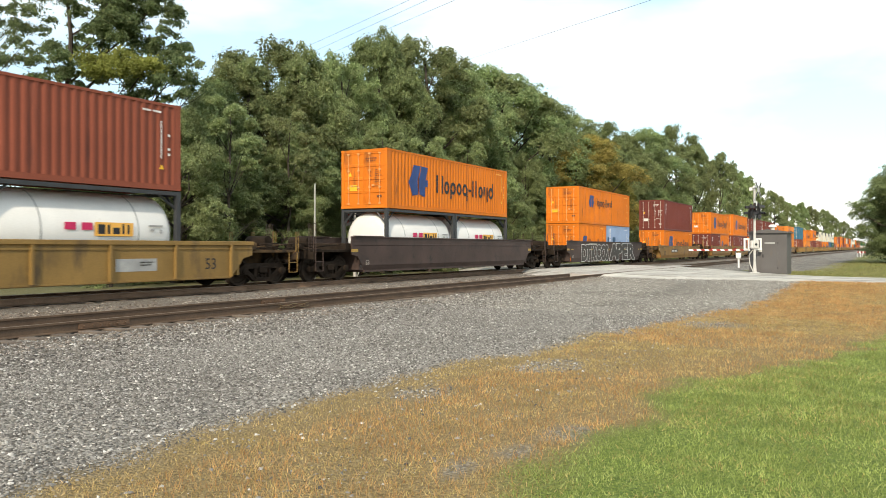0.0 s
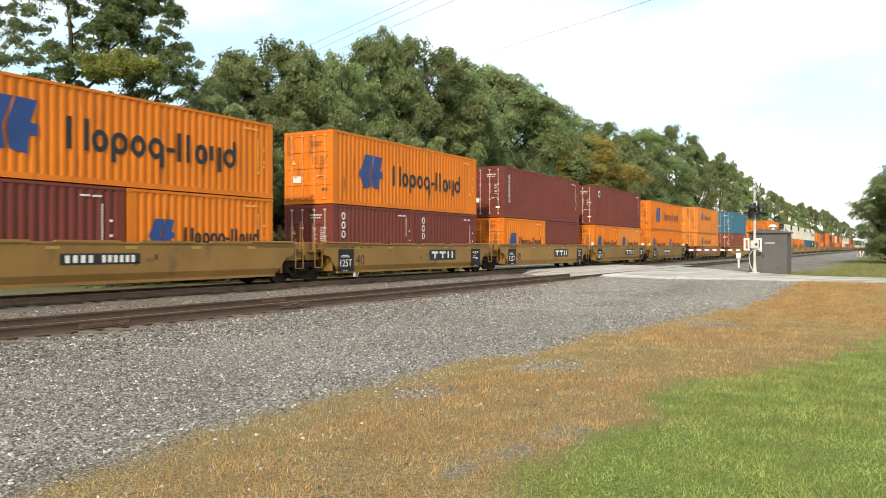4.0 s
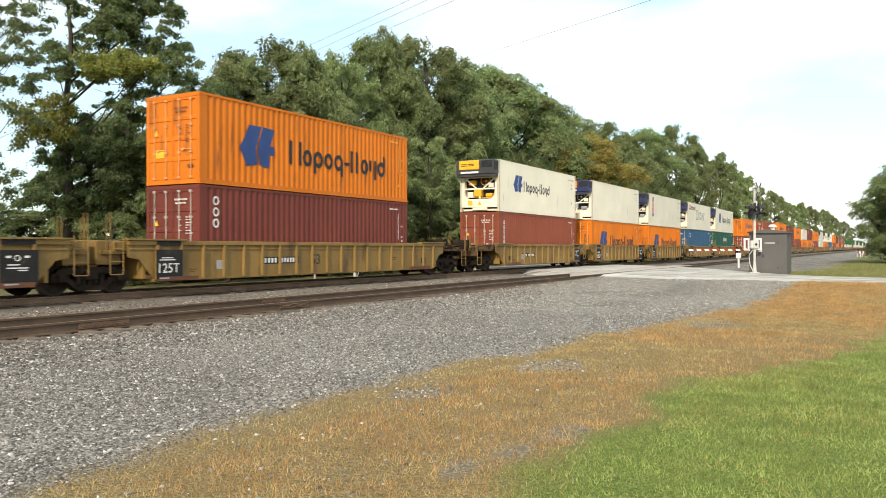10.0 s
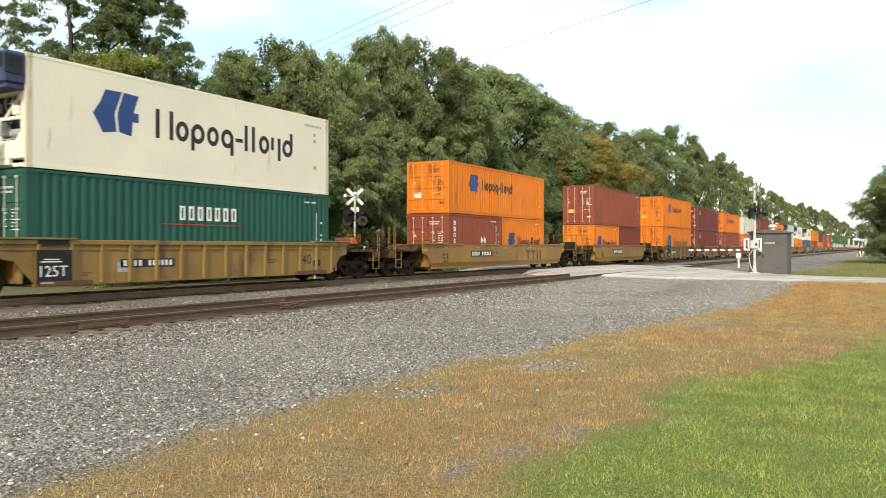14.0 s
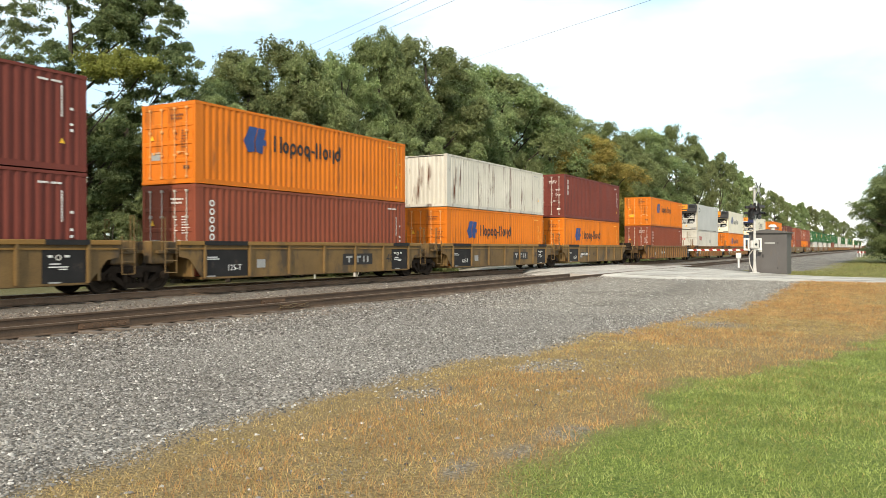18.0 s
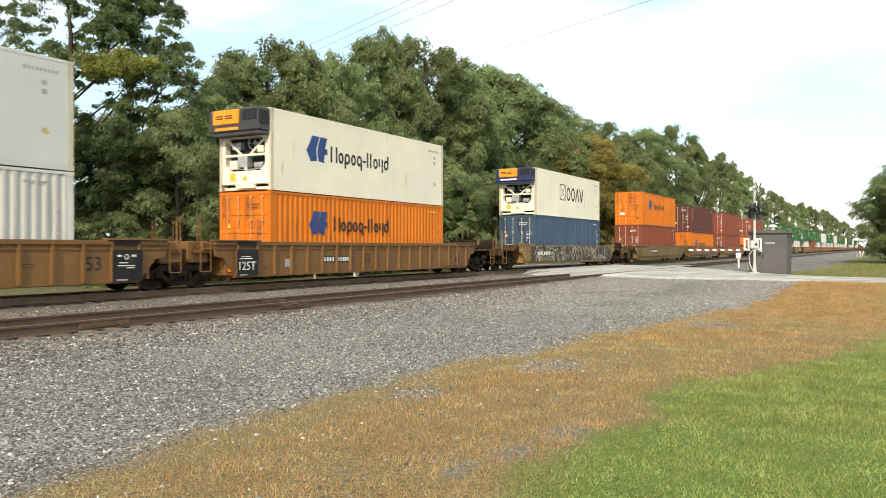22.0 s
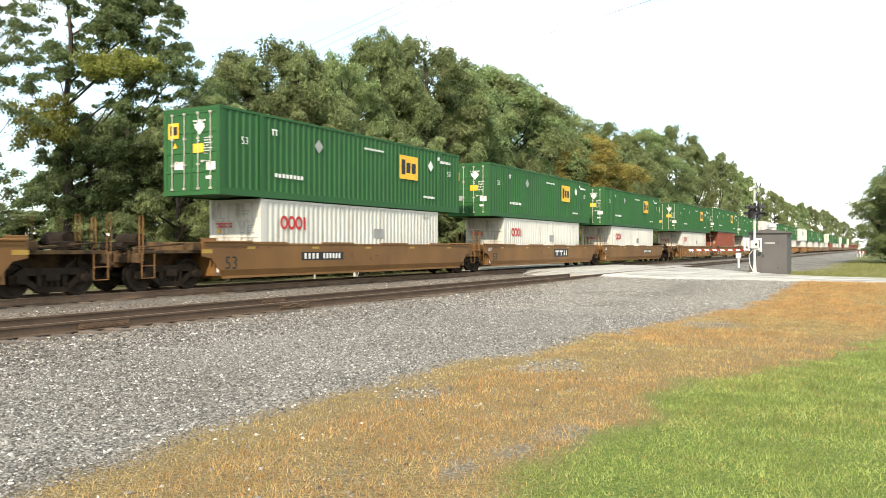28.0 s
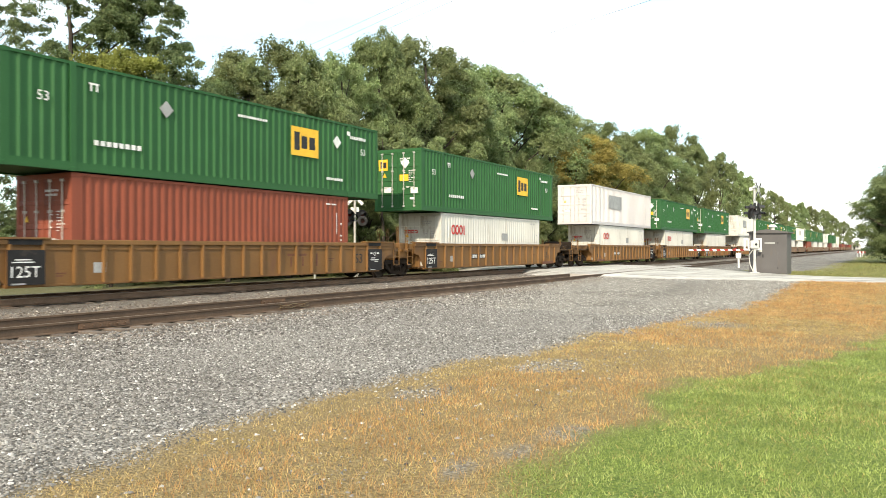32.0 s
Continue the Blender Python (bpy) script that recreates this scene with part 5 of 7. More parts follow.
    low = [(-hw + 0.62, 0.34), (hw - 0.62, 0.34), (hw - 0.38, zc), (-hw + 0.38, zc)]
    s.add([(x, (-0.02 if z == zc else -0.02 + inset), z) for x, z in low] + [(x, (0.02 if z == zc else 0.02 + inset), z) for x, z in low],
          [(0, 1, 2, 3), (7, 6, 5, 4), (0, 4, 5, 1), (1, 5, 6, 2), (2, 6, 7, 3), (3, 7, 4, 0)])
    return s.box(-hw + 0.65, hw - 0.65, inset - 0.06, inset + 0.05, 0.32, 0.36)


def ladder(h0, h1, w=0.42):
    s = Shape().rod((0, 0, h0), (0, 0, h1), 0.016, 5).rod((w, 0, h0), (w, 0, h1), 0.016, 5)
    n = max(2, round((h1 - h0) / 0.36))
    for k in range(n):
        z = h0 + (h1 - h0) * k / n
        s.rod((0, 0, z), (w, 0, z), 0.014, 5)
    return s


def strokes(seed, x0, x1, z0, z1, n, t):
    """Painted scrawl: thick bent strokes as flat ribbons."""
    rng, s = random.Random(seed), Shape()
    for k in range(n):
        x, z, a = x0 + (x1 - x0) * (k + rng.random()) / n, rng.uniform(z0, z1), rng.uniform(0, 6.28)
        pts = [(x, z)]
        for _ in range(7):
            a += rng.uniform(-0.9, 0.9)
            x, z = x + 0.16 * math.cos(a), z + 0.16 * math.sin(a)
            if not z0 < z < z1:
                a = -a
                z = min(max(z, z0), z1)
            pts.append((min(max(x, x0), x1), z))
        w = t * rng.uniform(0.5, 1.3)
        y = -0.001 * k / n
        for (ax, az), (bx, bz) in zip(pts, pts[1:]):
            dx, dz = bx - ax, bz - az
            ln = math.hypot(dx, dz) or 1
            nx, nz = -dz / ln * w / 2, dx / ln * w / 2
            s.prism([(ax + nx, az + nz), (ax - nx, az - nz), (bx - nx, bz - nz), (bx + nx, bz + nz)], "y", y - 0.004, y)
    return s


# what is painted on the sides, car by car: N a number panel, P a panel with a block mark, B a bare block mark
SMOOTH_MARKS = {3: "NB", 4: "N", 5: "P", 6: "P", 7: "P", 8: "N", 9: "NB", 18: "NB", 19: "N", 29: "N", 30: "B", 31: "N", 32: "NP", 33: "N", 34: "P", 35: "R"}
RIB_MARKS = {10: "N", 11: "B", 14: "B", 15: "B", 16: "B", 21: "P", 22: "P", 23: "P", 26: "B", 37: "B", 40: "B"}
STYLES = {
    # paint, paint of the ends, spacing of ribs, words for the label
    "ribbed": (OCHRE, BLACKPAINT, 0.87, "ochre ribbed-sided"),
    "rusty_ribbed": (RUSTTAN, BLACKPAINT, 0.87, "rust-stained ochre ribbed-sided"),
    "wide_ribbed": (OCHRE, None, 2.05, "ochre wide-ribbed"),
    "big_rib": (DULLOCHRE, BLACKPAINT, 1.9, "dirty ochre rib-sided"),
    "smooth": (TAN, None, 0, "tan smooth-sided"),
    "smooth_dark_end": (TAN, BLACKPAINT, 0, "tan smooth-sided"),
    "olive": (OLIVE, None, 0, "dull olive-tan smooth-sided"),
    "rust_smooth": (RUSTTAN, BLACKPAINT, 0, "rust-tan smooth-sided"),
    "brown": (BROWN, None, 0, "dark brown smooth-sided"),
    "brown_scrawl": (BROWN, None, 0, "dark brown graffiti-covered"),
    "scrawl": (OCHRE, None, 0, "ochre graffiti-covered"),
}


def well_car(pitch, style, a, b, seed):
    """One unit of a well car; a and b: whether its near and far end carries a coupler rather than a shared truck."""
    paint, ends, rib, words = STYLES[style]
    long = pitch > 17
    grime = UNDER if style.startswith("brown") else ENDGRIME
    hp, hw = pitch / 2, (8.6 if long else 6.6)
    car = thing("well_car", f"{words} railway well car carrying stacked containers", "railway car", group="cars of the train")
    for sy in (-1, 1):
        creased = not rib and sy < 0
        side = part("side_wall", shared(("car_side", hw, creased), lambda: creased_plate(hw) if creased else side_plate(hw)), paint, car, at=(0, sy * 1.42, 0))
        chord = (lambda: Shape().box(-hw - 0.35, hw + 0.35, -0.09, 0.09, 1.37, 1.50, 0.012).box(-hw - 0.3, hw + 0.3, -0.05, 0.05, 1.24, 1.29)) if rib else \
                (lambda: Shape().box(-hw - 0.1, hw + 0.1, -0.035, 0.05, 1.385, 1.45, 0.01))
        # big_rib chord in brighter tan: sunlight on its top put into the colour
        part("top_chord", shared(("top_chord", hw, bool(rib)), chord), TAN if style == "big_rib" else paint, side)
        if rib and sy < 0:
            n = int((2 * hw - 1.3) / rib)
            for k in range(n + 1):
                x = -hw + 0.65 + (2 * hw - 1.3) * k / n
                part("rib", shared(("rib",), lambda: Shape().prism([(-0.05, 0.0), (0.05, 0.0), (0.035, -0.085), (-0.035, -0.085)], "z", 0.36, 1.38)), paint, side, at=(x, -0.02, 0))
        if style.startswith("brown"):
            part("upper_band", shared(("upper_band", hw), lambda: Shape().prism([(-hw - 0.35, 1.45), (hw + 0.35, 1.45), (hw + 0.35, 1.72), (-hw - 0.35, 1.72)], "y", -0.022, 0.022)
                 .box(-hw - 0.36, hw + 0.36, -0.06, 0.03, 1.69, 1.75, 0.01).box(-hw - 0.2, -hw + 1.8, -0.12, 0.03, 1.75, 1.78).box(hw - 1.8, hw + 0.2, -0.12, 0.03, 1.75, 1.78)), paint, side)
    part("well_floor", shared(("well_floor", hw), lambda: Shape().box(-hw + 0.6, hw - 0.6, -1.4, 1.4, 0.30, 0.38)), paint, car)
    for sx in (-1, 1):
        part("bulkhead", shared(("bulkhead", hw, sx), lambda: Shape().box(min(sx * (hw - 0.3), sx * (hw - 0.2)), max(sx * (hw - 0.3), sx * (hw - 0.2)), -1.38, 1.38, 0.4, 1.36)), paint, car)
        coupled = a if sx < 0 else b
        if not rib and not style.startswith("brown"):
            part("end_lip", shared(("end_lip",), lambda: Shape().box(-1.05, 1.05, -0.10, 0.06, 1.45, 1.52, 0.02).prism([(-1.0, 1.36), (1.0, 1.36), (1.05, 1.46), (-1.05, 1.46)], "y", -0.045, -0.02)), paint, car, at=(sx * (hw - 0.75), -1.42, 0))
        if rib and rib < 1:
            e0, e1 = sorted((sx * (hw - 1.7), sx * (hw + 0.40)))
            part("end_platform", shared(("end_platform", hw, sx), lambda: Shape().box(e0, e1, -1.56, -1.28, 1.50, 1.55, 0.008).box(e0 + 0.3, e0 + 0.36, -1.5, -1.44, 1.36, 1.5).box(e1 - 0.36, e1 - 0.3, -1.5, -1.44, 1.36, 1.5)), paint, car)
        out = hp + (1.50 if coupled else -0.22)
        x0, x1 = sorted((sx * (hw - 0.25), sx * out))
        part("end_deck", shared(("end_deck", hw, out, sx), lambda: Shape().box(x0, x1, -1.30, 1.30, 1.12, 1.22, 0.01).box(x0, x1, -0.4, 0.4, 0.72, 1.12)
             .box(x0 if sx > 0 else x1 - 0.9, x0 + 0.9 if sx > 0 else x1, -1.36, 1.36, 1.2, 1.47, 0.02)), grime if coupled else paint, car)
        if not coupled:
            for sy in (-1, 1):
                part("bearing_arm", shared(("bearing_arm", hp, sx), lambda: Shape().box(*sorted((sx * (hp - 0.9), sx * (hp - 0.12))), -0.2, 0.2, 0.82, 1.5, 0.03)), paint, car, at=(0, sy * 0.95, 0))
            part("end_ladder", shared(("end_ladder",), lambda: ladder(0.55, 1.62)), paint, car, at=(sx * (hp - 0.55) - 0.21, -1.44, 0))
            for dx, yy, up in ((0.0, -1.4, 2.2), (-0.15, -0.5, 2.1)):
                part("crossover_rail", shared(("crossover_rail", up), lambda: Shape().bend([(-0.1, 0, 1.2), (-0.1, 0, up), (0.02, 0, up), (0.02, 0, 1.2)], 0.016)), paint, car, at=(sx * (hp - 0.35) + dx, yy, 0))
        else:
            part("end_sill", shared(("end_sill", out, sx), lambda: Shape().box(*sorted((sx * (out - 0.16), sx * out)), -1.45, 1.45, 0.86, 1.14, 0.015)), grime, car)
            part("coupler", shared(("coupler", out, sx), lambda: Shape().box(*sorted((sx * (out - 0.2), sx * (out + 0.42))), -0.1, 0.1, 0.76, 0.98, 0.03).box(*sorted((sx * (out + 0.25), sx * (out + 0.55))), -0.18, 0.16, 0.72, 1.02, 0.05)), UNDER, car)
            part("air_hose", shared(("air_hose", out, sx), lambda: Shape().bend([(sx * out, -0.35, 0.8), (sx * (out + 0.15), -0.38, 0.5), (sx * (out + 0.4), -0.3, 0.38), (sx * (out + 0.5), -0.2, 0.5)], 0.025)), UNDER, car)
            part("corner_ladder", shared(("corner_ladder",), lambda: ladder(0.42, 1.12, 0.44)), paint, car, at=(sx * (out - 0.34) - 0.22, -1.46, 0))
            for k, yy in enumerate((-1.38, -0.75, 0.75, 1.38)):
                part("hand_rail", shared(("hand_rail", bool(rib)), lambda: Shape().bend([(0, 0, 0.9), (0, 0, 1.86 if rib else 2.2), (0.13, 0, 1.86 if rib else 2.2), (0.13, 0, 0.9)], 0.015)), paint, car, at=(sx * (out - 0.1 - 0.5 * (k % 2)), yy, 0))
            part("brake_rod", shared(("brake_rod",), lambda: Shape().rod((-0.9, 0, 0), (0.9, 0, 0.12), 0.03, 6)), grime, car, at=(sx * (out - 1.1), -1.1, 1.3))
            part("reservoir", shared(("reservoir",), lambda: Shape().rod((0, -0.45, 0), (0, 0.45, 0), 0.2, 14)), REDORANGE if seed in (17, 23) else UNDER, car, at=(sx * (out - 0.75), -0.2, 1.52))
            part("pipe_run", shared(("pipe_run", sx), lambda: Shape().bend([(-1.6, 0, 0.02), (-0.9, -0.05, 0.10), (-0.3, 0, -0.02), (0.5, 0.04, 0.0)], 0.022, 5).bend([(-1.4, 0.1, 0.16), (-0.6, 0.1, 0.22), (0.3, 0.12, 0.16)], 0.016, 5)
                 .rod((-0.4, 0.2, 0.1), (-0.4, 0.55, 0.1), 0.12, 10).box(-1.1, -0.8, 0.05, 0.35, -0.05, 0.22, 0.02)), UNDER, car, at=(sx * (out - 0.3), -1.2, 1.24))
            part("brake_lever", shared(("brake_lever",), lambda: Shape().box(-0.05, 0.05, -0.03, 0.03, -0.35, 0.12).rod((-0.5, 0, -0.28), (0.6, 0, -0.28), 0.02, 5)), UNDER, car, at=(sx * (out - 0.6), -0.9, 1.0))
            if sx < 0:
                part("brake_wheel", shared(("brake_wheel",), lambda: Shape().bend([(0, 0.27 * math.cos(k * 0.5236), 0.27 * math.sin(k * 0.5236)) for k in range(13)], 0.016, 5)
                     .rod((0, -0.26, 0), (0, 0.26, 0), 0.012, 5).rod((0, 0, -0.26), (0, 0, 0.26), 0.012, 5)), UNDER, car, at=(sx * (out - 0.05), 0.8, 1.55))
            if style in ("smooth", "olive", "rust_smooth", "brown", "brown_scrawl", "scrawl", "smooth_dark_end"):
                part("end_flap", shared(("end_flap", sx), lambda: Shape().box(-0.30, 0.30, -0.03, 0.03, 0, 0.24, 0.015)), paint, car, at=(sx * (hw + 0.05), -1.42, 1.36))
            if not rib:
                part("reflector", shared(("end_reflector",), lambda: Shape().box(-0.22, 0.22, -0.006, 0, 0, 0.12)), REFLECT, car, "dusty yellow reflective strip", at=(sx * (hw + 0.15), -1.442, 1.12))
    add_truck(car, hp)
    if a:
        add_truck(car, -hp)
    y = -1.443
    if ends:
        for sx in (-1, 1):
            if style == "big_rib" and sx > 0 and b:
                continue
            if style in ("rust_smooth", "ribbed", "rusty_ribbed") and (a if sx < 0 else b):
                if rib:
                    bars(car, "jacking_pad", [(sx * (hw - 1.9) - 0.85, sx * (hw - 1.9) + 0.85, 0.32, 0.46)], BROWNINK, y - 0.09, "red-brown jacking pad", proud=0.03)
                    bars(car, "code_plate", [(sx * (hw - 1.5) - 0.2, sx * (hw - 1.5) + 0.2, 0.60, 0.84)], INK, y - 0.002, "small black code plate")
                continue
            wide = 1.0 if style == "big_rib" else 0.0
            x0, x1 = (-hw + 0.56, -hw + 1.55 + wide) if sx < 0 else (hw - 1.55 - 0.4 * wide, hw - 0.56)
            deep = y - 0.088 if rib and rib < 1 else y - 0.002
            plate = Shape().box(x0, x1, deep - (0.02 if not rib else 0.006), deep, 0.37, 1.235)
            if rib:
                plate.box(x0 + 0.05, x1 - 0.05, -1.516, -1.508, 1.365, 1.506).box(x0 + 0.05, x1 - 0.05, -1.50, -1.33, 1.5, 1.506)
            if style != "rust_smooth":
                part("end_panel", plate, ends, car, "black stencilled end panel")
            yy = y - (0.097 if rib and rib < 1 else 0.025)
            if style == "rust_smooth":
                if sx < 0:
                    part("truck_mark", lettering("125T", 0.22), WHITEINK, car, "white mark 125T", at=(x0 - 0.5, y - 0.002, 1.14))
                continue
            if sx < 0:
                part("truck_mark", lettering("125-T" if wide else "125T", 0.27 if wide else 0.40), WHITEINK, car, "white mark 125T", at=(x1 - 0.95 if wide else x0 + 0.02, yy, 0.56))
                bars(car, "small_stencil", [(x0 + 0.2, x0 + 0.62, 0.98, 1.01), (x0 + 0.12, x0 + 0.7, 0.92, 0.95)], WHITEINK, yy)
            else:
                bars(car, "small_stencil", [(x0 + 0.15, x0 + 0.28, 1.04, 1.10), (x0 + 0.62, x0 + 0.76, 1.04, 1.10), (x0 + 0.2, x0 + 0.5, 0.86, 0.89), (x0 + 0.16, x0 + 0.72, 0.78, 0.81), (x0 + 0.45, x0 + 0.7, 0.72, 0.75)], WHITEINK, yy)
                part("stencil_ring", shared(("stencil_ring",), lambda: Shape().bend([(0.07 * math.cos(k * 0.785), 0, 0.07 * math.sin(k * 0.785)) for k in range(9)], 0.012, 4)), WHITEINK, car, at=(x0 + 0.44, yy, 1.04))
            if style == "ribbed":
                bars(car, "jacking_pad", [(x0 - 0.6 if sx > 0 else x0 + 0.1, x1 - 0.1 if sx > 0 else x1 + 0.6, 0.32, 0.44)], BROWNINK, y - 0.09, "red-brown jacking pad", proud=0.03)
            bars(car, "reflector", [(x0 + 0.1, x0 + 0.45, 0.38, 0.42)], GREYINK, y - 0.121)
    ink, yy = INK, y - 0.002
    if rib:
        if seed in (0,):
            part("length_mark", lettering("53", 0.5), INK, car, "black number 53", at=(hw - 1.75, yy, 0.62))
            bars(car, "number_panel", [(hw - 5.0, hw - 3.6, 0.62, 0.98)], GREYINK, yy)
        else:
            part("length_mark", lettering("53" if long else "40", 0.54), INK, car, "black capacity number", at=(hw - 2.35 if seed % 3 else -0.9, yy, 0.68))
        marks = RIB_MARKS.get(seed, "N")
        if "B" in marks:
            bars(car, "painted_mark", [(2.2, 2.6, 1.0, 1.08), (2.36, 2.44, 0.62, 0.96), (2.85, 3.25, 1.0, 1.08), (3.01, 3.09, 0.62, 0.96), (3.5, 3.6, 0.62, 1.08), (3.8, 3.9, 0.62, 1.08)], BROWNINK, yy, "faded brown block mark")
        if "N" in marks:
            bars(car, "number_panel", [(-3.5, -1.6, 0.74, 0.98)], INK, yy, "black number panel")
            bars(car, "number_stencil", [(-3.4 + k * 0.17, -3.30 + k * 0.17, 0.78, 0.94) for k in range(4)] + [(-2.55 + k * 0.15, -2.46 + k * 0.15, 0.78, 0.94) for k in range(6)], WHITEINK, yy - 0.003)
        if "P" in marks:
            bars(car, "mark_panel", [(1.2, 3.2, 0.62, 1.06)], GRAFBLACK, yy, "black panel with pale block marks")
            bars(car, "mark_block", [(1.4, 1.8, 0.89, 0.97), (1.55, 1.65, 0.71, 0.89), (1.98, 2.38, 0.89, 0.97), (2.13, 2.23, 0.71, 0.89), (2.55, 2.65, 0.71, 0.97), (2.82, 2.92, 0.71, 0.97)], GREYINK, yy - 0.003)
        if seed == 36:
            part("graffiti", strokes(seed, -1.0, 5.6, 0.55, 1.15, 26, 0.06), PALEINK, car, "pale spray-painted scrawl", at=(0, y - 0.002, 0))
        bars(car, "pale_stencil", [(-hw + 3.0, -hw + 3.4, 0.62, 0.9)], GREYINK, yy)
        bars(car, "small_stencil", [(-hw + 1.9, -hw + 2.2, 0.62, 0.65), (-hw + 1.9, -hw + 2.1, 0.55, 0.58), (hw - 4.2, hw - 3.7, 0.86, 0.89), (hw - 4.2, hw - 3.8, 0.78, 0.81)], BROWNINK, yy)
    else:
        pale = style.startswith("brown")
        part("length_mark", lettering("53" if long else "40", 0.26 if pale else 0.70 if style == "olive" else 0.60), PALEINK if pale else INK, car, "pale capacity number" if pale else "black capacity number", at=(-hw + (0.6 if pale or style in ("rust_smooth", "olive") else 1.72 if ends else 1.5), yy, 0.60))
        if style not in ("brown", "brown_scrawl", "scrawl"):
            marks = SMOOTH_MARKS.get(seed, "N")
            if "N" in marks:
                bars(car, "number_panel", [(-hw + 4.4, -hw + 6.9, 0.84, 1.14)], INK, yy, "black number panel")
                bars(car, "number_stencil", [(-hw + 4.55 + k * 0.23, -hw + 4.68 + k * 0.23, 0.89, 1.09) for k in range(4)] + [(-hw + 5.65 + k * 0.19, -hw + 5.76 + k * 0.19, 0.89, 1.09) for k in range(6)], WHITEINK, yy - 0.003)
            if "R" in marks:
                bars(car, "number_panel", [(2.1, 4.6, 0.84, 1.14)], INK, yy, "black number panel")
                bars(car, "number_stencil", [(2.25 + k * 0.23, 2.38 + k * 0.23, 0.89, 1.09) for k in range(4)] + [(3.35 + k * 0.19, 3.46 + k * 0.19, 0.89, 1.09) for k in range(6)], WHITEINK, yy - 0.003)
            if "P" in marks:
                bars(car, "mark_panel", [(0.9, 3.4, 0.72, 1.20)], INK, yy, "black panel with white block marks")
                bars(car, "mark_block", [(1.12, 1.68, 1.02, 1.12), (1.33, 1.47, 0.80, 1.02), (1.84, 2.40, 1.02, 1.12), (2.05, 2.19, 0.80, 1.02), (2.60, 2.74, 0.80, 1.12), (3.0, 3.14, 0.80, 1.12)], WHITEINK, yy - 0.003)
            if "B" in marks:
                bars(car, "painted_mark", [(2.8, 3.45, 1.02, 1.14), (3.02, 3.2, 0.62, 1.02), (3.55, 4.2, 1.02, 1.14), (3.77, 3.95, 0.62, 1.02), (4.4, 4.58, 0.62, 1.14), (4.85, 5.03, 0.62, 1.14)], BROWNINK, yy, "faded brown block mark")
            for k in range(4):
                lip = (lambda: Shape().prism([(-1.05, 1.43), (1.05, 1.43), (0.95, 1.50), (-0.95, 1.50)], "y", -0.05, 0.05))
                part("side_lip", shared(("side_lip",), lip), paint, car, at=(-hw + 2.6 + (2 * hw - 5.2) * k / 3, -1.425, 0))
            for k in range(5):
                part("reflector", shared(("side_reflector",), lambda: Shape().box(-0.2, 0.2, -0.005, 0, 0, 0.075)), REFLECT, car, "dusty yellow reflective strip", at=(-hw + 1.8 + (2 * hw - 3.6) * k / 4, y, 1.26))
            bars(car, "small_stencil", [(-hw + 0.9 + k * 0.55, -hw + 1.1 + k * 0.55, 1.28, 1.32) for k in range(4)] + [(0.1, 0.2, 0.78, 0.9), (0.5, 1.1 - 0.35, 0.96, 0.98), (0.5, 0.8, 0.90, 0.92), (-hw + 7.4, -hw + 7.52, 0.94, 1.1)], BROWNINK, yy)
        if style == "scrawl":
            edge = [(-hw + 1.0 + 0.5 * (k % 2) + 0.1 * (k % 3), 0.42 + 0.94 * k / 9) for k in range(10)]
            part("graffiti", Shape().prism([(hw - 0.7, 0.42), (hw - 0.4, 0.9), (hw - 0.9, 1.36)] + edge[::-1], "y", -0.003, 0), GRAFGREY, car, "dark grey sprayed ground of a scrawl", at=(0, y - 0.001, 0))
            part("graffiti", strokes(seed, -hw + 1.6, hw - 0.9, 0.46, 1.34, 34, 0.26), GRAFBLACK, car, "black sprayed strokes", at=(0, y - 0.006, 0))
            part("graffiti", strokes(seed + 2, -hw + 1.8, hw - 1, 0.48, 1.34, 30, 0.20), SAND, car, "sand-coloured sprayed strokes", at=(0, y - 0.011, 0))
            part("graffiti", strokes(seed + 1, -hw + 1.8, hw - 1, 0.46, 1.36, 40, 0.05), PALEINK, car, "pale sprayed lines of a scrawl", at=(0, y - 0.016, 0))
            bars(car, "number_stencil", [(-hw + 2.3 + k * 0.2, -hw + 2.44 + k * 0.2, 0.86, 1.06) for k in range(4)] + [(-hw + 3.3 + k * 0.17, -hw + 3.42 + k * 0.17, 0.86, 1.06) for k in range(6)], WHITEINK, y - 0.024)
        if style == "brown_scrawl":
            for word, x, stretch, step in (("DTK", -6.15, 1.06, 1.0), ("COS", -3.05, 1.02, 1.06), ("APER", 0.25, 1.80, 1.52)):
                for i, character in enumerate(word):
                    for swell, mat, dy, what in ((0.125, WHITEINK, 0.001, "white outline of a sprayed letter"), (0.085, GRAFGREY, 0.006, "dark grey sprayed letter")):
                        g = part("graffiti", lettering(character, 1.42 if stretch < 1.5 else 1.58, "graffiti", swell), mat, car, what, at=(x + i * step, y - dy - 0.0005 * (i % 2), 0.44))
                        g.scale = (stretch, 1, 1)
            bars(car, "number_stencil", [(-4.6 + k * 0.2, -4.46 + k * 0.2, 1.47, 1.61) for k in range(9)], PALEINK, y - 0.003)
            for k in range(5):
                part("reflector", shared(("side_reflector",), lambda: Shape().box(-0.2, 0.2, -0.005, 0, 0, 0.075)), REFLECT, car, "dusty yellow reflective strip", at=(-hw + 0.6 + (2 * hw - 1.2) * k / 4, y - 0.008, 1.14))
    if seed in (7, 8):
        for sx in (-1, 1):
            part("cone_light", shared(("cone_light",), lambda: Shape().lathe([(0, 0.16), (0.10, 0.15), (0.22, 0.08), (0.25, 0.02)], "z", 12)), WHITEINK, car, at=(sx * (hw + 0.1), -1.25, 1.46))
    return car


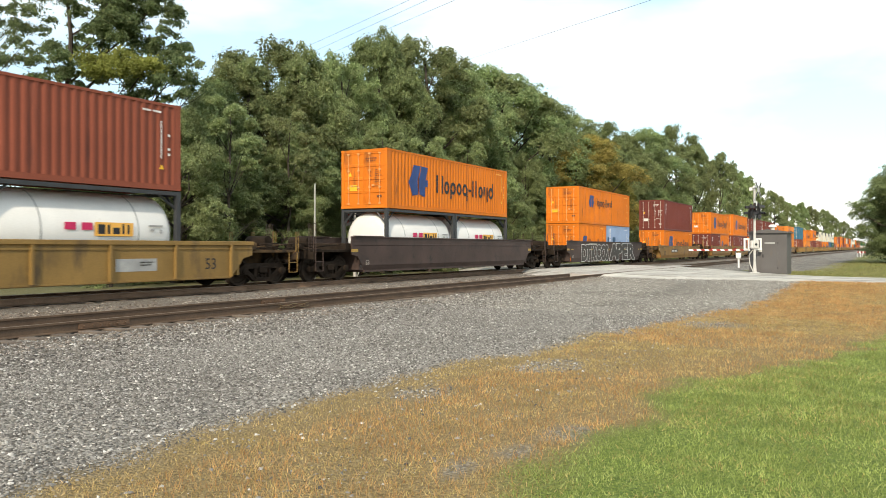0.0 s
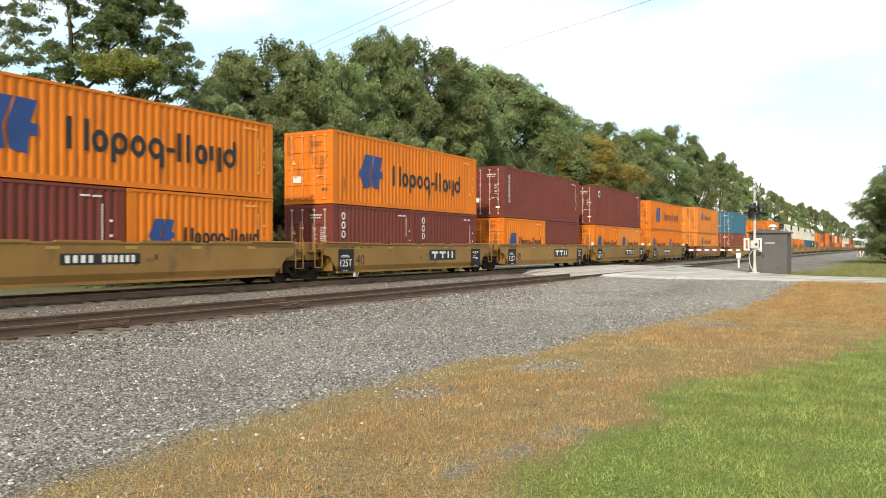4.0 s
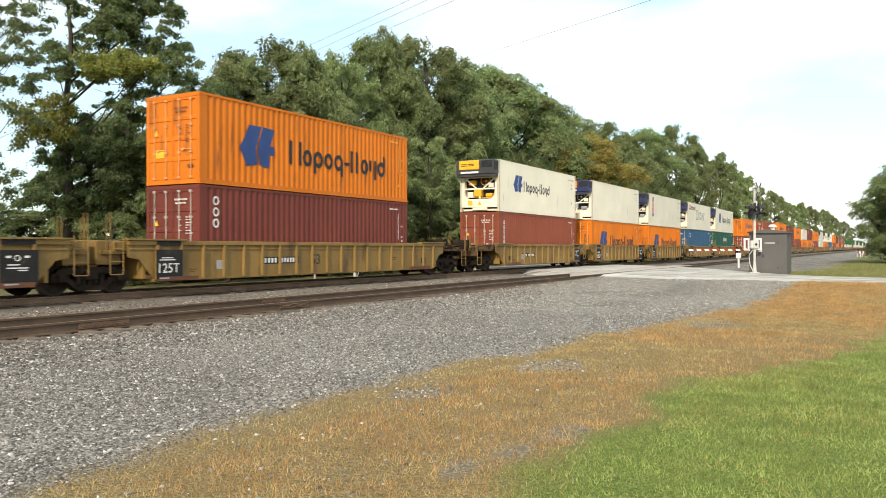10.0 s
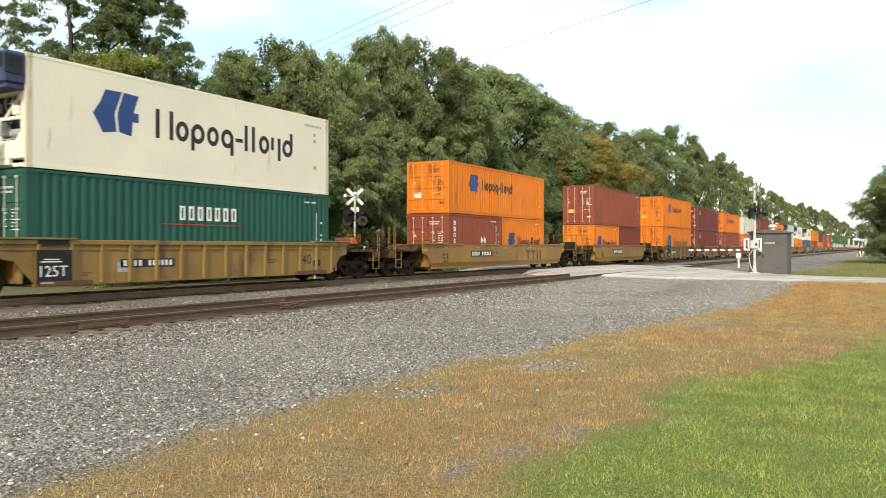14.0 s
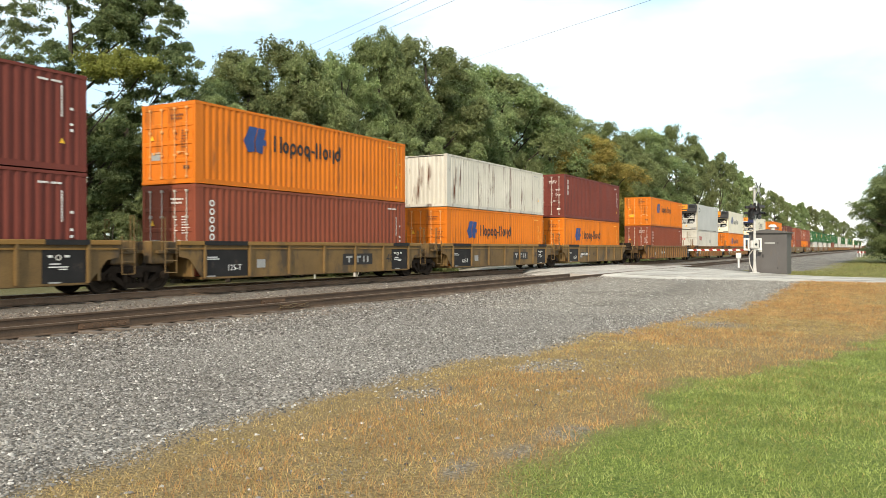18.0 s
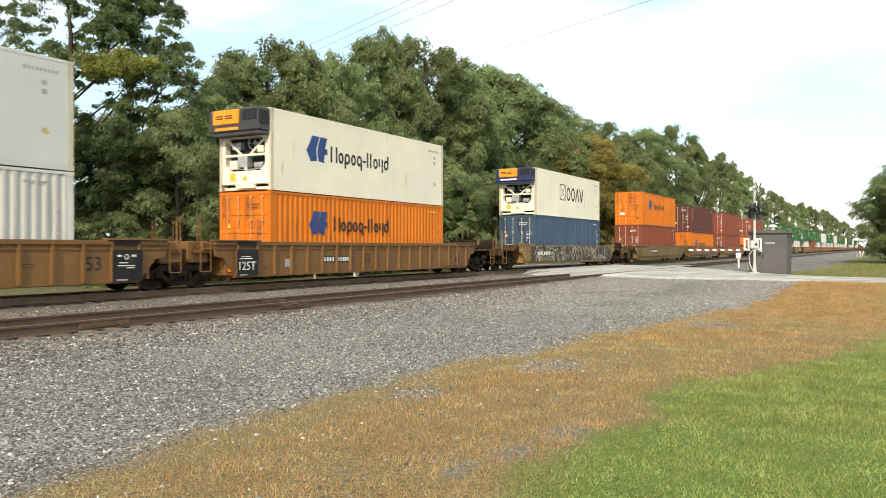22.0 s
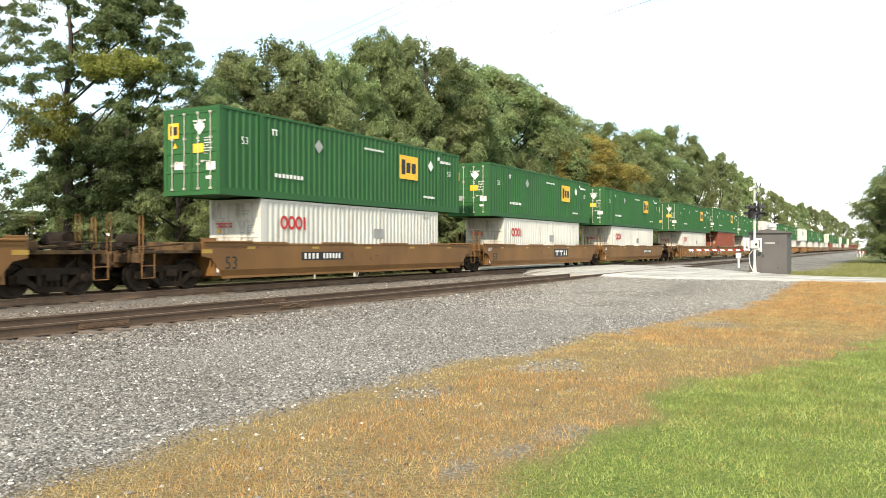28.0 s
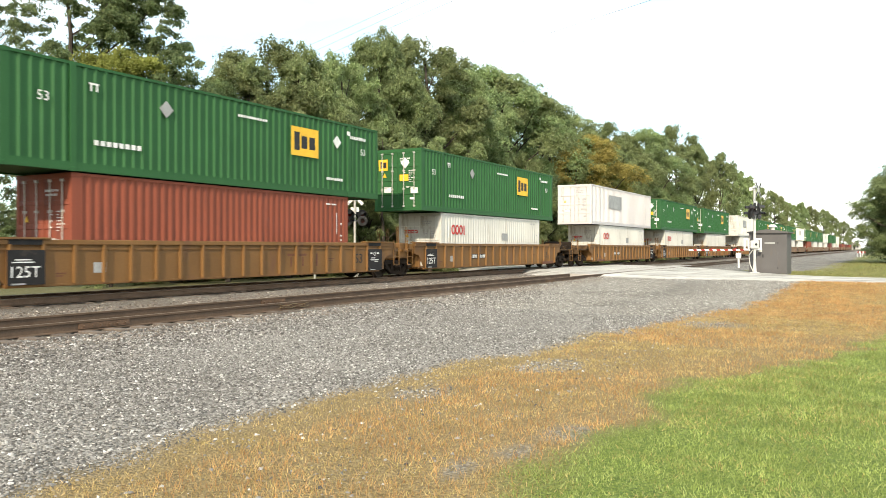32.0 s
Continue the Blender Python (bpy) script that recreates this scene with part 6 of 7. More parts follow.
REFLECT = surface("dusty_yellow_reflector", (0.42, 0.26, 0.05), 0.5, 0, 0.2, 3, 50, 0.1, 0.05)
PALEINK = surface("faded_pale_marking", (0.42, 0.38, 0.32), 0.6, 0, 0.2, 3, 50, 0.1, 0.05)
REDORANGE = surface("red_orange_drum", (0.55, 0.12, 0.03), 0.5, 0, 0.15, 2, 40, 0.1, 0.1)

# ---- the consist ----
LOW, HIGH, FT20, FT40, FT53 = 2.591, 2.896, 6.058, 12.192, 16.154
SPEED = 22.446
FLOOR = 0.40


def d40(h, c, deco=""):
    return ("dry", FT40, h, c, deco)


def d20(c, deco="", h=LOW):
    return ("dry", FT20, h, c, deco)


def d53(c="green", deco="square"):
    return ("dry", FT53, HIGH, c, deco)


def cold(c, deco, gen="orange"):
    return ("cold", FT40, HIGH, c, deco, gen)


TANK = ("tank", FT20, LOW)
LONG, SHORT = 19.7, 15.6
CONSIST = [
    # where the load's near end stands at the start, truck pitch, style, coupler near, coupler far, upper load, lower load
    (4.7, LONG, "wide_ribbed", 1, 1, [d40(LOW, "rust")], [TANK, TANK]),
    (28.2, LONG, "brown", 1, 1, [d40(LOW, "orange", "name_big")], [TANK, TANK]),
    (52.2, LONG, "brown_scrawl", 1, 1, [d40(LOW, "orange", "name_small")], [d20("orange", "name_20"), d20("paleblue", "dark_patches")]),
    (76.0, LONG, "smooth", 1, 1, [d40(HIGH, "maroon", "column_short")], [d40(LOW, "orange", "name_big")]),
    (98.6, SHORT, "smooth", 1, 0, [d40(LOW, "orange", "name_big")], [d20("maroon", "stamp"), d20("orange", "name_20")]),
    (114.2, SHORT, "smooth_dark_end", 0, 0, [d40(HIGH, "orange", "name_big")], [d20("maroon", "column_short"), d20("maroon", "column_short")]),
    (129.8, SHORT, "smooth_dark_end", 0, 0, [d40(HIGH, "maroon", "column")], [d20("orange", "name_20"), d20("maroon")]),
    (145.3, SHORT, "smooth_dark_end", 0, 0, [d40(HIGH, "maroon", "stamp")], [d20("orange", "name_20"), d20("faded_orange", "name_20")]),
    (160.9, SHORT, "smooth_dark_end", 0, 1, [d40(LOW, "orange", "name_big")], [d20("orange", "name_20"), d20("orange", "name_20")]),
    (180.8, SHORT, "smooth", 1, 1, [d40(HIGH, "faded_orange", "name_small")], [d40(LOW, "faded_orange", "name_small")]),
    (202.6, LONG, "ribbed", 1, 0, [d40(HIGH, "blue", "stamp")], [d40(HIGH, "redbrown", "stamp")]),
    (222.4, LONG, "ribbed", 0, 0, [d40(LOW, "orange", "name_big")], [d40(LOW, "faded_orange", "name_low")]),
    (242.1, LONG, "ribbed", 0, 1, [d40(HIGH, "orange", "name_big")], [d40(HIGH, "maroon", "column_short")]),
    (263.8, SHORT, "ribbed", 1, 0, [cold("cream", "name_big", "yellow")], [d40(HIGH, "redbrown", "column")]),
    (279.5, SHORT, "ribbed", 0, 0, [cold("cream", "", "orange")], [d40(HIGH, "orange", "name_big")]),
    (295.0, SHORT, "ribbed", 0, 0, [cold("cream", "column", "orange")], [d40(HIGH, "orange", "name_big")]),
    (310.6, SHORT, "ribbed", 0, 0, [cold("cream", "crossed_grey", "orange")], [d40(HIGH, "deepblue", "stamp")]),
    (326.2, SHORT, "ribbed", 0, 1, [cold("cream", "name_large", "orange")], [d40(HIGH, "darkgreen", "cap")]),
    (347.9, LONG, "smooth", 1, 1, [d40(LOW, "orange", "name_small")], [d20("redbrown", "hazard"), d20("orange", "name_20")]),
    (369.7, SHORT, "smooth", 1, 1, [d40(HIGH, "redbrown")], [d20("orange", "name_20"), d20("maroon")]),
    (389.7, SHORT, "big_rib", 1, 0, [d40(HIGH, "orange", "name_small")], [d40(HIGH, "orange", "name_big")]),
    (405.5, SHORT, "big_rib", 0, 0, [d40(LOW, "maroon", "stamp")], [d40(HIGH, "maroon", "stamp")]),
    (421.5, SHORT, "big_rib", 0, 0, [d40(LOW, "orange", "name_small")], [d40(HIGH, "redbrown", "column")]),
    (437.5, SHORT, "big_rib", 0, 0, [d40(LOW, "rustywhite")], [d40(HIGH, "orange", "name_small")]),
    (453.4, SHORT, "big_rib", 0, 1, [d40(HIGH, "maroon", "column_short")], [d40(HIGH, "orange", "name_small")]),
    (475.2, LONG, "rusty_ribbed", 1, 0, [d40(LOW, "orange", "name_small")], [d40(HIGH, "redbrown", "column")]),
    (494.9, LONG, "rusty_ribbed", 0, 0, [cold("greywhite", "stamp", "grey")], [d40(HIGH, "white", "red_rings")]),
    (514.7, LONG, "rusty_ribbed", 0, 1, [cold("cream", "name_big", "grey")], [d40(HIGH, "orange", "name_small")]),
    (538.3, LONG, "scrawl", 1, 1, [cold("cream", "crossed", "orange")], [d40(HIGH, "slate")]),
    (562.1, LONG, "olive", 1, 0, [d40(HIGH, "orange", "name_small")], [d40(HIGH, "redbrown")]),
    (581.6, LONG, "olive", 0, 0, [d40(HIGH, "darkbrown", "column_yellow")], [d40(LOW, "orange", "name_low")]),
    (601.3, LONG, "olive", 0, 1, [d40(HIGH, "redbrown")], [d20("redbrown"), d20("redbrown")]),
    (625.3, LONG, "rust_smooth", 1, 1, [d40(HIGH, "rust", "column")], [d20("orange", "name_20"), d20("redbrown")]),
    (648.88, LONG, "rust_smooth", 1, 0, [d53()], [d40(LOW, "white", "red_rings")]),
    (668.48, LONG, "rust_smooth", 0, 0, [d53()], [d40(LOW, "white", "red_rings")]),
    (688.18, LONG, "rust_smooth", 0, 1, [d53()], [d40(LOW, "white", "red_rings")]),
    (711.78, LONG, "rusty_ribbed", 1, 0, [d53()], [d40(LOW, "white", "red_rings")]),
    (731.48, LONG, "rusty_ribbed", 0, 0, [d53()], [d40(HIGH, "rust")]),
    (751.18, LONG, "rusty_ribbed", 0, 1, [d53()], [d40(LOW, "white", "red_rings")]),
    (774.88, LONG, "rusty_ribbed", 1, 0, [d53("pinkwhite", "pale_patch")], [d40(LOW, "white", "red_rings")]),
    (794.58, LONG, "rusty_ribbed", 0, 0, [d53()], [d40(LOW, "white", "red_rings")]),
    (814.28, LONG, "rusty_ribbed", 0, 1, [d53()], [d40(LOW, "white")]),
    (837.98, LONG, "rusty_ribbed", 1, 0, [d53("white", "pale_patch")], [d40(LOW, "white")]),
    (857.68, LONG, "rusty_ribbed", 0, 0, [d53()], [d40(LOW, "white")]),
    (877.38, LONG, "rusty_ribbed", 0, 1, [d53()], [d40(LOW, "white")]),
    (901.08, LONG, "ribbed", 1, 0, [d53()], [d40(LOW, "white")]),
    (920.78, LONG, "ribbed", 0, 1, [d53("cream", "pale_patch")], [d40(LOW, "white")]),
    (944.48, LONG, "ribbed", 1, 0, [d53()], [d40(LOW, "redbrown")]),
    (964.18, LONG, "ribbed", 0, 0, [d53()], [d40(LOW, "white")]),
    (983.88, LONG, "ribbed", 0, 1, [d53()], [d40(LOW, "white")]),
    (1007.58, LONG, "brown", 1, 1, [d53("white", "pale_patch")], [d40(LOW, "white")]),
    (1031.38, LONG, "brown", 1, 1, [], [d40(LOW, "maroon")]),
]


def load_box(spec):
    if spec[0] == "tank":
        return tank_box()
    if spec[0] == "cold":
        return reefer(spec[3], spec[4], spec[5])
    return dry_box(spec[1], spec[2], spec[3], spec[4], doors=spec[3] != "rustywhite")


def lay_row(loads, middle, z):
    total = sum(s[1] for s in loads) + 0.076 * (len(loads) - 1)
    x = middle - total / 2
    for s in loads:
        MOVING.append((load_box(s), x, z))
        x += s[1] + 0.076


# the tail of the train, never near
def tail_car():
    hw = 8.6
    car = thing("well_car", "rust-stained ochre well car far down the train", "railway car", group="cars of the train")
    body = part("body", shared(("tail_body",), lambda: side_plate(hw).box(-hw + 0.6, hw - 0.6, 0.0, 2.84, 0.30, 0.38).box(-hw - 2.4, -hw + 0.3, 0.1, 2.7, 0.75, 1.25).box(hw - 0.3, hw + 2.4, 0.1, 2.7, 0.75, 1.25)
                .box(-hw - 0.3, hw + 0.3, -0.09, 0.09, 1.37, 1.5).box(-hw - 0.3, hw + 0.3, 2.76, 2.90, 0.4, 1.5)), RUSTTAN, car, at=(0, -1.42, 0))
    for sx in (-1, 1):
        part("truck", shared(("tail_truck",), lambda: Shape().box(-1.1, 1.1, -1.05, -0.9, 0.3, 0.7).rod((-0.9, -0.85, WHEEL_R), (-0.9, 0.85, WHEEL_R), WHEEL_R, 14).rod((0.9, -0.85, WHEEL_R), (0.9, 0.85, WHEEL_R), WHEEL_R, 14)), UNDER, car, at=(sx * 10.0, 0, 0))
    return car


for number, (near_end, pitch, style, a, b, upper, lower) in enumerate(CONSIST):
    middle = near_end + FT40 / 2
    MOVING.append((well_car(pitch, style, a, b, number) if number < 44 else tail_car(), middle, 0.0))
    lay_row(lower, middle, FLOOR)
    if upper:
        lay_row(upper, middle, FLOOR + lower[0][2] + 0.022)


def tail_box(length, h, colour):
    feet = "fifty-three-foot" if length > 13 else "forty-foot"
    box = thing("shipping_container", f"{PLAIN[colour]} {feet} shipping container far down the train", "shipping container", group="containers on the train")
    part("side_wall", shared(("tail_wall", length, h), lambda: corrugated(length, 0.05, h - 0.03, 0.036, 0.3)), PAINT[colour], box, at=(0, -1.22, 0))
    part("frame", shared(("tail_frame", length, h), lambda: Shape().box(0, length, -1.16, 1.22, 0.0, h)), PAINT[colour], box)
    return box


MOVING.append((tail_box(FT53, HIGH, "green"), 1037.7 - FT53 / 2, FLOOR + LOW + 0.005))
for k, (low, high) in enumerate((("white", "green"), ("white", "cream"), ("maroon", ""), ("rust", ""), ("darkbrown", ""), ("maroon", ""), ("rust", ""))):
    middle = 1061.5 + k * 23.8
    MOVING.append((tail_car(), middle, 0.0))
    MOVING.append((tail_box(FT40, LOW, low), middle - FT40 / 2, FLOOR))
    if high:
        MOVING.append((tail_box(FT53, HIGH, high), middle - FT53 / 2, FLOOR + LOW))
for ob, x, z in MOVING:
    ob.matrix_basis = pose(x, TRAIN_TRACK, z)


# ---- trees ----
def leaf_material(name, low, mid, high):
    m = bpy.data.materials.new(name)
    m.use_nodes = True
    n, l = m.node_tree.nodes, m.node_tree.links
    g, r = n.new("ShaderNodeNewGeometry"), n.new("ShaderNodeValToRGB")
    r.color_ramp.elements.new(0.55)
    for e, c in zip(r.color_ramp.elements, (low, mid, high)):
        e.color = (*c, 1)
    l.new(g.outputs["Random Per Island"], r.inputs["Fac"])
    info, hsv = n.new("ShaderNodeObjectInfo"), n.new("ShaderNodeHueSaturation")
    mr, mh = n.new("ShaderNodeMapRange"), n.new("ShaderNodeMapRange")
    mr.inputs["To Min"].default_value, mr.inputs["To Max"].default_value = 0.82, 1.2
    mh.inputs["To Min"].default_value, mh.inputs["To Max"].default_value = 0.485, 0.515
    l.new(info.outputs["Random"], mr.inputs["Value"])
    l.new(info.outputs["Random"], mh.inputs["Value"])
    l.new(mr.outputs["Result"], hsv.inputs["Value"])
    l.new(mh.outputs["Result"], hsv.inputs["Hue"])
    l.new(r.outputs["Color"], hsv.inputs["Color"])
    b = n["Principled BSDF"]
    b.inputs["Roughness"].default_value, b.inputs["Specular IOR Level"].default_value = 0.65, 0.12
    at, mt, mul = n.new("ShaderNodeAttribute"), n.new("ShaderNodeMapRange"), n.new("ShaderNodeMixRGB")
    at.attribute_name, mul.blend_type = "age", "MULTIPLY"
    mt.inputs["To Min"].default_value, mt.inputs["To Max"].default_value = 0.72, 1.28
    mul.inputs["Fac"].default_value = 1.0
    l.new(at.outputs["Fac"], mt.inputs["Value"])
    l.new(hsv.outputs["Color"], mul.inputs["Color1"])
    l.new(mt.outputs["Result"], mul.inputs["Color2"])
    hsv = mul
    l.new(hsv.outputs["Color"], b.inputs["Base Color"])
    tr, mx = n.new("ShaderNodeBsdfTranslucent"), n.new("ShaderNodeMixShader")
    l.new(hsv.outputs["Color"], tr.inputs["Color"])
    mx.inputs["Fac"].default_value = 0.55
    l.new(b.outputs["BSDF"], mx.inputs[1])
    l.new(tr.outputs["BSDF"], mx.inputs[2])
    l.new(mx.outputs["Shader"], n["Material Output"].inputs["Surface"])
    return m


LEAF = leaf_material("summer_leaf", (0.143, 0.181, 0.081), (0.249, 0.305, 0.133), (0.364, 0.407, 0.195))
LEAFDARK = leaf_material("dark_leaf", (0.115, 0.146, 0.065), (0.198, 0.238, 0.103), (0.293, 0.318, 0.155))
LEAFPALE = leaf_material("pale_leaf", (0.169, 0.207, 0.094), (0.276, 0.329, 0.142), (0.387, 0.426, 0.216))
LEAFYELLOW = leaf_material("turning_leaf", (0.162, 0.174, 0.043), (0.270, 0.282, 0.072), (0.372, 0.372, 0.120))
LEAFAMBER = leaf_material("amber_leaf", (0.230, 0.198, 0.060), (0.391, 0.328, 0.094), (0.529, 0.437, 0.149))
LEAFDEEP = leaf_material("deep_green_leaf", (0.092, 0.121, 0.055), (0.159, 0.200, 0.087), (0.242, 0.273, 0.129))
# Lighter copy of the leaf: light on shaded trees put into its colour.
LEAFLIFT = leaf_material("shade_lifted_leaf", (0.197, 0.236, 0.110), (0.317, 0.371, 0.166), (0.432, 0.473, 0.242))
BARK = surface("furrowed_bark", (0.060, 0.048, 0.038), 0.95, 0, 0.3, 2, 14, 0.35, 0.9, stretch=(3, 3, 0.6))


def leaf_cloud(clumps, count, size, seed, droop=0.3, loose=0.14):
    """Drooping umbrellas of small leaves: each clump is (x, y, z, radius, lean x, lean y)."""
    rng = np.random.default_rng(seed)
    c = np.array(clumps, float)
    share = c[:, 3] ** 2 / (c[:, 3] ** 2).sum()
    which = np.sort(rng.choice(len(c), count, p=share))
    q = c[which]
    R = q[:, 3]
    a, rr = rng.random(count) * 6.2832, np.sqrt(rng.random(count)) * (0.75 + 0.5 * rng.random(count))
    wob = 1 + 0.35 * np.sin(3 * a + which * 1.7) + 0.2 * np.sin(7 * a + which * 2.9)
    ex, ey = np.cos(a) * rr * wob, np.sin(a) * rr * wob
    p = np.stack([q[:, 0] + ex * R, q[:, 1] + ey * R, q[:, 2] - (0.42 * rr ** 2 + 0.35 * (ex * q[:, 4] + ey * q[:, 5])) * R + rng.normal(0, loose, count) * R], 1)
    n = np.stack([0.7 * ex + 0.6 * q[:, 4], 0.7 * ey + 0.6 * q[:, 5], np.full(count, 0.75)], 1) + rng.normal(0, 0.62, (count, 3))
    n /= np.linalg.norm(n, axis=1)[:, None]
    u = np.cross(n, rng.normal(size=(count, 3)))
    u /= np.linalg.norm(u, axis=1)[:, None]
    u[:, 2] -= droop * rng.random(count)
    w = np.cross(n, u)
    s = size * (0.55 + 0.9 * rng.random(count))[:, None]
    v = np.stack([p - u * s * 0.5 - w * s * 0.42, p - u * s * 0.5 + w * s * 0.42, p + u * s * 0.7], 1).reshape(-1, 3)
    f = np.arange(count * 3).reshape(-1, 3)
    me = face_mesh("crown", v, f, None)
    age = me.attributes.new("age", "FLOAT", "POINT")
    tone = np.clip(0.5 + 0.26 * rng.normal(size=len(c)), 0, 1)
    age.data.foreach_set("value", np.repeat(tone[which], 3).astype(np.float32))
    return me


def limbs(base, top, r, seed, spread, n_limbs, low, targets=()):
    """A tapered, slightly bent trunk with limbs that fork towards the crown."""
    rng, s = random.Random(seed), Shape()
    h = top - base
    k, pts = 8, []
    x = y = 0.0
    for i in range(k + 1):
        pts.append((x, y, base + h * i / k))
        x, y = x + rng.uniform(-0.03, 0.03) * h * 0.4, y + rng.uniform(-0.03, 0.03) * h * 0.4
    for i in range(k):
        s.rod(pts[i], pts[i + 1], r * (1 - 0.85 * i / k), 9, r * (1 - 0.85 * (i + 1) / k))
    s.rod((0, 0, base - 0.3), (pts[0][0], pts[0][1], base + 0.5), r * 1.45, 9, r * 1.0)
    ends = list(targets)
    while len(ends) < n_limbs:
        a = rng.uniform(0, 6.283)
        z = base + h * rng.uniform(low + 0.1, 1.0)
        q = spread * rng.uniform(0.5, 1.0)
        ends.append((q * math.cos(a), q * math.sin(a), z))
    for ex, ey, ez in ends:
        i = min(k - 1, max(1, int((low + (1 - low) * max(0.0, (ez - base) / h - 0.25)) * k)))
        p0 = Vector(pts[i])
        p2 = Vector((ex, ey, ez))
        p1 = p0.lerp(p2, 0.5) + Vector((rng.uniform(-0.3, 0.3), rng.uniform(-0.3, 0.3), -0.12 * (p2 - p0).length * rng.random()))
        rr = r * (1 - 0.85 * i / k) * 0.55
        s.rod(p0, p1, rr, 6, rr * 0.6)
        s.rod(p1, p2, rr * 0.6, 5, rr * 0.22)
        for _ in range(3):
            q = p1.lerp(p2, rng.uniform(0.2, 0.9))
            e = q + Vector((rng.uniform(-1, 1), rng.uniform(-1, 1), rng.uniform(-0.2, 0.9))) * spread * 0.22
            s.rod(q, e, rr * 0.3, 4, rr * 0.1)
    return s


def tree_proto(seed, h, spread, lobes, leaves, size, low=0.12, r=0.22, each=44, droop=0.3):
    """A crown of uneven lobes, each hung with leaf clumps, over a forking trunk; meshes made once and shared by the copies."""
    rng = random.Random(seed)
    cs, clumps = [], []
    for k in range(lobes):
        t = (k + rng.random()) / lobes
        z = h * (low + (0.90 - low) * t ** 0.85)
        q = spread * math.sin(math.pi * min(1, 0.20 + 0.76 * t)) ** 0.6 * (0.25 + 0.65 * rng.random() ** 0.6) * (0.45 if t > 0.94 else 1)
        a = k * 2.399 + rng.uniform(-0.6, 0.6)
        c = (q * math.cos(a), q * math.sin(a), z)
        big = spread * rng.uniform(0.20, 0.40) * (1.0 if t < 0.8 else 0.8)
        cs.append(c)
        for _ in range(each):
            d = Vector((rng.gauss(0, 1) + 0.7 * math.cos(a), rng.gauss(0, 1) + 0.7 * math.sin(a), rng.gauss(0.35, 0.8))).normalized()
            reach = big * rng.uniform(0.35, 1.15)
            clumps.append((c[0] + d.x * reach, c[1] + d.y * reach, c[2] + d.z * reach * 0.9, spread * rng.uniform(0.05, 0.115), d.x, d.y))
    crown = leaf_cloud(clumps, leaves, size, seed, droop, 0.3)
    trunk = limbs(0, h * 0.85, r, seed, spread * 0.8, 12, 0.2, [c for c in cs[::2]]).mesh("trunk")
    return trunk, crown


def plant(proto, name, label, at, turn, size, leaf, category="tree", group="trees of the wood"):
    trunk, crown = proto
    t = thing(name, label, category, at, turn, group)
    t.scale = size if isinstance(size, tuple) else (size, size, size)
    part("trunk", trunk, BARK, t)
    part("crown", crown, leaf, t)
    return t


PROTOS = [tree_proto(101, 10, 2.7, 26, 82000, 0.070), tree_proto(202, 10, 3.0, 30, 88000, 0.070), tree_proto(303, 10, 2.4, 24, 74000, 0.070),
          tree_proto(404, 10, 2.8, 28, 86000, 0.070, low=0.05)]
FARPROTOS = [tree_proto(111, 10, 3.2, 24, 34000, 0.12, each=30), tree_proto(222, 10, 3.0, 22, 33000, 0.12, each=30)]
BUSH = tree_proto(505, 4, 2.0, 12, 20000, 0.070, low=0.0, r=0.08, each=9)
tree_rng = random.Random(77)


def wood_tree(x, y, top, wide, k, leaf, label="tall leafy green broadleaf tree in the trackside wood", far=False):
    s = (top + 0.55) / 9.6
    plant((FARPROTOS if far else PROTOS)[k], "tree", label, (x, y, -0.55), tree_rng.uniform(0, 360), (wide, wide, s), leaf)


# the front of the wood: along the track, across it, height of the top, width
for k, (x, y, top, wide, leaf) in enumerate((
        (31.1, 31.5, 10.1, 0.44, LEAF), (33.1, 32.5, 11.6, 0.66, LEAFPALE), (33.4, 31.5, 12.1, 0.69, LEAF), (36.3, 32.5, 13.7, 0.95, LEAFDARK), (37.1, 31.0, 13.2, 0.70, LEAFPALE),
        (41.1, 33.0, 13.2, 0.54, LEAF), (41.6, 31.5, 14.0, 0.71, LEAFPALE), (46.1, 33.0, 15.8, 0.83, LEAF), (46.3, 31.5, 16.3, 0.82, LEAF), (51.0, 33.0, 16.8, 0.79, LEAFPALE),
        (52.7, 31.8, 17.6, 1.17, LEAF), (56.9, 32.5, 17.4, 0.68, LEAFDARK), (58.1, 31.0, 15.9, 0.91, LEAFPALE), (64.7, 32.5, 17.9, 1.25, LEAF), (66.8, 31.2, 17.6, 1.27, LEAFPALE),
        (75.5, 32.8, 18.1, 1.27, LEAF), (76.9, 31.2, 16.4, 1.21, LEAF), (86.3, 32.5, 16.5, 1.10, LEAFPALE), (90.5, 31.5, 15.7, 0.98, LEAF), (107.6, 34.5, 18.5, 1.05, LEAFDARK),
        (105.2, 31.5, 16.4, 1.11, LEAFPALE), (118.2, 32.8, 19.0, 1.75, LEAF), (122.7, 31.2, 18.6, 1.48, LEAFPALE), (138.0, 32.5, 22.0, 1.20, LEAF), (149.0, 31.2, 19.6, 0.90, LEAFPALE))):
    wood_tree(x, y, top * 1.03, min(wide * 1.75, 2.2), k % 4, leaf)
for k, (x, top, wide) in enumerate(((170, 19.3, 1.59), (191, 18.7, 1.56), (214, 18.0, 1.58), (239, 17.2, 1.54), (270, 17.3, 1.56), (305, 16.5, 1.67), (346, 17.9, 1.68), (399, 19.0, 1.69), (469, 20.2, 1.85), (555, 20.3, 1.86), (663, 19.6, 1.85), (798, 18.1, 1.99))):
    wood_tree(x, 31.5 + tree_rng.uniform(-1, 1), top * 1.12, wide, k % 2, LEAFPALE if k % 3 else LEAF, far=True)
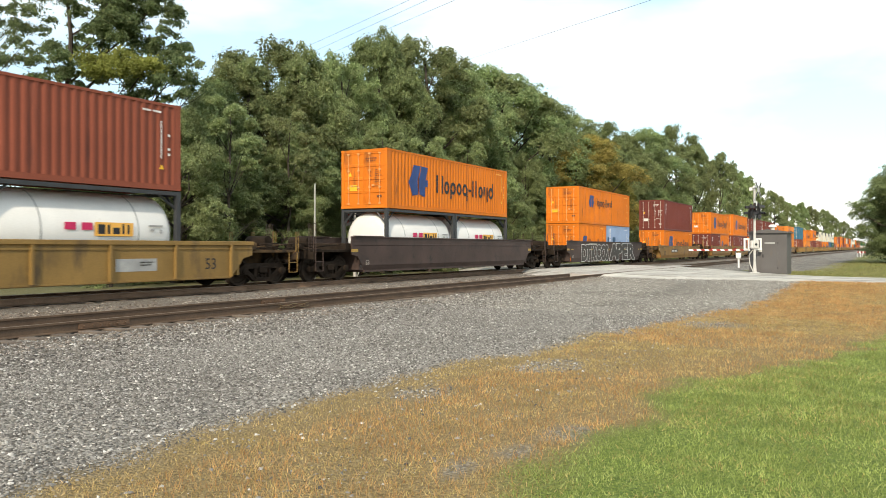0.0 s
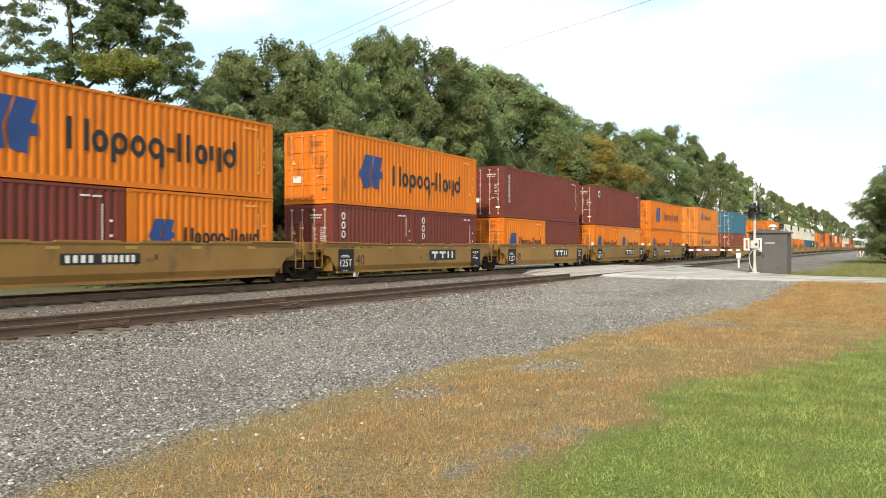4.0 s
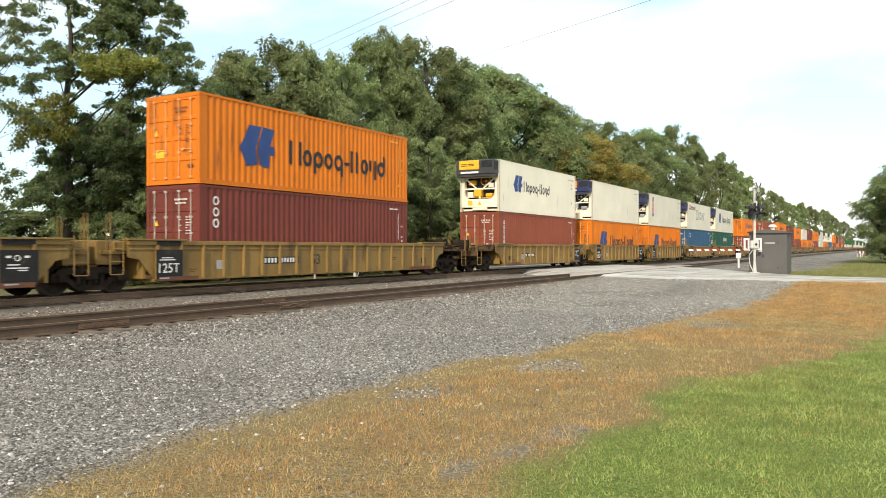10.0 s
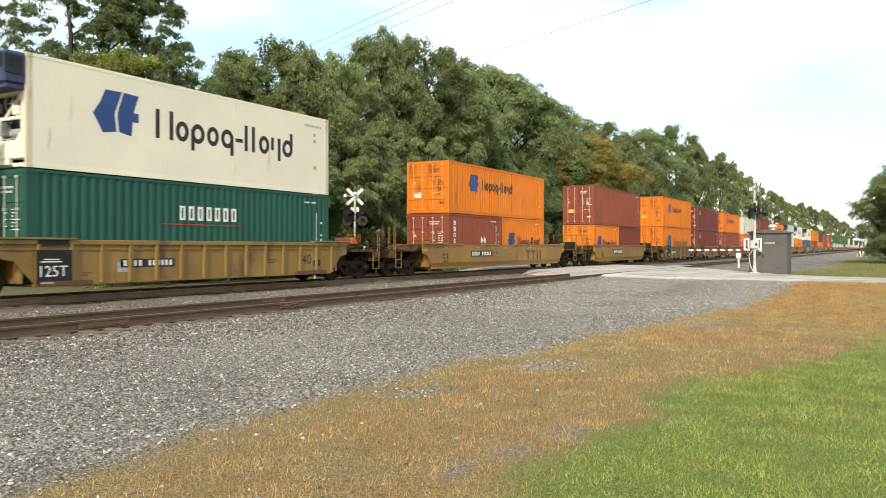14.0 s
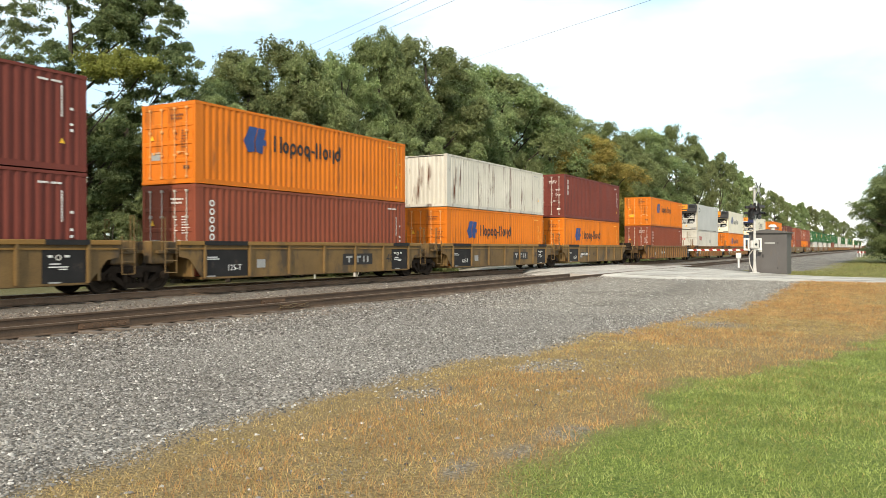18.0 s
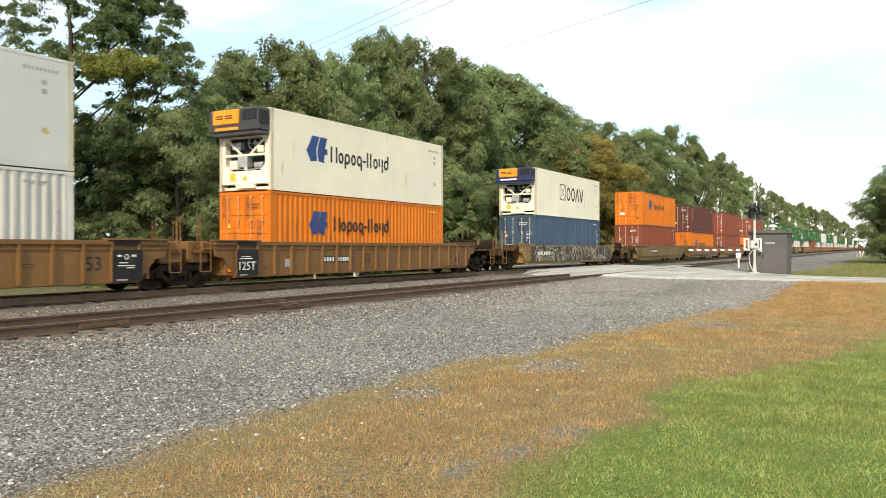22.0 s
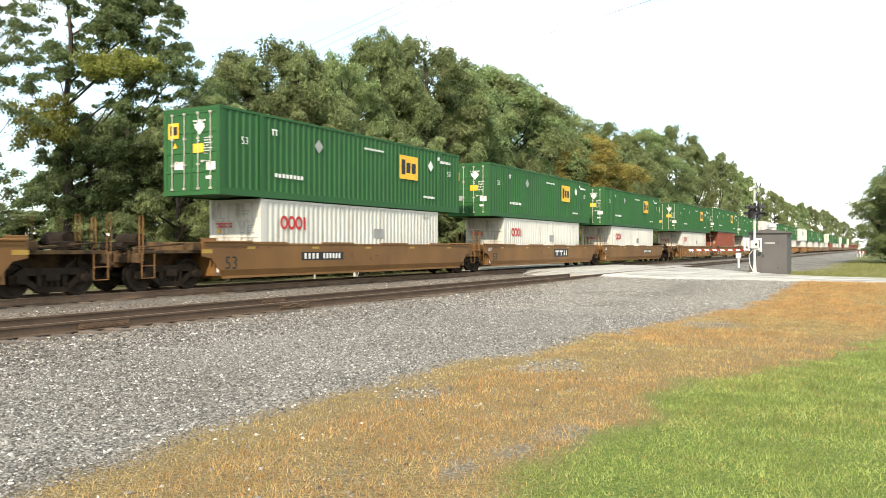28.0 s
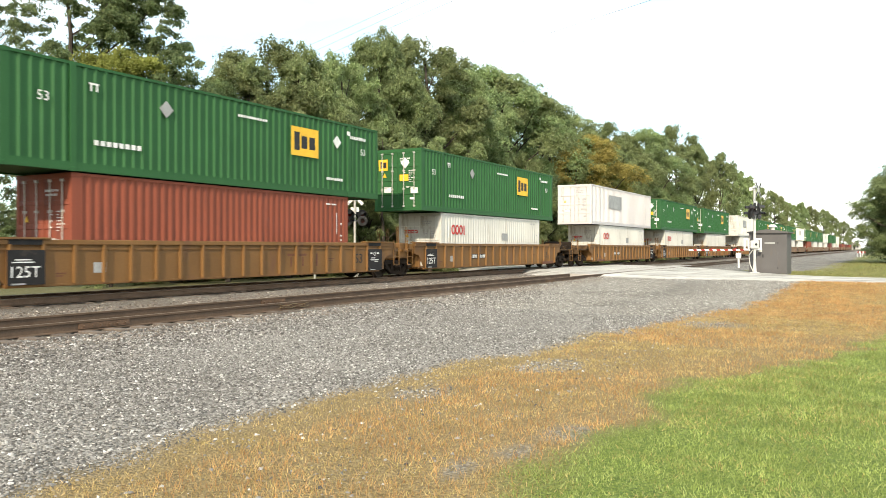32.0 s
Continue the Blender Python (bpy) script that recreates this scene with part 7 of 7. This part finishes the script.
# deeper in the wood, in its shade
for k in range(20):
    x = 45 + k * 5.2 + tree_rng.uniform(-1.5, 1.5)
    wood_tree(x, 38.0 + tree_rng.uniform(-1.5, 1.5), tree_rng.uniform(12.0, 14.2) + 0.03 * (x - 45), 1.5, k % 2, (LEAFDARK, LEAF)[k % 2], far=True)
for k in range(10):
    wood_tree(9 + k * 2.3, 42.0 + tree_rng.uniform(-1, 1), 2.6 + 0.1 * k + tree_rng.uniform(0, 1.0), 0.95, k % 2, (LEAFDARK, LEAF)[k % 2], far=True)
# every other one in the lightened leaf, against the shade they stand in
for k in range(5):
    wood_tree(24.6 + k * 2.1, 34.5 + tree_rng.uniform(-1, 1), 7.6 + 0.75 * k, 0.8, k % 4, (LEAFPALE, LEAFLIFT)[k % 2])
wood_tree(79.5, 28.0, 13.4, 1.75, 1, LEAFAMBER, "amber yellowing tree at the edge of the wood")
wood_tree(75.0, 27.6, 11.6, 1.3, 3, LEAFAMBER, "amber yellowing tree at the edge of the wood")
wood_tree(85.2, 27.6, 10.6, 1.1, 0, LEAFYELLOW, "yellow-green tree at the edge of the wood")
# two of three bushes get their light from the lightened leaf colour
for k in range(30):
    bx = 20 + k * 4.0 + tree_rng.uniform(-1, 1)
    bs = tree_rng.uniform(0.8, 1.35)
    plant(BUSH, "bush", "dense green bush below the trees", (bx, 26.9 + tree_rng.uniform(-0.6, 1.4), -0.6), tree_rng.uniform(0, 360), (bs * 1.25, bs * 1.1, bs), LEAFLIFT if k % 3 else LEAFPALE, "bush", "bushes by the wood")


SLIM = tree_proto(606, 10, 1.7, 12, 20000, 0.072, low=0.5, r=0.10)
# the odd ones have light painted in by the lighter leaf
for k in range(5):
    st = tree_rng.uniform(0.8, 1.1)
    plant(SLIM, "tree", "slender young tree with a bare leaning trunk", (26.5 + k * 6.0 + tree_rng.uniform(-1, 1), 26.4 + tree_rng.uniform(-0.5, 0.8), -0.6), tree_rng.uniform(0, 360), (1.1, 1.1, st), LEAFLIFT if k % 2 else LEAFPALE)
# the leafy edge of the wood, green down to the ground
for k in range(19):
    # half of these trees are brightened through their leaf colour
    x = 24.0 + k * 2.75 + tree_rng.uniform(-0.8, 0.8)
    wood_tree(x, 28.4 + tree_rng.uniform(-0.7, 0.7), tree_rng.uniform(5.6, 8.6) + (0.03 * (x - 24)), tree_rng.uniform(0.8, 1.05), 3 if k % 3 else 1, LEAFLIFT if k % 2 else LEAFPALE, "young leafy tree at the green edge of the wood")


# the open-crowned trees by the track: masses of foliage on long forking limbs, with the sky between them
def open_tree(seed, masses, leaves, top, r):
    """masses: (along, height, half width, half height, fullness) of each bough's foliage."""
    rng, s, clumps = random.Random(seed), Shape(), []
    line = [Vector((0.12 * math.sin(k * 0.9 + seed), 0.1 * math.cos(k * 0.7), top * k / 14)) for k in range(15)]
    for k in range(14):
        s.rod(line[k], line[k + 1], r * (1 - 0.06 * k), 9, r * (1 - 0.06 * (k + 1)))
    s.rod((line[0].x, line[0].y, -0.3), line[1], r * 1.5, 9, r)
    for cx, cz, hx, hz, full in masses:
        cy, out = rng.uniform(-0.8, 0.8), math.hypot(cx, 0.5)
        k = max(2, min(13, int((cz - 0.75 * out - 0.4) / top * 14)))
        p0, p3 = line[k], Vector((cx, cy, cz))
        p1 = p0.lerp(p3, 0.35) + Vector((rng.uniform(-0.15, 0.15), rng.uniform(-0.2, 0.2), -0.10 * out))
        p2 = p0.lerp(p3, 0.7) + Vector((rng.uniform(-0.15, 0.15), rng.uniform(-0.2, 0.2), -0.12 * out))
        q = r * 0.21 * (0.6 + 0.12 * out)
        s.rod(p0, p1, q, 7, q * 0.8)
        s.rod(p1, p2, q * 0.8, 6, q * 0.55)
        s.rod(p2, p3, q * 0.55, 5, q * 0.25)
        for j in range(max(6, int(hx * hz * 36 * full))):
            a, d = rng.uniform(0, 6.283), rng.random() ** 0.5
            c = Vector((cx + hx * d * math.cos(a), cy + rng.uniform(-1.2, 1.2), cz + hz * d * math.sin(a)))
            clumps.append((c.x, c.y, c.z, rng.uniform(0.12, 0.34), rng.uniform(-0.5, 0.5), rng.uniform(-0.9, 0.2)))
            if j % 3 == 0:
                f = p2.lerp(p3, rng.random())
                g = f.lerp(c, 0.5) + Vector((rng.uniform(-0.12, 0.12), rng.uniform(-0.12, 0.12), rng.uniform(-0.15, 0.05)))
                s.rod(f, g, q * 0.26, 4, q * 0.18)
                s.rod(g, c, q * 0.18, 4, q * 0.07)
    return s.mesh("trunk"), leaf_cloud(clumps, leaves, 0.070, seed, 0.3, 0.25)


def spray(name, x0, x1, y, z0, z1, n, leaves, seed):
    rng = random.Random(seed)
    cl = []
    for k in range(n):
        x = x0 + (x1 - x0) * (k + rng.random()) / n
        cl.append((x, y + rng.uniform(-0.4, 0.4), rng.uniform(z0, z1), rng.uniform(0.2, 0.4), rng.uniform(-0.4, 0.4), -0.5))
    return leaf_cloud(cl, leaves, 0.07, seed, 0.3, 0.3)


OPEN = open_tree(909, ((2.8, 10.4, 1.7, 1.0, 1.0), (3.6, 9.35, 0.95, 0.75, 1.0), (1.7, 11.7, 2.2, 1.0, 0.9), (3.6, 11.6, 0.9, 0.7, 0.8), (-0.5, 9.4, 0.85, 0.65, 0.8), (-0.2, 8.5, 1.3, 0.55, 0.9),
                       (-1.6, 8.2, 0.7, 0.22, 0.9), (2.4, 8.6, 1.6, 0.5, 0.7), (4.4, 8.5, 0.75, 0.75, 0.8), (4.9, 7.75, 0.35, 0.5, 0.8), (1.9, 7.7, 1.5, 0.5, 0.45), (-0.2, 6.9, 1.0, 0.5, 0.8),
                       (0.3, 6.0, 0.85, 0.6, 0.9), (3.0, 7.0, 1.3, 0.7, 0.8), (2.4, 5.9, 1.7, 0.75, 0.9), (0.6, 4.8, 1.9, 0.85, 1.0), (3.2, 5.0, 1.1, 1.0, 1.0), (-1.3, 4.2, 1.0, 0.5, 0.7),
                       (1.1, 3.7, 2.5, 0.65, 0.9), (0.3, 12.8, 1.8, 0.9, 0.7), (0.9, 10.3, 1.0, 0.8, 0.7), (1.2, 9.1, 1.0, 0.6, 0.7)), 175000, 12.6, 0.23)
THIN = open_tree(919, ((4.4, 9.65, 0.95, 0.55, 0.9), (4.6, 8.7, 0.75, 0.28, 0.8), (4.6, 6.3, 0.7, 0.42, 0.8), (4.3, 4.0, 0.6, 0.5, 0.8), (3.4, 10.8, 1.6, 0.7, 0.8), (2.0, 9.5, 1.6, 0.8, 0.8),
                       (2.6, 7.4, 1.6, 0.6, 0.8), (0.2, 11.0, 2.2, 1.0, 0.8), (0.0, 8.0, 2.0, 1.0, 0.8), (1.5, 5.0, 2.2, 0.9, 0.7)), 50000, 11.6, 0.15)
ot = plant(OPEN, "tree", "tall open-crowned tree with dark forking limbs behind the track", (22.97, 33.0, -1.02), -60, 1.222, LEAFDEEP)
part("yellow_spray", spray("yellow_spray", 1.3, 4.1, -1.7, 8.1, 8.9, 34, 9000, 911), LEAFYELLOW, ot, "yellowing leaves on the lower limbs")
part("olive_spray", spray("olive_spray", -0.9, 0.9, -1.8, 5.5, 7.3, 40, 9000, 912), LEAFYELLOW, ot, "olive-yellow leaves on a side limb")
plant(THIN, "tree", "thin open-crowned tree with dark forking limbs beside the track", (13.6, 29.5, -0.6), -60, 1.0, LEAFDEEP)
plant(BUSH, "bush", "dense green bush below the trees", (16.4, 30.5, -0.6), 30, 1.0, LEAFDARK, "bush", "bushes by the wood")
# the trees across the road, on the near side of the tracks
for x, y, h, wide, pr in ((86, -0.8, 9.8, 1.35, 1), (95, -0.8, 8.2, 1.2, 0), (104, -3.0, 11, 1.4, 3), (80, -4.9, 9.5, 1.2, 2), (90, -3.6, 10.4, 1.5, 1), (88, -2.4, 11.2, 1.5, 3), (93, -1.4, 9.8, 1.4, 0), (84.5, -3.2, 9.0, 1.5, 3), (90.5, -2.6, 7.6, 1.4, 3), (97, -2.0, 10.5, 1.6, 3)):
    plant(PROTOS[pr], "tree", "broad dark green tree on the grass beyond the road", (x, y, -0.3), x * 7, (h / 10.2 * wide, h / 10.2 * wide, h / 10.2), LEAFPALE if pr == 3 else LEAF, group="trees beyond the road")
for x, y, s in ((84, -3.4, 1.2), (86, -2.7, 1.2), (88, -2.0, 1.0), (90, -1.4, 0.75), (94, -0.8, 0.6), (100, -0.5, 0.6), (82, -5.0, 1.1)):
    plant(BUSH, "bush", "low green bush under the roadside trees", (x, y, -0.3), x * 3, s, LEAF, "bush", "bushes beyond the road")

# ---- poles and wires ----
POLEWOOD = surface("grey_pole_wood", (0.22, 0.17, 0.125), 0.9, 0, 0.2, 1.5, 20, 0.2, 0.5, stretch=(4, 4, 0.5))
WHITEPAINT = surface("white_signal_paint", (0.74, 0.73, 0.70), 0.5, 0, 0.1, 2, 40, 0.06, 0.1, dirt=(0.4, 0.36, 0.3), dirt_from=0.64)
BLACKMETAL = surface("black_signal_metal", (0.022, 0.022, 0.024), 0.5, 0, 0.2, 3, 40, 0.1, 0.1)
pole = thing("utility_pole", "slender weathered wooden pole among the trees", "pole", (26.3, 33.1, -1.0))
part("shaft", Shape().rod((0, 0, 0), (0.06, 0.05, 8.9), 0.11, 10, 0.08), POLEWOOD, pole)
POLEPALE = surface("pale_green_grey_paint", (0.38, 0.40, 0.36), 0.6, 0, 0.15, 2, 30, 0.08, 0.1)
pole = thing("slender_pole", "thin pale grey-green painted pole behind the tracks", "pole", (31.0, 25.0, -0.6))
part("shaft", Shape().rod((0, 0, 0), (0, 0, 5.1), 0.06, 8, 0.045), POLEPALE, pole)
WIREMAT = surface("dark_cable", (0.05, 0.05, 0.055), 0.6, 0.2, 0.1, 1, 10, 0.05, 0.0)


def wire(ax, ay, az, bx, by, bz, sag, r=0.009):
    pts = []
    for k in range(25):
        t = k / 24
        pts.append((ax + (bx - ax) * t, ay + (by - ay) * t, az + (bz - az) * t - sag * 4 * t * (1 - t)))
    w = thing("overhead_wire", "thin dark overhead wire crossing the sky", "wire", group="overhead wires")
    part("cable", Shape().bend(pts, r, 5), WIREMAT, w)


WIRES = ((50.19, 41.2, 17.71, 29.51, 16.89, 12.63, 0.0), (50.31, 41.0, 17.16, 29.89, 16.21, 12.63, 0.0), (50.38, 40.88, 16.49, 30.53, 15.09, 12.63, 0.0), (55.88, 31.2, 16.12, 35.0, 7.23, 12.66, 0.0))
for ax, ay, az, bx, by, bz, sag in WIRES:
    wire(ax + 0.6 * (ax - bx), ay + 0.6 * (ay - by), az + 0.6 * (az - bz), bx, by, bz, sag)

# ---- grade crossing signals ----
LAMPRED = surface("dark_red_lens", (0.06, 0.006, 0.006), 0.25, 0, 0.1, 2, 20, 0.05, 0.0)
GATERED = surface("gate_red", (0.30, 0.026, 0.02), 0.5, 0, 0.12, 2, 30, 0.06, 0.05)
SIGNWHITE = surface("sign_white", (0.78, 0.77, 0.74), 0.5, 0, 0.06, 2, 30, 0.05, 0.03)


MASTPAINT = surface("weathered_silver_paint", (0.52, 0.51, 0.48), 0.5, 0.1, 0.15, 2, 40, 0.08, 0.1, dirt=(0.28, 0.26, 0.22), dirt_from=0.6)
DULLSHEET = surface("dull_aluminium_sheet", (0.50, 0.50, 0.48), 0.55, 0.2, 0.12, 2, 30, 0.05, 0.05)


def crossing_signal(at, face, arm_dir, arm_len, name_word):
    """A mast with crossed boards, pairs of lamps, a bell and a lowered gate; face: the way it looks, in degrees."""
    sig = thing("crossing_signal", f"white crossing signal mast with crossed boards and {name_word}", "crossing signal", at)
    part("mast", Shape().rod((0, 0, 0.12), (0, 0, 4.75), 0.07, 12), MASTPAINT, sig)
    part("mast_base", Shape().box(-0.24, 0.24, -0.24, 0.24, -0.1, 0.05, 0.03).rod((0, 0, 0.05), (0, 0, 0.5), 0.12, 10, 0.085), MASTPAINT, sig)
    part("bell", Shape().rod((0, 0, 4.75), (0, 0, 4.88), 0.14, 14, 0.05), WHITEPAINT, sig)
    part("side_arm", Shape().rod((-0.75, 0.1, 4.62), (0.4, 0, 4.62), 0.03, 6).rod((-0.75, 0.1, 4.55), (-0.75, 0.1, 4.72), 0.09, 8), WHITEPAINT, sig)
    cb = part("crossed_boards", Shape().box(-0.05, 0.05, -0.05, 0.05, 4.5, 4.62), WHITEPAINT, sig, turn=(0, 0, face))
    for k, a in enumerate((45, -45)):
        b = part("board", shared(("cross_board",), lambda: Shape().box(-0.006, 0.006, -0.61, 0.61, -0.085, 0.085)), SIGNWHITE if arm_len > 4.5 else DULLSHEET, cb, at=(0.2 + 0.012 * k, 0, 4.62), turn=(a, 0, 0))
        part("board_stencil", Shape().box(0.008, 0.011, -0.5, -0.16, -0.05, 0.05).box(0.008, 0.011, 0.16, 0.5, -0.05, 0.05), INK, b)
    part("count_sign", Shape().box(0.05, 0.062, -0.23, 0.23, 3.78, 4.02), SIGNWHITE, sig, turn=(0, 0, face))
    for z, off in ((3.28, 0), (3.62, 35)):
        for back in (0, 180):
            arm = part("lamp_arm", shared(("lamp_arm", z), lambda: Shape().rod((0.06, -0.42, z), (0.06, 0.42, z), 0.03, 6)), BLACKMETAL, sig, turn=(0, 0, face + back + off))
            for sy in (-0.42, 0.42):
                part("lamp_shield", shared(("lamp_shield",), lambda: Shape().rod((0.02, 0, 0), (0.06, 0, 0), 0.28, 20)), BLACKMETAL, arm, at=(0.06, sy, z))
                part("lamp_hood", shared(("lamp_hood",), lambda: Shape().prism([(0.14 * math.cos(t * 0.35), 0.14 * math.sin(t * 0.35)) for t in range(10)] + [(0.125 * math.cos(t * 0.35), 0.125 * math.sin(t * 0.35)) for t in range(9, -1, -1)], "x", 0.06, 0.34)), BLACKMETAL, arm, at=(0.06, sy, z))
                part("lamp_lens", shared(("lamp_lens",), lambda: Shape().rod((0.06, 0, 0), (0.075, 0, 0), 0.12, 16)), LAMPRED, arm, at=(0.06, sy, z))
    m = part("gate_mechanism", Shape().box(-0.17, 0.17, -0.14, 0.14, 1.36, 1.84, 0.03), MASTPAINT, sig, turn=(0, 0, arm_dir))
    part("mechanism_door", Shape().box(0.17, 0.185, -0.11, 0.11, 1.42, 1.78, 0.006), SIGNWHITE, m)
    for sx in (-1, 1):
        fork = Shape()
        for z0, z1 in ((1.28, 1.37), (1.86, 1.95)):
            fork.box(sx * 0.36 - 0.12, sx * 0.36 + 0.12, -0.24, -0.19, z0, z1, 0.01)
        fork.box(sx * 0.48 - 0.045, sx * 0.48 + 0.045, -0.24, -0.19, 1.28, 1.95, 0.01).box(sx * 0.24 - 0.04, sx * 0.24 + 0.04, -0.24, -0.19, 1.28, 1.95, 0.01)
        part("arm_support", fork, WHITEPAINT, m, "white open arm support frame")
    part("pivot_shaft", Shape().rod((0, -0.28, 1.6), (0, 0.2, 1.6), 0.06, 10), BLACKMETAL, m)
    part("counterweight", Shape().box(-0.62, -0.15, -0.36, -0.30, 1.26, 1.34, 0.02).box(-0.60, -0.44, -0.38, -0.28, 1.16, 1.44, 0.03), MASTPAINT, m)
    arm = part("gate_arm", Shape().box(0.1, arm_len, -0.34, -0.30, 1.24, 1.33), SIGNWHITE, m, "red and white striped gate arm")
    k, n = 0.45, 0
    while k < arm_len - 0.3:
        part("red_stripe", shared(("red_stripe",), lambda: Shape().prism([(0, 1.238), (0.22, 1.238), (0.28, 1.332), (0.06, 1.332)], "y", -0.343, -0.297)), GATERED, arm, at=(k, 0, 0))
        if n % 3 == 1:
            part("arm_light", shared(("arm_light",), lambda: Shape().box(0, 0.1, -0.36, -0.28, 1.33, 1.41, 0.01)), GATERED, arm, at=(k, 0, 0))
        k, n = k + 0.46, n + 1
    part("cable_conduit", Shape().bend([(0.1, 0, 1.3), (0.28, -0.1, 1.0), (0.22, -0.1, 0.5), (0.1, 0, 0.1)], 0.025), MASTPAINT, m)
    return sig


crossing_signal((46.6, 6.55, -0.12), 257, 127, 3.7, "a lowered gate")
crossing_signal((35.2, 25.6, -0.5), 35, -40, 5.0, "a gate")

# ---- signal house ----
SHEDGREY = surface("grey_painted_steel", (0.105, 0.098, 0.096), 0.55, 0.1, 0.10, 0.8, 30, 0.05, 0.08, dirt=(0.12, 0.10, 0.085), dirt_from=0.62, dirt_stretch=(1, 1, 0.3))
shed = thing("signal_house", "grey windowless steel signal house with a white roof vent", "shed", (47.5, 5.0, -0.2))
SX, SY, SH = 2.2, 1.95, 2.32
part("wall_front", Shape().box(0, 0.05, 0.05, SY - 0.05, 0, SH), SHEDGREY, shed)
part("wall_back", Shape().box(SX - 0.05, SX, 0.05, SY - 0.05, 0, SH), SHEDGREY, shed)
part("wall_side", Shape().box(0, SX, 0, 0.05, 0, SH), SHEDGREY, shed)
part("wall_side", Shape().box(0, SX, SY - 0.05, SY, 0, SH), SHEDGREY, shed)
for cx, cy in ((0, 0), (0, SY), (SX, 0)):
    part("corner_trim", Shape().box(cx - 0.02, cx + 0.05, cy - 0.02, cy + 0.02, 0, SH), SHEDGREY, shed)
part("roof", Shape().prism([(-0.12, SH), (SY + 0.12, SH), (SY + 0.12, SH + 0.07), (SY / 2, SH + 0.22), (-0.12, SH + 0.07)], "x", -0.14, SX + 0.14), SHEDGREY, shed)
dr = part("door", Shape().box(-0.025, 0.0, 0.45, 1.35, 0.06, 2.05, 0.008), SHEDGREY, shed)
part("door_handle", Shape().box(-0.07, -0.025, 1.2, 1.25, 0.95, 1.12), BLACKMETAL, dr)
part("hinge", Shape().rod((-0.03, 0.45, 0.3), (-0.03, 0.45, 0.42), 0.02, 6).rod((-0.03, 0.45, 1.7), (-0.03, 0.45, 1.82), 0.02, 6), BLACKMETAL, dr)
part("data_plate", Shape().box(-0.032, -0.026, 0.6, 1.15, 1.72, 1.80), GREYINK, dr)
part("roof_vent", Shape().rod((1.0, 0.85, SH + 0.15), (1.0, 0.85, SH + 0.36), 0.12, 12).rod((1.0, 0.85, SH + 0.36), (1.0, 0.85, SH + 0.5), 0.24, 14, 0.14), WHITEPAINT, shed, "white mushroom roof vent")
mp = thing("marker_post", "short white marker post beside the track", "post", (60.5, 9.6, -0.2))
part("post", Shape().rod((0, 0, 0), (0, 0, 0.95), 0.07, 8), WHITEPAINT, mp)
part("cap", Shape().box(-0.16, 0.16, -0.16, 0.16, 0.72, 1.12, 0.02), WHITEPAINT, mp)

# ---- far end of the line ----
HOUSEWALL = surface("pale_siding", (0.55, 0.52, 0.48), 0.7, 0, 0.08, 1, 20, 0.05, 0.1)
HOUSEROOF = surface("grey_shingle", (0.30, 0.28, 0.27), 0.8, 0, 0.15, 1, 20, 0.1, 0.2)
house = thing("house", "small pale house far along the line", "house", (800, 22.8, -0.2))
house.scale = (1.5, 1.5, 1.5)
part("wall", Shape().box(0, 8, 0, 7, 0, 2.7), HOUSEWALL, house)
part("roof", Shape().prism([(-0.4, 2.7), (7.4, 2.7), (3.5, 4.4)], "x", -0.4, 8.4), HOUSEROOF, house)
for y in (1.2, 4.8):
    wd = part("window", Shape().box(-0.06, 0.02, y, y + 1.0, 1.0, 2.1), HOUSEWALL, house)
    part("pane", Shape().box(-0.08, -0.05, y + 0.1, y + 0.9, 1.1, 2.0), DARKHOLE, wd)
part("door", Shape().box(-0.05, 0.02, 3.0, 3.9, 0, 2.05), DARKHOLE, house)
for k in range(2):
    br = thing("traffic_barrier", "red and white striped traffic barrier", "barrier", (138 + k * 2.3, 3.6 + k * 0.55, -0.25), group="barriers far along the line")
    part("board", Shape().box(-0.02, 0.02, -0.4, 0.4, 0.7, 1.0), SIGNWHITE, br)
    part("stripe", Shape().box(-0.03, -0.02, -0.35, -0.1, 0.7, 1.0).box(-0.03, -0.02, 0.1, 0.35, 0.7, 1.0), GATERED, br)
    for y in (-0.35, 0.35):
        part("leg", Shape().box(-0.03, 0.03, y - 0.03, y + 0.03, 0, 1.0), SIGNWHITE, br)


def motions():
    """The train runs towards the near end of the tracks at an even speed; its wheels roll on the rails."""
    for ob, x, z in MOVING:
        walk(ob, [(0.0, pose(x, TRAIN_TRACK, z)), (32.0, pose(x - SPEED * 32.0, TRAIN_TRACK, z))])
    step = math.degrees(SPEED / FPS / WHEEL_R)
    first = WHEELSETS[0]
    walk(first, [(k / FPS, pose(0, 0, 0, 0, -step * k, 0)) for k in range(32 * FPS + 1)])
    for w in WHEELSETS[1:]:
        w.rotation_mode = "QUATERNION"
        keys = w.animation_data_create()
        keys.action = first.animation_data.action
        keys.action_slot = first.animation_data.action_slot


motions()
